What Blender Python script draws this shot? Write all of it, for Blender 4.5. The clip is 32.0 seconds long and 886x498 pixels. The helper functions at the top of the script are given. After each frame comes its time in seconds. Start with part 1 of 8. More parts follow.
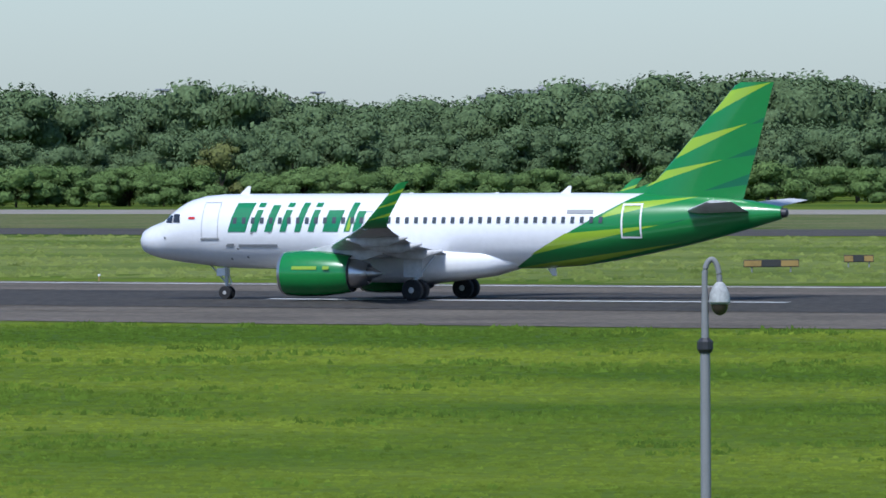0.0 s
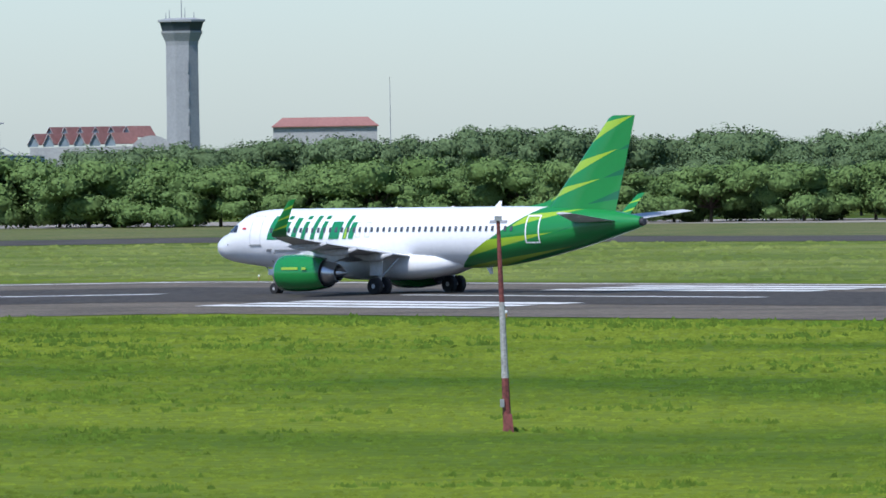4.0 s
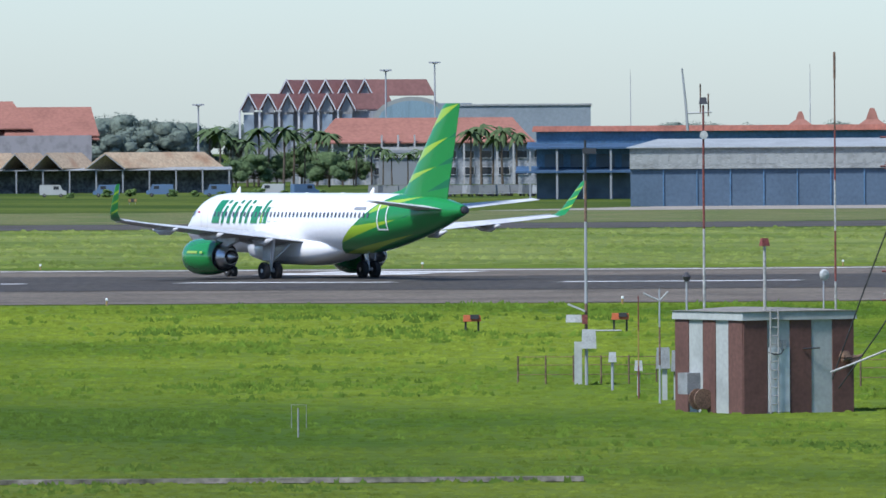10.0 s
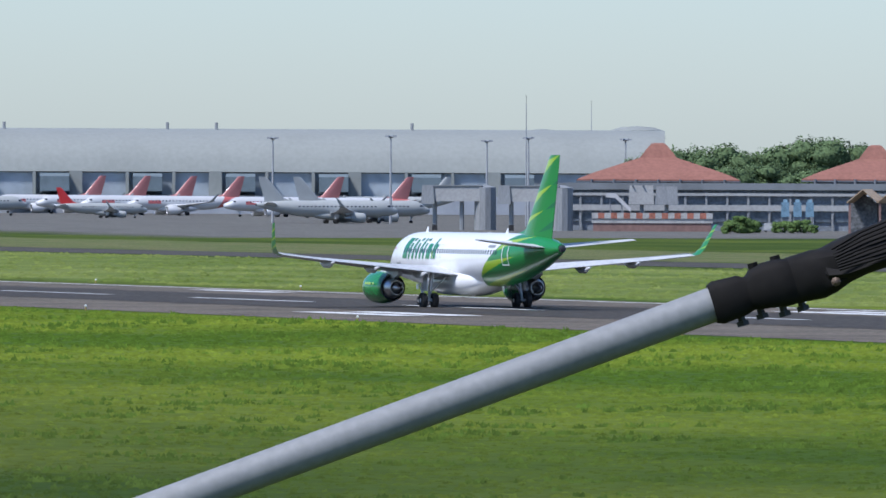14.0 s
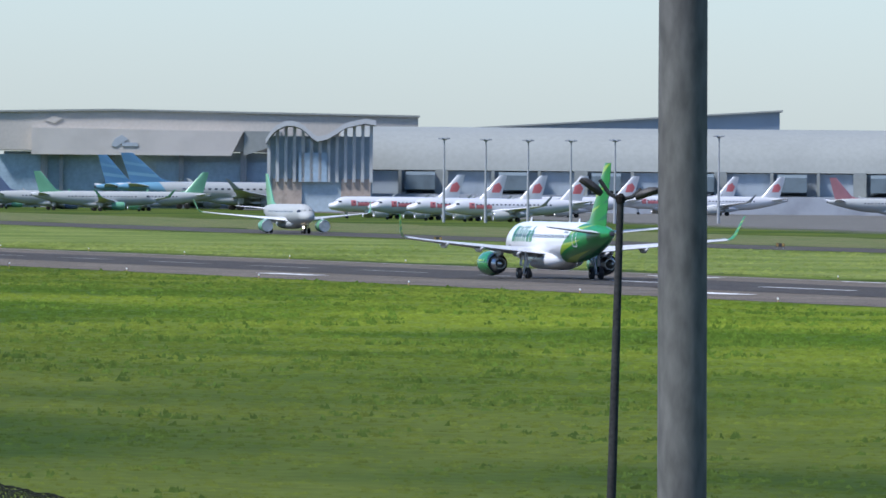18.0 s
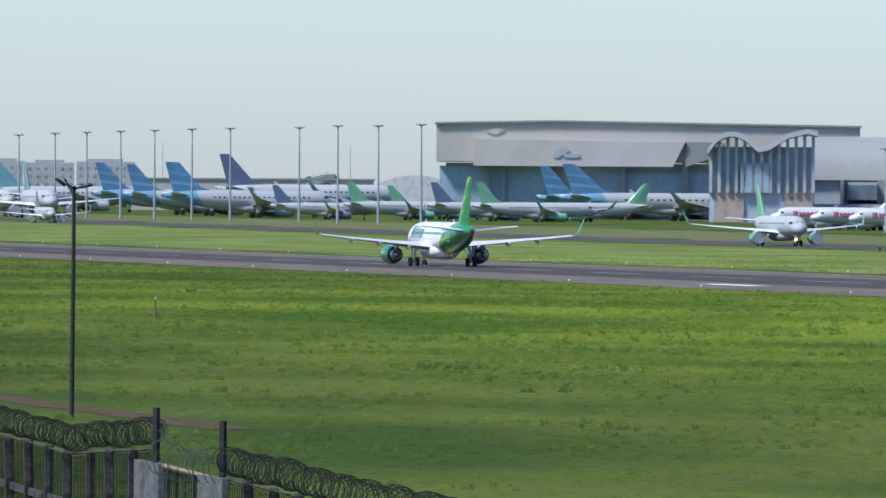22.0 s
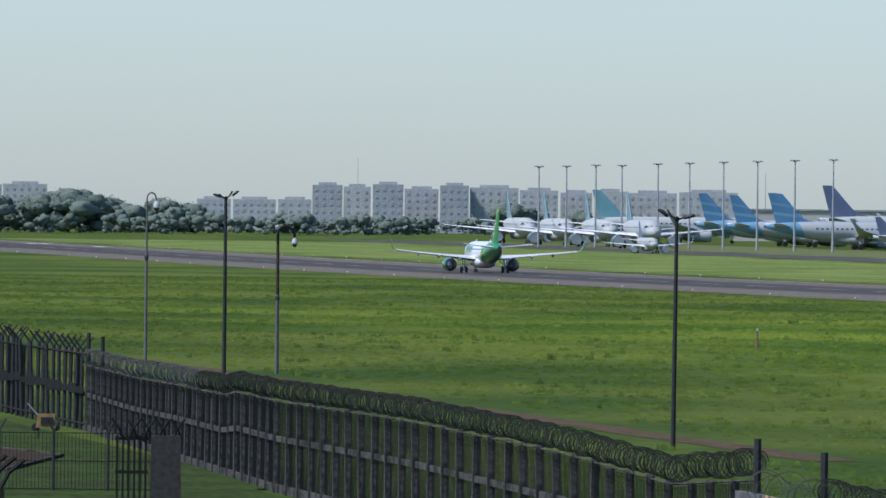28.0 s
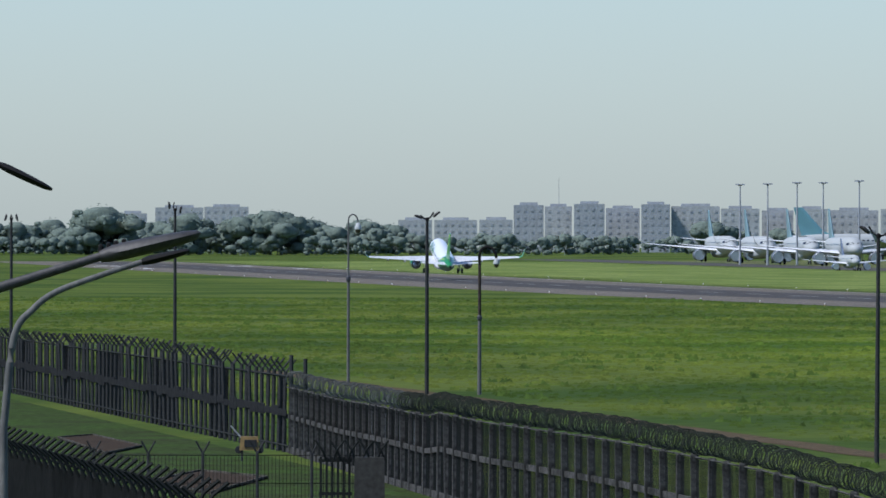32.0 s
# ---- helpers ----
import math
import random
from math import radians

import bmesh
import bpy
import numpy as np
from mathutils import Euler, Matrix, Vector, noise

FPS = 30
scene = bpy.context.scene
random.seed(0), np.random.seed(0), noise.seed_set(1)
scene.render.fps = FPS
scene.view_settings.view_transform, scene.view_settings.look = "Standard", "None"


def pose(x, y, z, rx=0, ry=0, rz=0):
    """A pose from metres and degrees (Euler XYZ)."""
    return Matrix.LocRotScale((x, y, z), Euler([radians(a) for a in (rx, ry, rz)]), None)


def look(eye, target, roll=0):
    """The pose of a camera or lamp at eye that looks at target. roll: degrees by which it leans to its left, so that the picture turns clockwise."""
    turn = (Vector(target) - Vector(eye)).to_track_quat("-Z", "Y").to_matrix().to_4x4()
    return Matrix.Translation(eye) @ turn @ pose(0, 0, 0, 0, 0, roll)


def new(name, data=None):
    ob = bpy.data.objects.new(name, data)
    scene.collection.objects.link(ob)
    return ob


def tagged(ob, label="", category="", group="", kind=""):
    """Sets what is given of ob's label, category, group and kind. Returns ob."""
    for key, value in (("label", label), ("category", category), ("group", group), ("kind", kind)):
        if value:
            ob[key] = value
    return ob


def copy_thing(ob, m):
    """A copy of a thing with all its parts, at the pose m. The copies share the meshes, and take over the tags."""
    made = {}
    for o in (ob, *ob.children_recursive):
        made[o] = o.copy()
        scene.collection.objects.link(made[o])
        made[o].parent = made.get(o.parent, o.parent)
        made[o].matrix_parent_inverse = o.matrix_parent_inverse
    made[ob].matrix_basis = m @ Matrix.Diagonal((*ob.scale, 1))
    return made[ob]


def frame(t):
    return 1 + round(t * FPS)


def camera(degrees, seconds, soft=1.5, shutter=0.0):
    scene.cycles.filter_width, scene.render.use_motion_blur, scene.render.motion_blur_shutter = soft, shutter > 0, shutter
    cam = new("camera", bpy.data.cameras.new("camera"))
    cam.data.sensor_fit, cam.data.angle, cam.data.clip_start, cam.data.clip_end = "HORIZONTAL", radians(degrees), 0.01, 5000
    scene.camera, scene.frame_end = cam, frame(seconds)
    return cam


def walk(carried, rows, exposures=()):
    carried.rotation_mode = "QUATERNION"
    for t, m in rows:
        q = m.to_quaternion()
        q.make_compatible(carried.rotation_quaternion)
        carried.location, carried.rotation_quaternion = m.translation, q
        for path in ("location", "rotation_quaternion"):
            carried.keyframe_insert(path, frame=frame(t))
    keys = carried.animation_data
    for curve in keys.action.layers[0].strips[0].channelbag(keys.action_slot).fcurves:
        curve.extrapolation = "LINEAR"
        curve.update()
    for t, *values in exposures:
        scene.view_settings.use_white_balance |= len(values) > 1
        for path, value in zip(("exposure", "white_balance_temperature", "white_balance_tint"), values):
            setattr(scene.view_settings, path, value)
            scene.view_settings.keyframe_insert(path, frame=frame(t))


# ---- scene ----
EYE = (0.0, 0.0, 8.68)
# seconds, bearing from north to west, tilt, lean (degrees)
PATH = [
    (0, 38.589, -0.663, -0.33), (0.5, 39.699, -0.609, -0.45), (1, 40.929, -0.541, -0.54), (1.5, 42.066, -0.548, -0.60),
    (2, 43.403, -0.608, -0.70), (2.5, 44.713, -0.645, -0.79), (4.5, 49.434, -0.481, -0.90), (5, 50.562, -0.490, -0.89),
    (5.5, 51.605, -0.539, -0.84), (6, 52.622, -0.566, -0.84), (6.5, 53.626, -0.588, -0.83), (7, 54.563, -0.584, -0.77),
    (7.5, 55.589, -0.624, -0.70), (8, 56.648, -0.653, -0.59), (8.5, 57.703, -0.642, -0.47), (9, 58.735, -0.619, -0.40),
    (9.5, 59.850, -0.583, -0.40), (10, 61.055, -0.607, -0.34), (10.5, 62.249, -0.582, -0.23), (11, 63.412, -0.580, -0.17),
    (11.5, 64.444, -0.545, -0.06), (12, 65.632, -0.411, 0.04), (12.5, 66.835, -0.332, 0.13), (13, 67.861, -0.306, 0.19),
    (13.5, 68.865, -0.324, 0.21), (14, 69.807, -0.329, 0.24), (14.5, 70.749, -0.302, 0.29), (15, 71.674, -0.290, 0.35),
    (15.5, 72.529, -0.310, 0.39), (17.5, 74.941, -0.344, 0.43), (18, 75.467, -0.346, 0.49), (18.5, 75.885, -0.358, 0.55),
    (19, 76.325, -0.344, 0.59), (19.5, 76.429, -0.304, 0.58), (20, 76.781, -0.248, 0.53), (20.5, 77.144, -0.225, 0.43),
    (21, 77.488, -0.231, 0.33), (21.5, 77.821, -0.277, 0.31), (22, 78.178, -0.298, 0.34), (22.5, 78.545, -0.250, 0.39),
    (23, 78.805, -0.215, 0.44), (23.5, 79.113, -0.191, 0.47), (24, 79.463, -0.201, 0.49), (24.5, 79.838, -0.235, 0.58),
    (25, 80.105, -0.223, 0.64), (25.5, 80.361, -0.196, 0.71), (26, 80.665, -0.198, 0.71), (26.5, 81.032, -0.264, 0.69),
    (28.5, 82.091, -0.097, 0.56), (29, 82.304, -0.108, 0.42), (29.5, 82.503, -0.112, 0.36), (30, 82.659, -0.078, 0.30),
    (30.5, 82.832, -0.051, 0.25), (31, 82.912, -0.040, 0.21), (31.5, 83.006, -0.037, 0.16), (32, 83.110, -0.025, 0.12),
]
# the airliner: seconds, x, y, z of the main wheels, heading off west, nose-up angle
RUN = [
    (0, -317.5, 397.7, 0.03, 17.27, 0.0), (0.5, -329.9, 397.5, 0.03, 15.69, 0.0), (1, -344.8, 397.5, 0.03, 14.05, 0.0),
    (1.5, -360.8, 397.8, 0.03, 12.66, 0.0), (2, -378.0, 398.7, 0.03, 11.27, 0.0), (2.5, -396.5, 400.1, 0.03, 9.90, 0.0),
    (4.5, -490.4, 418.9, 0.03, 6.75, 0.0), (5, -504.5, 413.9, 0.03, 5.98, 0.0), (5.5, -513.8, 404.8, 0.03, 5.11, 0.0),
    (6, -516.5, 390.7, 0.03, 4.33, 0.0), (6.5, -521.4, 378.4, 0.03, 3.64, 0.0), (7, -525.7, 366.5, 0.03, 2.98, 0.0),
    (7.5, -528.3, 353.2, 0.03, 2.63, 0.0), (8, -533.5, 341.8, 0.03, 2.38, 0.0), (8.5, -540.4, 331.4, 0.03, 2.19, 0.0),
    (9, -547.2, 321.0, 0.03, 2.07, 0.0), (9.5, -551.1, 309.1, 0.03, 1.34, 0.0), (10, -556.6, 298.3, 0.03, 0.68, 0.0),
    (10.5, -560.4, 286.7, 0.03, 0.08, 0.0), (11, -563.6, 275.2, 0.03, -0.47, 0.0), (11.5, -568.9, 265.4, 0.03, -0.66, 0.0),
    (12, -575.7, 256.2, 0.03, -0.79, 0.0), (12.5, -595.9, 253.1, 0.03, -0.90, 0.0), (13, -621.4, 252.3, 0.03, -1.02, 0.0),
    (13.5, -647.5, 251.4, 0.03, -1.13, 0.0), (14, -674.1, 250.6, 0.03, -1.25, 0.0), (14.5, -700.7, 249.7, 0.03, -1.36, 0.0),
    (15, -727.7, 248.9, 0.03, -1.48, 0.0), (15.5, -757.0, 248.7, 0.03, -1.28, 0.0), (17.5, -878.0, 248.2, 0.04, -0.48, 0.0),
    (18, -909.9, 248.1, 0.04, -0.27, 0.0), (18.5, -943.5, 248.3, 0.04, -0.41, 0.0), (19, -977.6, 248.4, 0.04, -0.54, 0.0),
    (19.5, -1012.2, 248.6, 0.04, -0.57, 0.0), (20, -1047.2, 248.8, 0.04, -0.61, 0.0), (20.5, -1082.7, 249.0, 0.05, -0.64, 0.0),
    (21, -1118.7, 249.2, 0.05, -0.68, 0.0), (21.5, -1155.5, 249.5, 0.05, -0.71, 0.0), (22, -1193.2, 249.7, 0.05, -0.74, 0.0),
    (22.5, -1231.9, 249.8, 0.06, -0.77, 0.0), (23, -1271.5, 249.9, 0.06, -0.80, 0.0), (23.5, -1308.1, 249.5, 0.07, -0.87, 0.0),
    (24, -1345.3, 248.9, 0.07, -0.94, 0.0), (24.5, -1383.2, 248.3, 0.08, -1.01, 0.0), (25, -1421.6, 247.7, 0.09, -1.08, 0.0),
    (25.5, -1460.4, 247.1, 0.10, -1.15, 0.0), (26, -1499.6, 246.4, 0.11, -1.21, 0.0), (26.5, -1545.2, 247.0, 0.13, -1.08, 0.0),
    (28.5, -1732.2, 248.7, 0.29, -0.54, 0.0), (29, -1780.1, 249.1, 0.35, -0.40, 0.0), (29.5, -1825.7, 249.1, 0.43, -0.85, 1.0),
    (30, -1871.8, 249.1, 0.51, -1.3, 2.8), (30.5, -1918.4, 249.2, 0.60, -1.75, 4.8), (31, -1965.5, 249.1, 0.69, -2.1, 6.6),
    (31.5, -2013.2, 249.1, 1.08, -2.25, 8.0), (32, -2061.5, 249.1, 2.38, -2.3, 9.0),
]


def aim(bearing, tilt, lean):
    return pose(*EYE, 90 + tilt, 0, bearing) @ pose(0, 0, 0, 0, 0, lean)


cam = camera(5.430, 32.0, soft=1.6)
walk(cam, [(t, aim(b, a, c)) for t, b, a, c in PATH], [(0, -0.05, 5720, 10), (2.5, 0.06, 5720, 10), (5, 0.2, 5980, 11), (7, 0.14, 5950, 11), (9, 0.29, 5900, 11), (10, 0.34, 5880, 11), (11, 0.44, 5875, 11.5), (12, 0.3, 5870, 12), (14, 0.17, 5850, 13), (19, 0.34, 5830, 13), (24, 0.29, 5800, 13), (29, 0.12, 5830, 12), (32, 0.08, 5830, 11)])

# ---- world, sun ----
world = bpy.data.worlds.new("sky")
scene.world = world
world.use_nodes = True
wn = world.node_tree.nodes
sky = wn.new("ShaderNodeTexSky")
sky.sky_type, sky.sun_disc = "NISHITA", False
SUN_BEARING, SUN_HEIGHT = 197.0, 54.0
sky.sun_elevation, sky.sun_rotation = radians(SUN_HEIGHT), radians(-SUN_BEARING)
sky.air_density, sky.dust_density, sky.ozone_density, sky.altitude = 1.0, 0.5, 7.0, 0
world.node_tree.links.new(sky.outputs[0], wn["Background"].inputs[0])
wn["Background"].inputs[1].default_value = 0.125
sun = new("sun", bpy.data.lights.new("sun", "SUN"))
sun.data.energy, sun.data.angle, sun.data.color = 4.4, radians(9.0), (1.0, 0.96, 0.90)
a = radians(SUN_BEARING)
sun.matrix_world = look((-math.sin(a) * math.cos(radians(SUN_HEIGHT)), math.cos(a) * math.cos(radians(SUN_HEIGHT)), math.sin(radians(SUN_HEIGHT))), (0, 0, 0))


# ---- plan ----
def rise(r):
    """The ground lifts gently with the distance r from the lookout."""
    return 0.0011 * (math.hypot(r - 1700, 200) + (r - 1700))


def spot(bearing, r, up=0.0):
    b = radians(bearing)
    return Vector((-r * math.sin(b), r * math.cos(b), rise(r) + up))


def facing(bearing, r, up=0.0, turn=0.0):
    """A pose at a bearing and range: local x to the right as seen from the lookout, y away."""
    p = spot(bearing, r, up)
    return pose(p.x, p.y, p.z, 0, 0, bearing + turn)


STEP = [(0, .535), (43.5, .535), (47, .57), (52, .645), (57, .75), (62, .868), (66.3, 1.0), (95, 1.0)]
ANG = np.linspace(-60, 89.95, 6000)
RATE = np.interp(ANG, [s[0] for s in STEP], [s[1] for s in STEP])
TURN = np.concatenate([[0], np.cumsum((RATE[1:] + RATE[:-1]) / 2 * np.diff(ANG))])
TURN += 80 - np.interp(80, ANG, TURN)


def along(x, y, up=0.0):
    """A point of the airfield from metres along (west negative) and across the straight; the strips sweep round the lookout."""
    b, r = math.degrees(math.atan2(-x, y)), math.hypot(x, y)
    k = float(np.interp(b, ANG, RATE))
    return spot(float(np.interp(b, ANG, TURN)), r / k, up)


# ---- materials ----
MATS = {}


def mat(name, color, rough=0.6, metal=0.0, vary=0.12, size=2.0, fine=0.0, bump=0.0, spec=0.5, coat=0.0, second=None, amount=0.5, space="Object", stretch=(1, 1, 1)):
    """A principled material with two scales of noise in its colour, optional second colour in patches, and bump."""
    if name in MATS:
        return MATS[name]
    m = bpy.data.materials.new(name)
    m.use_nodes = True
    n, l = m.node_tree.nodes, m.node_tree.links
    p = n["Principled BSDF"]
    p.inputs["Roughness"].default_value, p.inputs["Metallic"].default_value = rough, metal
    p.inputs["Specular IOR Level"].default_value = spec
    p.inputs["Coat Weight"].default_value = coat
    tc = n.new("ShaderNodeTexCoord")
    mp = n.new("ShaderNodeMapping")
    mp.inputs["Scale"].default_value = stretch
    l.new(tc.outputs[space], mp.inputs[0])
    big = n.new("ShaderNodeTexNoise")
    big.inputs["Scale"].default_value, big.inputs["Detail"].default_value = 1.0 / size, 6
    l.new(mp.outputs[0], big.inputs["Vector"])
    mix = n.new("ShaderNodeMix")
    mix.data_type = "RGBA"
    c2 = second if second else [max(0, c * (1 - vary * 2)) for c in color]
    mix.inputs["A"].default_value, mix.inputs["B"].default_value = (*color, 1), (*c2, 1)
    ramp = n.new("ShaderNodeMapRange")
    ramp.inputs["From Min"].default_value, ramp.inputs["From Max"].default_value = 0.62 - amount * 0.3, 0.82 - amount * 0.3
    l.new(big.outputs[0], ramp.inputs["Value"])
    l.new(ramp.outputs[0], mix.inputs["Factor"])
    out = mix.outputs["Result"]
    if fine:
        small = n.new("ShaderNodeTexNoise")
        small.inputs["Scale"].default_value, small.inputs["Detail"].default_value = 1.0 / fine, 4
        l.new(mp.outputs[0], small.inputs["Vector"])
        hs = n.new("ShaderNodeMix")
        hs.data_type, hs.blend_type = "RGBA", "MULTIPLY"
        rg = n.new("ShaderNodeMapRange")
        rg.inputs["From Min"].default_value, rg.inputs["From Max"].default_value = 0.3, 0.7
        rg.inputs["To Min"].default_value, rg.inputs["To Max"].default_value = 1 - vary * 2.5, 1 + vary
        l.new(small.outputs[0], rg.inputs["Value"])
        hs.inputs["Factor"].default_value = 1.0
        l.new(out, hs.inputs["A"])
        l.new(rg.outputs[0], hs.inputs["B"])
        out = hs.outputs["Result"]
        if bump:
            bp = n.new("ShaderNodeBump")
            bp.inputs["Strength"].default_value, bp.inputs["Distance"].default_value = bump, fine * 0.5
            l.new(small.outputs[0], bp.inputs["Height"])
            l.new(bp.outputs[0], p.inputs["Normal"])
    l.new(out, p.inputs["Base Color"])
    MATS[name] = m
    return m


def paint(name, color, rough=0.35, coat=0.3, metal=0.0):
    return mat(name, color, rough, metal, vary=0.025, size=3.0, fine=0.25, coat=coat)


# ---- mesh helpers ----
def join(*geos):
    vs, fs = [], []
    for v, f in geos:
        k = len(vs)
        vs.extend(v)
        fs.extend([tuple(i + k for i in q) for q in f])
    return vs, fs


def box(cx, cy, cz, sx, sy, sz, inset=0.0):
    """A block by its centre and sizes; inset tapers its top."""
    x, y, z = sx / 2, sy / 2, sz / 2
    v = [(cx - x, cy - y, cz - z), (cx + x, cy - y, cz - z), (cx + x, cy + y, cz - z), (cx - x, cy + y, cz - z)]
    i = inset
    v += [(cx - x + i, cy - y + i, cz + z), (cx + x - i, cy - y + i, cz + z), (cx + x - i, cy + y - i, cz + z), (cx - x + i, cy + y - i, cz + z)]
    return v, [(3, 2, 1, 0), (4, 5, 6, 7), (0, 1, 5, 4), (1, 2, 6, 5), (2, 3, 7, 6), (3, 0, 4, 7)]


def loft(rings, cap=True):
    vs, fs, n = [], [], len(rings[0])
    for r in rings:
        vs.extend([tuple(p) for p in r])
    for k in range(len(rings) - 1):
        for i in range(n):
            j = (i + 1) % n
            fs.append((k * n + i, k * n + j, (k + 1) * n + j, (k + 1) * n + i))
    if cap:
        fs.append(tuple(range(n - 1, -1, -1)))
        fs.append(tuple((len(rings) - 1) * n + i for i in range(n)))
    return vs, fs


def tube(points, radii, n=8):
    """A tube along points, with a radius at each."""
    pts = [Vector(p) for p in points]
    if not isinstance(radii, (list, tuple)):
        radii = [radii] * len(pts)
    rings = []
    for k, p in enumerate(pts):
        d = (pts[min(k + 1, len(pts) - 1)] - pts[max(k - 1, 0)]).normalized()
        u = d.orthogonal().normalized() if abs(d.z) < 0.99 else Vector((1, 0, 0))
        if abs(d.z) < 0.99:
            u = d.cross(Vector((0, 0, 1))).normalized()
        w = d.cross(u)
        rings.append([p + radii[k] * (math.cos(2 * math.pi * i / n) * u + math.sin(2 * math.pi * i / n) * w) for i in range(n)])
    return loft(rings)


def smooth_way(pts, n=6):
    """Points along a soft curve through the given ones."""
    q = [2 * pts[0] - pts[1], *pts, 2 * pts[-1] - pts[-2]]
    out = []
    for a_, b_, c_, d_ in zip(q, q[1:], q[2:], q[3:]):
        for i in range(n):
            t = i / n
            out.append(.5 * (2 * b_ + (c_ - a_) * t + (2 * a_ - 5 * b_ + 4 * c_ - d_) * t * t + (3 * b_ - a_ - 3 * c_ + d_) * t ** 3))
    return out + [pts[-1]]


def lathe(profile, axis="z", n=20, at=(0, 0, 0)):
    """A turned shape from (radius, position) pairs."""
    rings = []
    for r, h in profile:
        ring = []
        for i in range(n):
            c, s = r * math.cos(2 * math.pi * i / n), r * math.sin(2 * math.pi * i / n)
            q = (c, s, h) if axis == "z" else ((h, c, s) if axis == "x" else (s, h, c))
            ring.append((q[0] + at[0], q[1] + at[1], q[2] + at[2]))
        rings.append(ring)
    return loft(rings)


def moved(geo, m):
    return [tuple(m @ Vector(v)) for v in geo[0]], geo[1]


def mesh_of(name, geo, material, smooth=False):
    me = bpy.data.meshes.new(name)
    me.from_pydata([tuple(v) for v in geo[0]], [], [tuple(f) for f in geo[1]])
    mats = material if isinstance(material, (list, tuple)) else [material]
    for m in mats:
        me.materials.append(m)
    if smooth:
        me.polygons.foreach_set("use_smooth", [True] * len(me.polygons))
    me.update()
    return me


def soften(me, normals):
    """Give each corner of a leafy mesh the outward direction of its clump, so that it shades as a mass."""
    loops = np.empty(len(me.loops), dtype=np.int32)
    me.loops.foreach_get("vertex_index", loops)
    me.normals_split_custom_set(np.asarray(normals)[loops].tolist())


def part(name, geo, material, parent=None, label="", smooth=False):
    """One mesh object under a thing or under a part."""
    ob = new(name, geo if isinstance(geo, bpy.types.Mesh) else mesh_of(name, geo, material, smooth))
    if smooth and not isinstance(geo, bpy.types.Mesh):
        ob.data.set_sharp_from_angle(angle=radians(40))
    if parent:
        ob.parent = parent
    if label:
        ob["label"] = label
    return ob


def thing(name, m, label, category, group="", kind=""):
    ob = new(name)
    ob.matrix_basis = m
    return tagged(ob, label, category, group, kind)


def structure(name, geo, material, label, category="", smooth=False):
    return tagged(part(name, geo, material, None, "", smooth), label, category or name, "", "structure")

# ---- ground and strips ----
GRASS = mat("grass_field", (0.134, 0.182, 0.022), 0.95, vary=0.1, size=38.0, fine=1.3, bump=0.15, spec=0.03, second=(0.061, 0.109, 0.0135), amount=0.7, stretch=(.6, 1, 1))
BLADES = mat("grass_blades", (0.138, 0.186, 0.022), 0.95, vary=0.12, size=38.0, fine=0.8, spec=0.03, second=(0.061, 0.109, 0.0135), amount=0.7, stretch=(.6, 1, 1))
ASPHALT = mat("runway_asphalt", (0.165, 0.142, 0.115), 0.85, vary=0.2, size=9.0, fine=0.5, spec=0.05, second=(0.118, 0.102, 0.084), amount=0.6)
RUBBER = mat("rubbered_asphalt", (0.078, 0.070, 0.061), 0.75, vary=0.25, size=6.0, fine=0.6, spec=0.06, second=(0.062, 0.057, 0.053), amount=0.5)
TAXI = mat("taxiway_asphalt", (0.088, 0.082, 0.076), 0.9, vary=0.15, size=11.0, fine=0.6, spec=0.05)
APRON = mat("apron_concrete", (0.15, 0.145, 0.13), 0.9, vary=0.12, size=14.0, fine=0.9, spec=0.05)
CONCRETE = mat("pale_concrete", (0.30, 0.27, 0.23), 0.9, vary=0.12, size=8.0, fine=0.7, spec=0.2)
MARKING = mat("white_marking", (0.72, 0.72, 0.70), 0.8, vary=0.10, size=3.0, fine=0.5, spec=0.2, second=(0.42, 0.42, 0.41), amount=0.35)
DRY = mat("dry_grass", (0.15, 0.15, 0.06), 0.95, vary=0.2, size=10.0, fine=0.6, spec=0.1, second=(0.085, 0.125, 0.03), amount=0.6)

rings = [0.0, 40, 90, 150, 220, 300, 400, 520, 680, 880, 1100, 1350, 1500, 1600, 1700, 1800, 1900, 2100, 2400, 2800, 3300, 4000, 5000, 7000]
vs, fs, seg = [], [], 144
for r in rings:
    for i in range(seg):
        vs.append(tuple(spot(360.0 * i / seg, r)))
for k in range(len(rings) - 1):
    for i in range(seg):
        j = (i + 1) % seg
        fs.append((k * seg + i, k * seg + j, (k + 1) * seg + j, (k + 1) * seg + i))
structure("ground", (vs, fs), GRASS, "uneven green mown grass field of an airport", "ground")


def strip(x0, x1, y0, y1, up, step=12.0):
    """A paved band between two distances across, laid along the airfield; y0 and y1 may be functions of x."""
    n = max(2, int(abs(x1 - x0) / step) + 1)
    v, f = [], []
    for i in range(n + 1):
        x = x0 + (x1 - x0) * i / n
        a = y0(x) if callable(y0) else y0
        b = y1(x) if callable(y1) else y1
        m = max(2, int(abs(b - a) / 15) + 1)
        for j in range(m + 1):
            v.append(tuple(along(x, a + (b - a) * j / m, up)))
    m = len(v) // (n + 1) - 1
    for i in range(n):
        for j in range(m):
            f.append((i * (m + 1) + j, i * (m + 1) + j + 1, (i + 1) * (m + 1) + j + 1, (i + 1) * (m + 1) + j))
    return v, f


EAST = 60.0


def wobble(base, s, amp):
    return lambda x: base + amp * noise.noise(Vector((x / s, base, 0.0)))


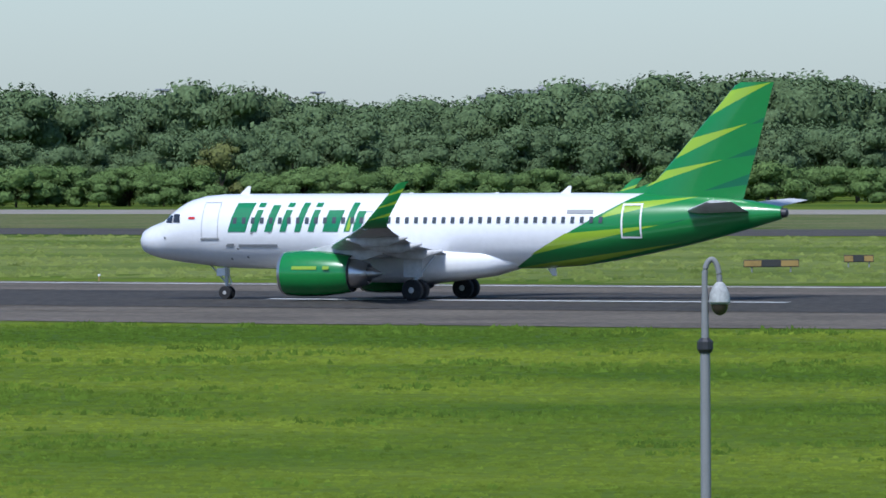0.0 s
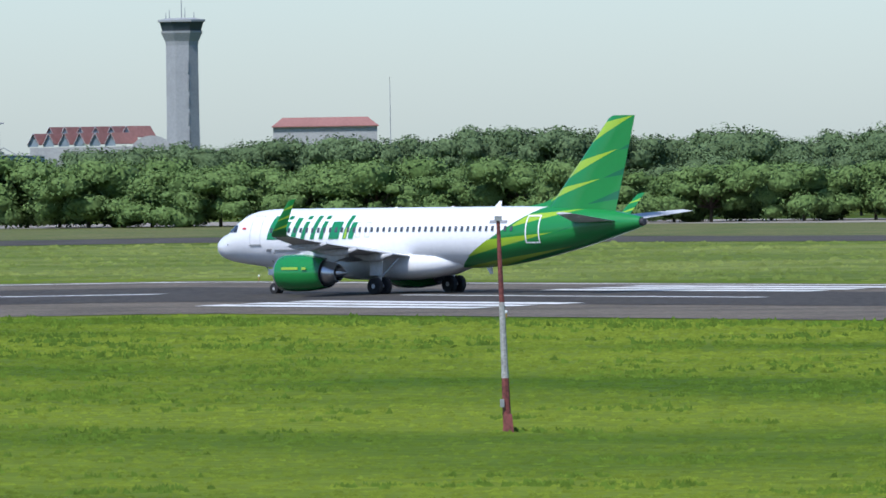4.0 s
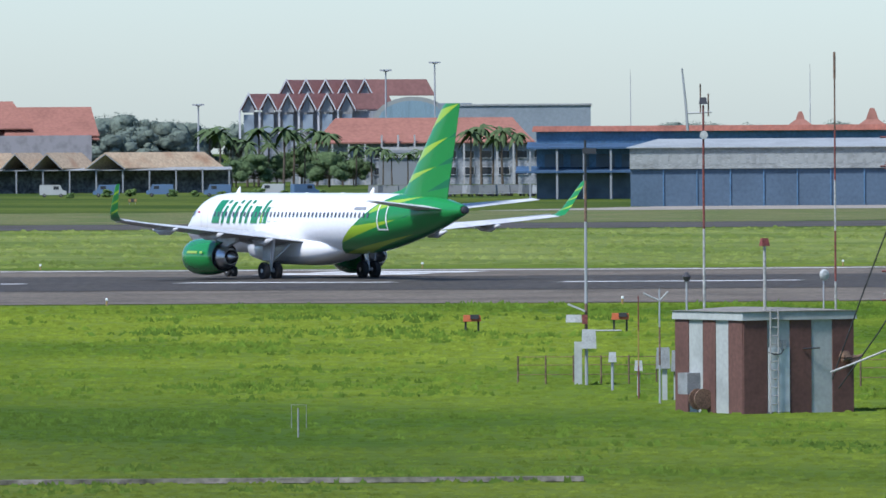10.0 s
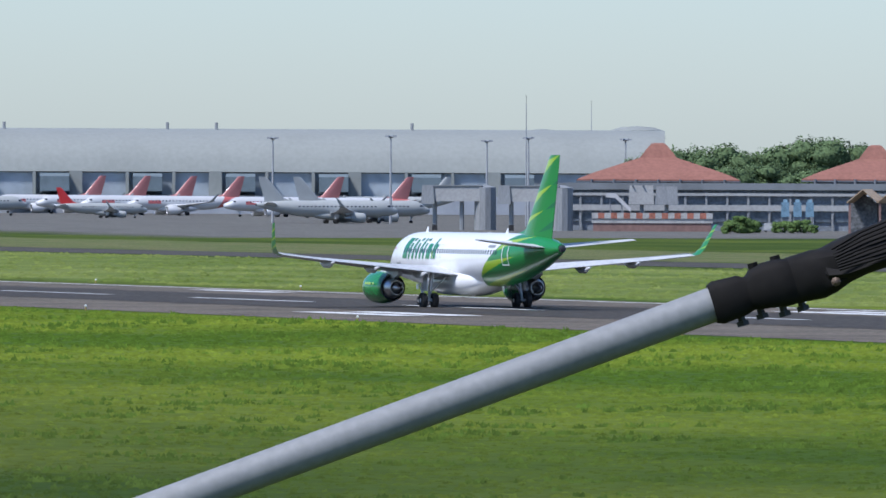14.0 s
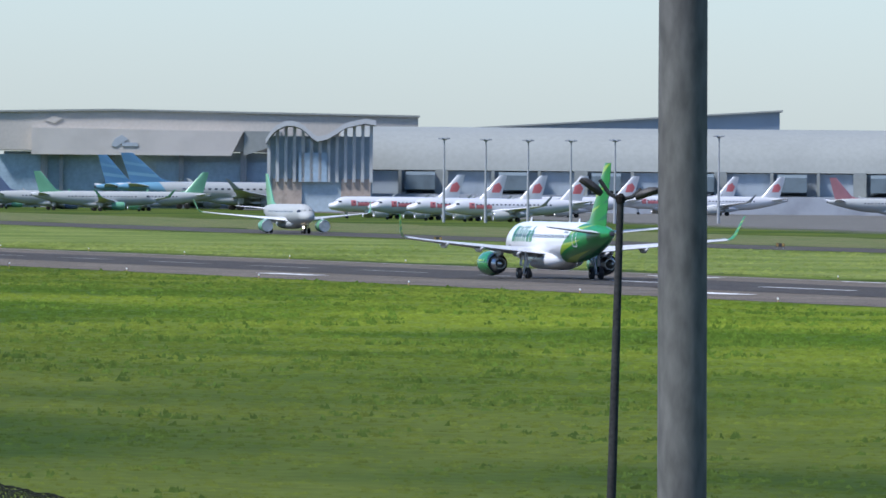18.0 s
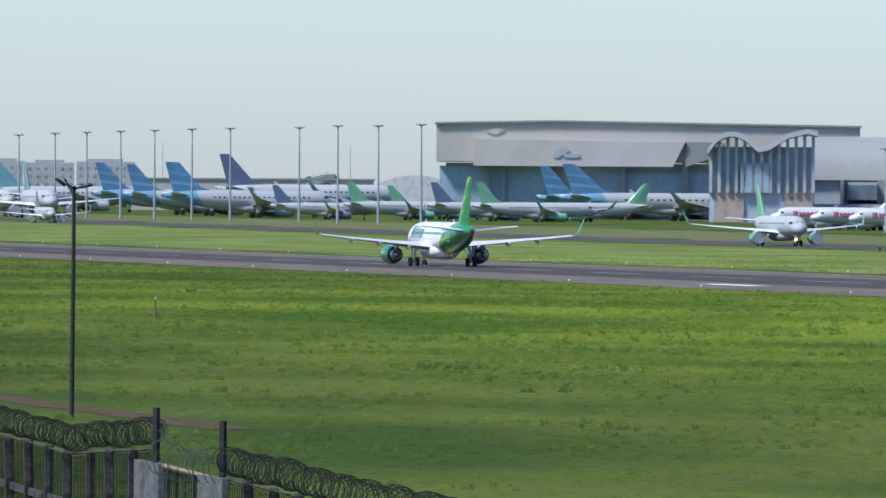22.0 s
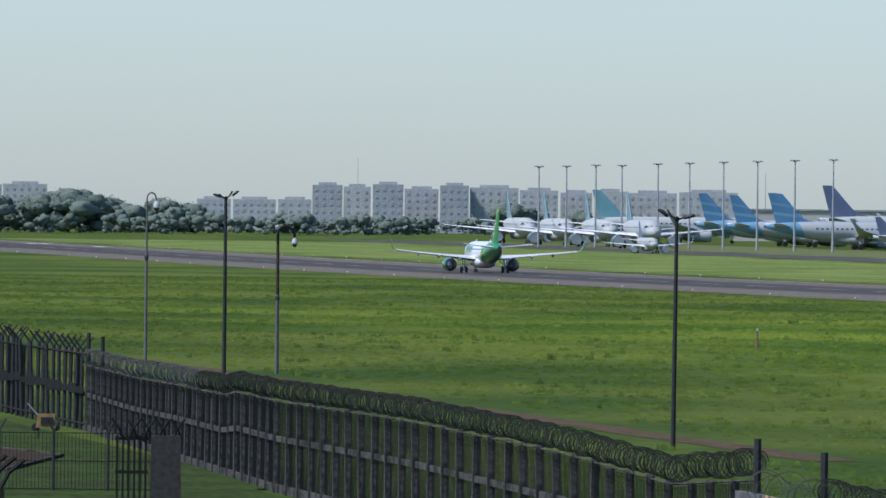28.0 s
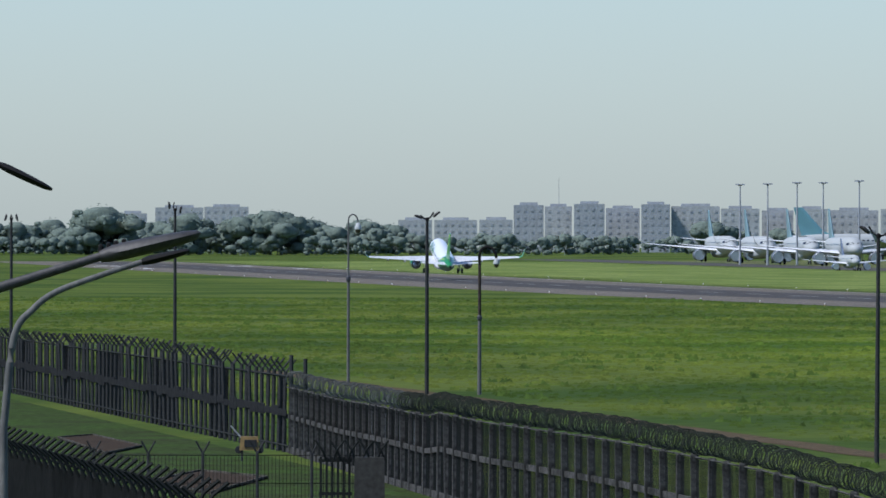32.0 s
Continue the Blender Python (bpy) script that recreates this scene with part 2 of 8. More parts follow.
structure("runway", strip(EAST, -3050, wobble(216, 12, 0.5), wobble(278.5, 15, 0.5), 0.03, 6), ASPHALT, "dark worn asphalt runway with rubber marks", "runway")
structure("rubber_marks", strip(EAST, -3000, wobble(236, 90, 2), wobble(262, 70, 2), 0.05), RUBBER, "dark tyre rubber laid along the runway middle", "runway")
structure("taxiway", strip(EAST, -3300, 421, 452, 0.03), TAXI, "grey asphalt taxiway beyond the runway", "taxiway")
structure("service_road", strip(EAST, -950, 541, 577, 0.03), CONCRETE, "pale concrete taxiway with grass on both sides", "taxiway")
structure("dry_verge", strip(EAST, -3200, wobble(455, 60, 12), wobble(538, 50, 8), 0.02), DRY, "sparse dry grass between two taxiways", "grass")

INFIELD = mat("strawy_grass", (0.168, 0.206, 0.056), 0.95, vary=0.14, size=24.0, fine=1.2, bump=0.1, spec=0.03, second=(0.108, 0.15, 0.034), amount=0.7, stretch=(.5, 1, 1))
structure("infield", strip(EAST, -3300, wobble(282.5, 25, 2.5), wobble(418, 40, 3), 0.015), INFIELD, "paler strawy grass between runway and taxiway", "grass")
FADED = mat("faded_marking", (0.34, 0.33, 0.31), 0.85, vary=0.2, size=2.5, fine=0.4, spec=0.1, second=(0.17, 0.16, 0.145), amount=0.5)


# ---- airliners ----
def ring(x, cz, hw, hh, n=28):
    return [(x, hw * math.cos(2 * math.pi * i / n), cz + hh * math.sin(2 * math.pi * i / n)) for i in range(n)]


HULL = [(0.0, 3.2, .02, .02), (.08, 3.2, .36, .34), (.25, 3.21, .66, .59), (.6, 3.225, .98, .775), (1, 3.245, 1.22, .915), (1.54, 3.27, 1.45, 1.07), (2, 3.445, 1.58, 1.315), (2.54, 3.61, 1.7, 1.56),
        (3.14, 3.73, 1.8, 1.75), (3.94, 3.79, 1.88, 1.9), (5, 3.78, 1.94, 2.0), (6.2, 3.76, 1.97, 2.04), (7, 3.75, 1.975, 2.05), (12, 3.75, 1.975, 2.05), (18, 3.75, 1.975, 2.05), (23.5, 3.75, 1.975, 2.05),
        (26, 3.82, 1.94, 1.98), (28, 3.955, 1.84, 1.825), (30, 4.13, 1.66, 1.63), (32, 4.3, 1.4, 1.38), (34, 4.47, 1.08, 1.07), (35.6, 4.595, .77, .765), (36.9, 4.66, .46, .46), (37.4, 4.68, .32, .34)]
FOIL = [(0, 0), (.02, .035), (.08, .065), (.2, .085), (.4, .085), (.65, .055), (1, .004), (1, -.004), (.65, -.02), (.4, -.04), (.2, -.045), (.08, -.035), (.02, -.02)]


def foil(le, chord, y, z, thick=1.0, up=(0, 0, 1)):
    u = Vector(up)
    return [tuple(Vector((le - c * chord, y, z)) + u * (t * chord * thick)) for c, t in FOIL]


def hull_side(d, z):
    """Half-width of the hull at a station and height."""
    k = max(i for i in range(len(HULL) - 1) if HULL[i][0] <= d)
    a, b = HULL[k], HULL[k + 1]
    t = (d - a[0]) / (b[0] - a[0])
    cz, hw, hh = (a[i] + (b[i] - a[i]) * t for i in (1, 2, 3))
    s = max(-0.98, min(0.98, (z - cz) / hh))
    return hw * math.sqrt(1 - s * s), s


def hull_plate(d0, z0, d1, z1, side, up=0.012, slant=0.0, nz=3, nd=2):
    """A thin plate lying on the hull's side between two stations and heights."""
    v, f = [], []
    for i in range(nd + 1):
        for j in range(nz + 1):
            z = z0 + (z1 - z0) * j / nz
            d = d0 + (d1 - d0) * i / nd - slant * (z - z0)
            y, s = hull_side(d, z)
            v.append((17.71 - d, side * (y + up), z + up * s))
    for i in range(nd):
        for j in range(nz):
            q = (i * (nz + 1) + j, (i + 1) * (nz + 1) + j, (i + 1) * (nz + 1) + j + 1, i * (nz + 1) + j + 1)
            f.append(q if side < 0 else q[::-1])
    return v, f


def wheel(r, w, at, n=18):
    tyre = lathe([(r * .55, -w / 2), (r * .9, -w / 2), (r, -w / 2 + .06), (r, w / 2 - .06), (r * .9, w / 2), (r * .55, w / 2)], "y", n, at)
    rim = lathe([(r * .12, -w / 2 - .02), (r * .5, -w / 2 + .03), (r * .56, -w / 2 + .01), (r * .56, w / 2 - .01), (r * .5, w / 2 - .03), (r * .12, w / 2 + .02)], "y", n, at)
    return tyre, rim


TYRE = mat("tyre_rubber", (0.022, 0.022, 0.023), 0.85, vary=0.2, size=0.4, fine=0.05)
RIM = mat("grey_wheel_metal", (0.5, 0.5, 0.5), 0.5, 0.1, size=0.3)
STEEL = mat("gear_steel", (0.5, 0.51, 0.52), 0.45, 0.5, size=0.5)
WING_GREY = mat("wing_grey", (0.58, 0.585, 0.59), 0.45, vary=0.08, size=1.5, fine=0.3)
BARE = mat("bare_metal", (0.55, 0.55, 0.56), 0.3, 0.9, size=0.8)
DARK = mat("dark_metal", (0.06, 0.06, 0.065), 0.5, 0.5, size=0.6)
CABIN_PANE = mat("cabin_pane", (0.075, 0.085, 0.095), 0.15, vary=0.1, size=1.0, spec=0.6)
GLASS = mat("dark_window_glass", (0.03, 0.035, 0.045), 0.08, vary=0.1, size=1.0, spec=0.8)


def airliner(name, m, label, hull_mat, tail_mat, engine_mat, wing_mat=WING_GREY, tip_mat=None, group="", fine=True, category="airliner", hero=False):
    """A twin-engined narrow-body airliner on its wheels, nose along +x, origin on the ground between the main wheels."""
    ob = thing(name, m, label, category, group)
    tip_mat = tip_mat or tail_mat
    part("fuselage", loft([ring(17.71 - d, cz, hw, hh) for d, cz, hw, hh in HULL]), hull_mat, ob, "", True)
    belly = [(8.8, .3, .3, 2.2), (7.8, 1.3, .75, 2.05), (5, 2.0, 1.0, 1.95), (0, 2.05, 1.05, 1.95), (-3, 1.7, .85, 2.1), (-5, 1.0, .5, 2.3), (-6, .3, .2, 2.3)]
    part("belly_fairing", loft([[(x, w * math.copysign(abs(math.cos(q)) ** .7, math.cos(q)), z + h * math.copysign(abs(math.sin(q)) ** .8, math.sin(q))) for q in [2 * math.pi * i / 20 for i in range(20)]] for x, w, h, z in belly]), hull_mat, ob, "", True)
    for s in (1, -1):
        spec = [(6.6, 7.6, 1.2, 2.45, 1.15), (6.1, 7.1, 1.9, 2.55, 1.1), (3.8, 4.85, 6.4, 3.02, .9), (-.2, 2.5, 13.5, 3.72, .85), (-2.0, 1.55, 16.7, 4.08, .8)]
        rings_ = [foil(le, c, s * y, z, k) for le, c, y, z, k in spec]
        wing = part("wing", loft(rings_ if s > 0 else [r[::-1] for r in rings_]), wing_mat, ob, "", True)
        tips = [(-2.0, 1.55, 16.7, 4.08, (0, 0, 1)), (-2.28, 1.36, 17.1, 4.2, (0, -.5 * s, .85)), (-2.8, 1.08, 17.42, 4.65, (0, -s, .25)), (-4.5, .55, 17.9, 6.4, (0, -s, 0)), (-4.9, .3, 17.92, 6.52, (0, -s, 0))]
        r2 = [foil(le, c, s * y, z, .7, u) for le, c, y, z, u in tips]
        part("sharklet", loft(r2 if s > 0 else [r[::-1] for r in r2]), tip_mat, ob, "", True)
        if fine:
            part("leading_edge", loft([[(le + .03 - dx, s * y, z + dz) for dx, dz in ((0, 0), (.12, .11), (.4, .2), (.4, -.12), (.12, -.06))] for le, c, y, z, k in spec[1:]]), BARE, wing, "bare metal leading edge", True)
        for k, y in enumerate((4.6, 8.6, 12.4) if fine else ()):
            zc, xt = 2.55 + (y - 1.9) * .103, -1.0 - max(0, y - 6.4) * .17
            part("flap_fairing", loft([ring_at(x, s * y, zc - dz, w, h) for x, w, h, dz in ((xt + 2.6, .05, .05, .2), (xt + 1.6, .17, .22, .33), (xt + .3, .2, .26, .32), (xt - .9, .05, .06, .1))]), wing_mat, wing, "", True)
        # engine
        ex, ey, ez = 6.85, s * 5.75, 1.52
        nac = part("engine_nacelle", lathe([(.92, -.9), (.95, -.2), (1.03, -.02), (1.12, .0), (1.2, -.25), (1.25, -1.0), (1.24, -2.2), (1.12, -3.3), (1.0, -3.95), (.97, -3.95), (.9, -2.4)], "x", 28, (ex, ey, ez)), engine_mat, ob, "", True)
        if fine:
            part("nacelle_strake", loft([[(x, ey - s * (.62 + o), ez + z) for o, z in ((-.02, 1.05), (.02, 1.05), (.02 + q * .6, 1.05 + q), (-.02 + q * .6, 1.05 + q))] for x, q in ((5.8, .06), (5.4, .34), (4.7, .36))]), engine_mat, nac)
        part("intake_lip", lathe([(.99, -.12), (1.02, .015), (1.09, .045), (1.15, -.02), (1.17, -.14)], "x", 28, (ex, ey, ez)), BARE, nac, "polished intake ring", True)
        part("fan", lathe([(.95, -.75), (.3, -.6), (.02, -.3)], "x", 20, (ex, ey, ez)), DARK, nac, "", True)
        part("core_exhaust", lathe([(.86, -3.3), (.78, -4.3), (.55, -4.95), (.5, -4.95), (.45, -4.4), (.3, -5.2), (.02, -5.75)], "x", 22, (ex, ey, ez)), BARE, nac, "bare metal exhaust cone", True)
        part("fan_nozzle", lathe([(.985, -3.8), (1.0, -4.0), (.96, -4.02), (.8, -3.5)], "x", 28, (ex, ey, ez)), DARK, nac, "black fan nozzle ring", True)
        part("pylon", loft([[(x, ey - .16, z0), (x, ey + .16, z0), (x, ey + .12, z1), (x, ey - .12, z1)] for x, z0, z1 in ((5.6, 2.6, 2.78), (4.2, 2.45, 3.05), (2.4, 2.2, 2.95), (1.1, 2.55, 2.8))]), wing_mat, nac)
        # tailplane
        st = [(-14.4, 3.6, .6, 4.75, .8), (-14.8, 3.3, 1.4, 4.82, .8), (-17.6, 1.4, 6.2, 5.32, .8)]
        r3 = [foil(le, c, s * y, z, k) for le, c, y, z, k in st]
        part("tailplane", loft(r3 if s > 0 else [r[::-1] for r in r3]), wing_mat, ob, "", True)
        # main gear
        gear = part("main_gear", join(tube([(.1, s * 3.5, 2.7), (0, s * 3.795, .6)], [.17, .12]), tube([(-.6, s * 2.6, 2.4), (0, s * 3.75, 1.1)], .06), tube([(0, s * 3.2, .58), (0, s * 4.4, .58)], .09)), STEEL, ob, "", True)
        part("gear_door", box(.05, s * 4.05, 1.95, 1.1, .05, 1.3, .02), wing_mat, gear)
        for o in (-.46, .46):
            ty, ri = wheel(.585, .42, (0, s * 3.795 + o, .585))
            w_ = part("tyre", ty, TYRE, gear, "", True)
            if fine:
                part("rim", ri, RIM, gear, "", True)
    fin = [(-11.3, 6.15, 5.3), (-12.1, 5.55, 6.0), (-14.25, 4.1, 8.4), (-17.05, 2.15, 11.55), (-17.4, 1.85, 11.72)]
    part("tail_fin", loft([[(le - c * q, t * c * 1.0, z) for q, t in FOIL] for le, c, z in fin]), tail_mat, ob, "", True)
    part("dorsal_fillet", loft([[(x, w, z0), (x, -w, z0), (x, -.03, z1), (x, .03, z1)] for x, w, z0, z1 in ((-9.0, .05, 5.5, 5.62), (-11.3, .22, 5.3, 6.0), (-13, .3, 5.2, 6.6))]), tail_mat, ob)
    part("tail_cone", lathe([(.27, 0), (.24, -.3), (.1, -.36)], "x", 14, (-19.66, 0, 4.68)), DARK, ob, "", True)
    # nose gear
    ng = part("nose_gear", join(tube([(12.72, 0, 2.1), (12.64, 0, 1.0), (12.64, 0, .4)], [.13, .11, .08]), tube([(12.5, 0, 1.35), (12.36, 0, .95), (12.6, 0, .62)], .04), tube([(13.6, 0, 1.9), (12.75, 0, 1.0)], .05), tube([(12.64, -.3, .38), (12.64, .3, .38)], .06)), STEEL, ob, "", True)
    part("gear_door", box(12.85, .34, 1.52, .5, .04, .42, .01), hull_mat, ng)
    part("gear_door", box(12.85, -.34, 1.52, .5, .04, .42, .01), hull_mat, ng)
    for o in (-.25, .25):
        ty, ri = wheel(.38, .22, (12.64, o, .38))
        part("tyre", ty, TYRE, ng, "", True)
        if fine:
            part("rim", ri, RIM, ng, "", True)
    for s in (1, -1):
        for d0, d1, z0, z1 in ((2.02, 2.5, 4.22, 4.62), (2.56, 3.0, 4.24, 4.7)) if fine else ((1.85, 3.3, 4.2, 4.68),):
            part("cockpit_window", hull_plate(d0, z0, d1, z1, s, .03, .25), GLASS, ob)
    pane = {}
    if fine:
        for s in (1, -1):
            me = mesh_of("cabin_window", hull_plate(11.89, 4.18, 12.11, 4.51, s, .034, 0, 2, 1), CABIN_PANE)
            for k in range(42):
                d = 6.35 + k * .533
                if 28.1 < d < 29.6:
                    continue
                w_ = part("cabin_window", me, None, ob)
                w_.location = (12.0 - d, -s * (1.975 - hull_side(d, 4.3)[0] - .07) if d > 23.5 else 0, 0)
    else:
        for s in (1, -1):
            tagged(part("cabin_glazing", join(*[hull_plate(6.3 + k * 1.06, 4.18, 6.8 + k * 1.06, 4.48, s, .02, 0, 1, 1) for k in range(20)]), GLASS, ob), kind="stuff")
    return ob


def ring_at(x, y, z, w, h, n=10):
    return [(x, y + w * math.cos(2 * math.pi * i / n), z + h * math.sin(2 * math.pi * i / n)) for i in range(n)]


def wedges(name, base, below, items, rough=0.3):
    """Paint with straight-edged colour fields in the side view (x, z): each item is (colour, three corners)."""
    m = mat(name, base, rough, vary=0.015, size=3.0, fine=0.3, coat=0.4)
    n, l = m.node_tree.nodes, m.node_tree.links
    p = n["Principled BSDF"]
    out = p.inputs["Base Color"].links[0].from_socket
    tc = n.new("ShaderNodeTexCoord")
    sep = n.new("ShaderNodeSeparateXYZ")
    l.new(tc.outputs["Object"], sep.inputs[0])

    def math_node(op, a, b):
        k = n.new("ShaderNodeMath")
        k.operation = op
        for i, v in enumerate((a, b)):
            if isinstance(v, (int, float)):
                k.inputs[i].default_value = v
            else:
                l.new(v, k.inputs[i])
        return k.outputs[0]

    def half_plane(p0, p1, inside):
        """1 on the side of the line p0 p1 where the point inside lies."""
        nx, nz = -(p1[1] - p0[1]), p1[0] - p0[0]
        c = nx * p0[0] + nz * p0[1]
        if nx * inside[0] + nz * inside[1] < c:
            nx, nz, c = -nx, -nz, -c
        v = math_node("ADD", math_node("MULTIPLY", sep.outputs[0], nx), math_node("MULTIPLY", sep.outputs[2], nz))
        return math_node("GREATER_THAN", v, c)

    for color, pts in items:
        mid = (sum(q[0] for q in pts) / len(pts), sum(q[1] for q in pts) / len(pts))
        mask = None
        for i in range(len(pts)):
            h = half_plane(pts[i], pts[(i + 1) % len(pts)], mid)
            mask = h if mask is None else math_node("MULTIPLY", mask, h)
        mx = n.new("ShaderNodeMix")
        mx.data_type = "RGBA"
        mx.inputs["B"].default_value = (*color, 1)
        l.new(mask, mx.inputs["Factor"])
        l.new(out, mx.inputs["A"])
        out = mx.outputs["Result"]
    l.new(out, p.inputs["Base Color"])
    return m


GREEN, LIME, DEEP = (0.016, 0.20, 0.042), (0.28, 0.43, 0.025), (0.008, 0.12, 0.055)


def st(px, py, side=24):
    """Side-view metres of the livery from sketch units along the hull."""
    return 17.71 - (px - 250 + side) / 30.3, (531.5 - py) / 32.5


HULL_PAINT = wedges("white_green_hull", (0.80, 0.80, 0.81), 0, [
    (GREEN, [st(905, 474), st(1132, 339), st(1500, 320), st(1500, 520), st(930, 520)]),
    (LIME, [st(1059, 388), st(1099, 361), st(1222, 350)]),
    (LIME, [st(938, 452), st(1003, 414), st(1162, 400)]),
    (DEEP, [st(1160, 402), st(1215, 386), st(1195, 394)]),
    (LIME, [st(905, 475), st(1000, 473), st(1195, 431)])])
FIN_PAINT = wedges("green_fin", GREEN, 0, [
    (LIME, [st(1297, 165, 0), st(1366, 151, 0), st(1262, 209, 0)]), (LIME, [st(1228, 249, 0), st(1326, 223, 0), st(1200, 285, 0)]),
    (LIME, [st(1185, 305, 0), st(1284, 286, 0), st(1148, 333, 0)]), (DEEP, [st(1356, 211, 0), st(1329, 225, 0), st(1353, 221, 0)]),
    (DEEP, [st(1342, 263, 0), st(1290, 285, 0), st(1337, 278, 0)]), (DEEP, [st(1330, 310, 0), st(1250, 341, 0), st(1324, 330, 0)])])
TIP_PAINT = wedges("green_tip", GREEN, 0, [(LIME, [(-2.4 - k * .5, 4.4 + k * .62), (-5.5 - k * .3, 5.35 + k * .62), (-5.5 - k * .3, 5.05 + k * .62)]) for k in range(4)])
GREEN_PAINT = paint("green_paint", GREEN, 0.25, 0.5)
DEEP_PAINT = paint("wordmark_green", (0.012, 0.2, 0.075), 0.3, 0.4)
LIME_PAINT = paint("lime_paint", LIME, 0.3, 0.4)
WHITE_PAINT = paint("white_paint", (0.8, 0.8, 0.8), 0.3, 0.3)
GREY_PAINT = paint("grey_paint", (0.25, 0.26, 0.27), 0.4, 0.1)
PALE_LINE = paint("pale_grey_line", (0.5, 0.51, 0.52), 0.4, 0.1)
RED_PAINT = paint("red_paint", (0.55, 0.03, 0.03), 0.35, 0.2)


def hero_details(ob):
    for s in (1, -1):
        # plain slanted blocks in the wordmark's colour and size
        for d0, d1, z0, z1 in ((5.95, 7.0, 3.74, 5.3), (7.3, 7.66, 3.74, 4.92), (7.62, 7.98, 5.08, 5.3), (8.12, 8.56, 3.74, 5.18), (9.02, 9.38, 3.74, 4.92), (9.34, 9.7, 5.08, 5.3), (9.88, 10.24, 3.74, 5.3),
                               (10.68, 11.04, 3.74, 4.92), (11.0, 11.36, 5.08, 5.3), (11.55, 12.45, 3.74, 4.9), (12.8, 13.15, 3.74, 5.3), (13.3, 13.75, 3.74, 4.85)):
            part("wordmark_block", hull_plate(d0, z0, d1, z1, s, .028, -.26, 6, 3), DEEP_PAINT, ob, "plain green block of the airline's lettering")
        part("wordmark_accent", hull_plate(12.92, 3.78, 13.12, 4.5, s, .031, -.26, 4, 2), LIME_PAINT, ob, "lime accent of the lettering")
        part("name_bar", hull_plate(6.55, 2.92, 8.85, 3.06, s, .026), GREY_PAINT, ob, "small grey bar of lettering")
        part("emblem_patch", hull_plate(5.75, 2.93, 6.2, 3.1, s, .026, -.8), GREY_PAINT, ob, "small grey emblem")
        part("registration_bar", hull_plate(25.7, 4.68, 27.2, 4.88, s, .026), GREY_PAINT, ob, "dark grey bar of lettering")
        part("flag_patch", hull_plate(3.5, 4.43, 3.92, 4.55, s, .026), RED_PAINT, ob, "small red and white flag")
        part("door_sill", hull_plate(4.28, 3.3, 5.42, 3.39, s, .03), GREY_PAINT, ob, "dark sill under the front door")
        for d_, z_ in ((7.3, 3.62), (8.35, 3.68), (6.4, 2.76), (2.0, 3.35), (6.9, 2.3), (5.9, 2.2)):
            part("sensor_port", hull_plate(d_, z_, d_ + .12, z_ + .12, s, .024), GREY_PAINT, ob)
        for d0, d1, z0, z1, c, nm in ((4.35, 5.35, 3.4, 5.35, PALE_LINE, "front_door_outline"), (28.8, 29.95, 3.35, 5.2, WHITE_PAINT, "rear_door_outline"), (13.95, 14.4, 3.85, 4.85, PALE_LINE, "exit_outline"), (14.8, 15.25, 3.85, 4.85, PALE_LINE, "exit_outline")):
            t = .1 if c is WHITE_PAINT else .035
            part(nm, join(hull_plate(d0, z0, d0 + t, z1, s, .026, 0, 8), hull_plate(d1 - t, z0, d1, z1, s, .026, 0, 8), hull_plate(d0, z0, d1, z0 + t, s, .026), hull_plate(d0, z1 - t, d1, z1, s, .026)), c, ob)
        # engine lettering bar
        v, f = [], []
        for i in range(7):
            for j in range(3):
                x, q = 5.95 - i * .36, math.radians(13 - j * 4)
                v.append((x, s * (5.75 + 1.262 * math.cos(q)), 1.52 + 1.262 * math.sin(q) + .12))
        for i in (0, 1, 2, 3, 5):
            for j in range(2):
                q = (i * 3 + j, i * 3 + j + 1, (i + 1) * 3 + j + 1, (i + 1) * 3 + j)
                f.append(q if s > 0 else q[::-1])
        part("engine_lettering_bar", (v, f), LIME_PAINT, ob, "yellow-green bar of lettering on the engine")
    for x, h in ((11.6, .5), (-7.2, .45), (-12.2, .0), (2.0, .12), (-3.0, .12)):
        if h:
            part("antenna", loft([[(x + .3, .03, 5.7), (x - .35, .03, 5.7), (x - .35, -.03, 5.7), (x + .3, -.03, 5.7)], [(x - .25, .015, 5.72 + h), (x - .42, .015, 5.72 + h), (x - .42, -.015, 5.72 + h), (x - .25, -.015, 5.72 + h)]]), WHITE_PAINT, ob)
    part("antenna", loft([[(-6.2, .03, 1.7), (-6.7, .03, 1.75), (-6.7, -.03, 1.75), (-6.2, -.03, 1.7)], [(-6.5, .015, 1.3), (-6.75, .015, 1.3), (-6.75, -.015, 1.3), (-6.5, -.015, 1.3)]]), WHITE_PAINT, ob)


jet = airliner("airliner", pose(0, 0, 0), "white and green twin-engined airliner speeding along the runway", HULL_PAINT, FIN_PAINT, GREEN_PAINT, WING_GREY, TIP_PAINT, "", True, "airliner", True)
hero_details(jet)


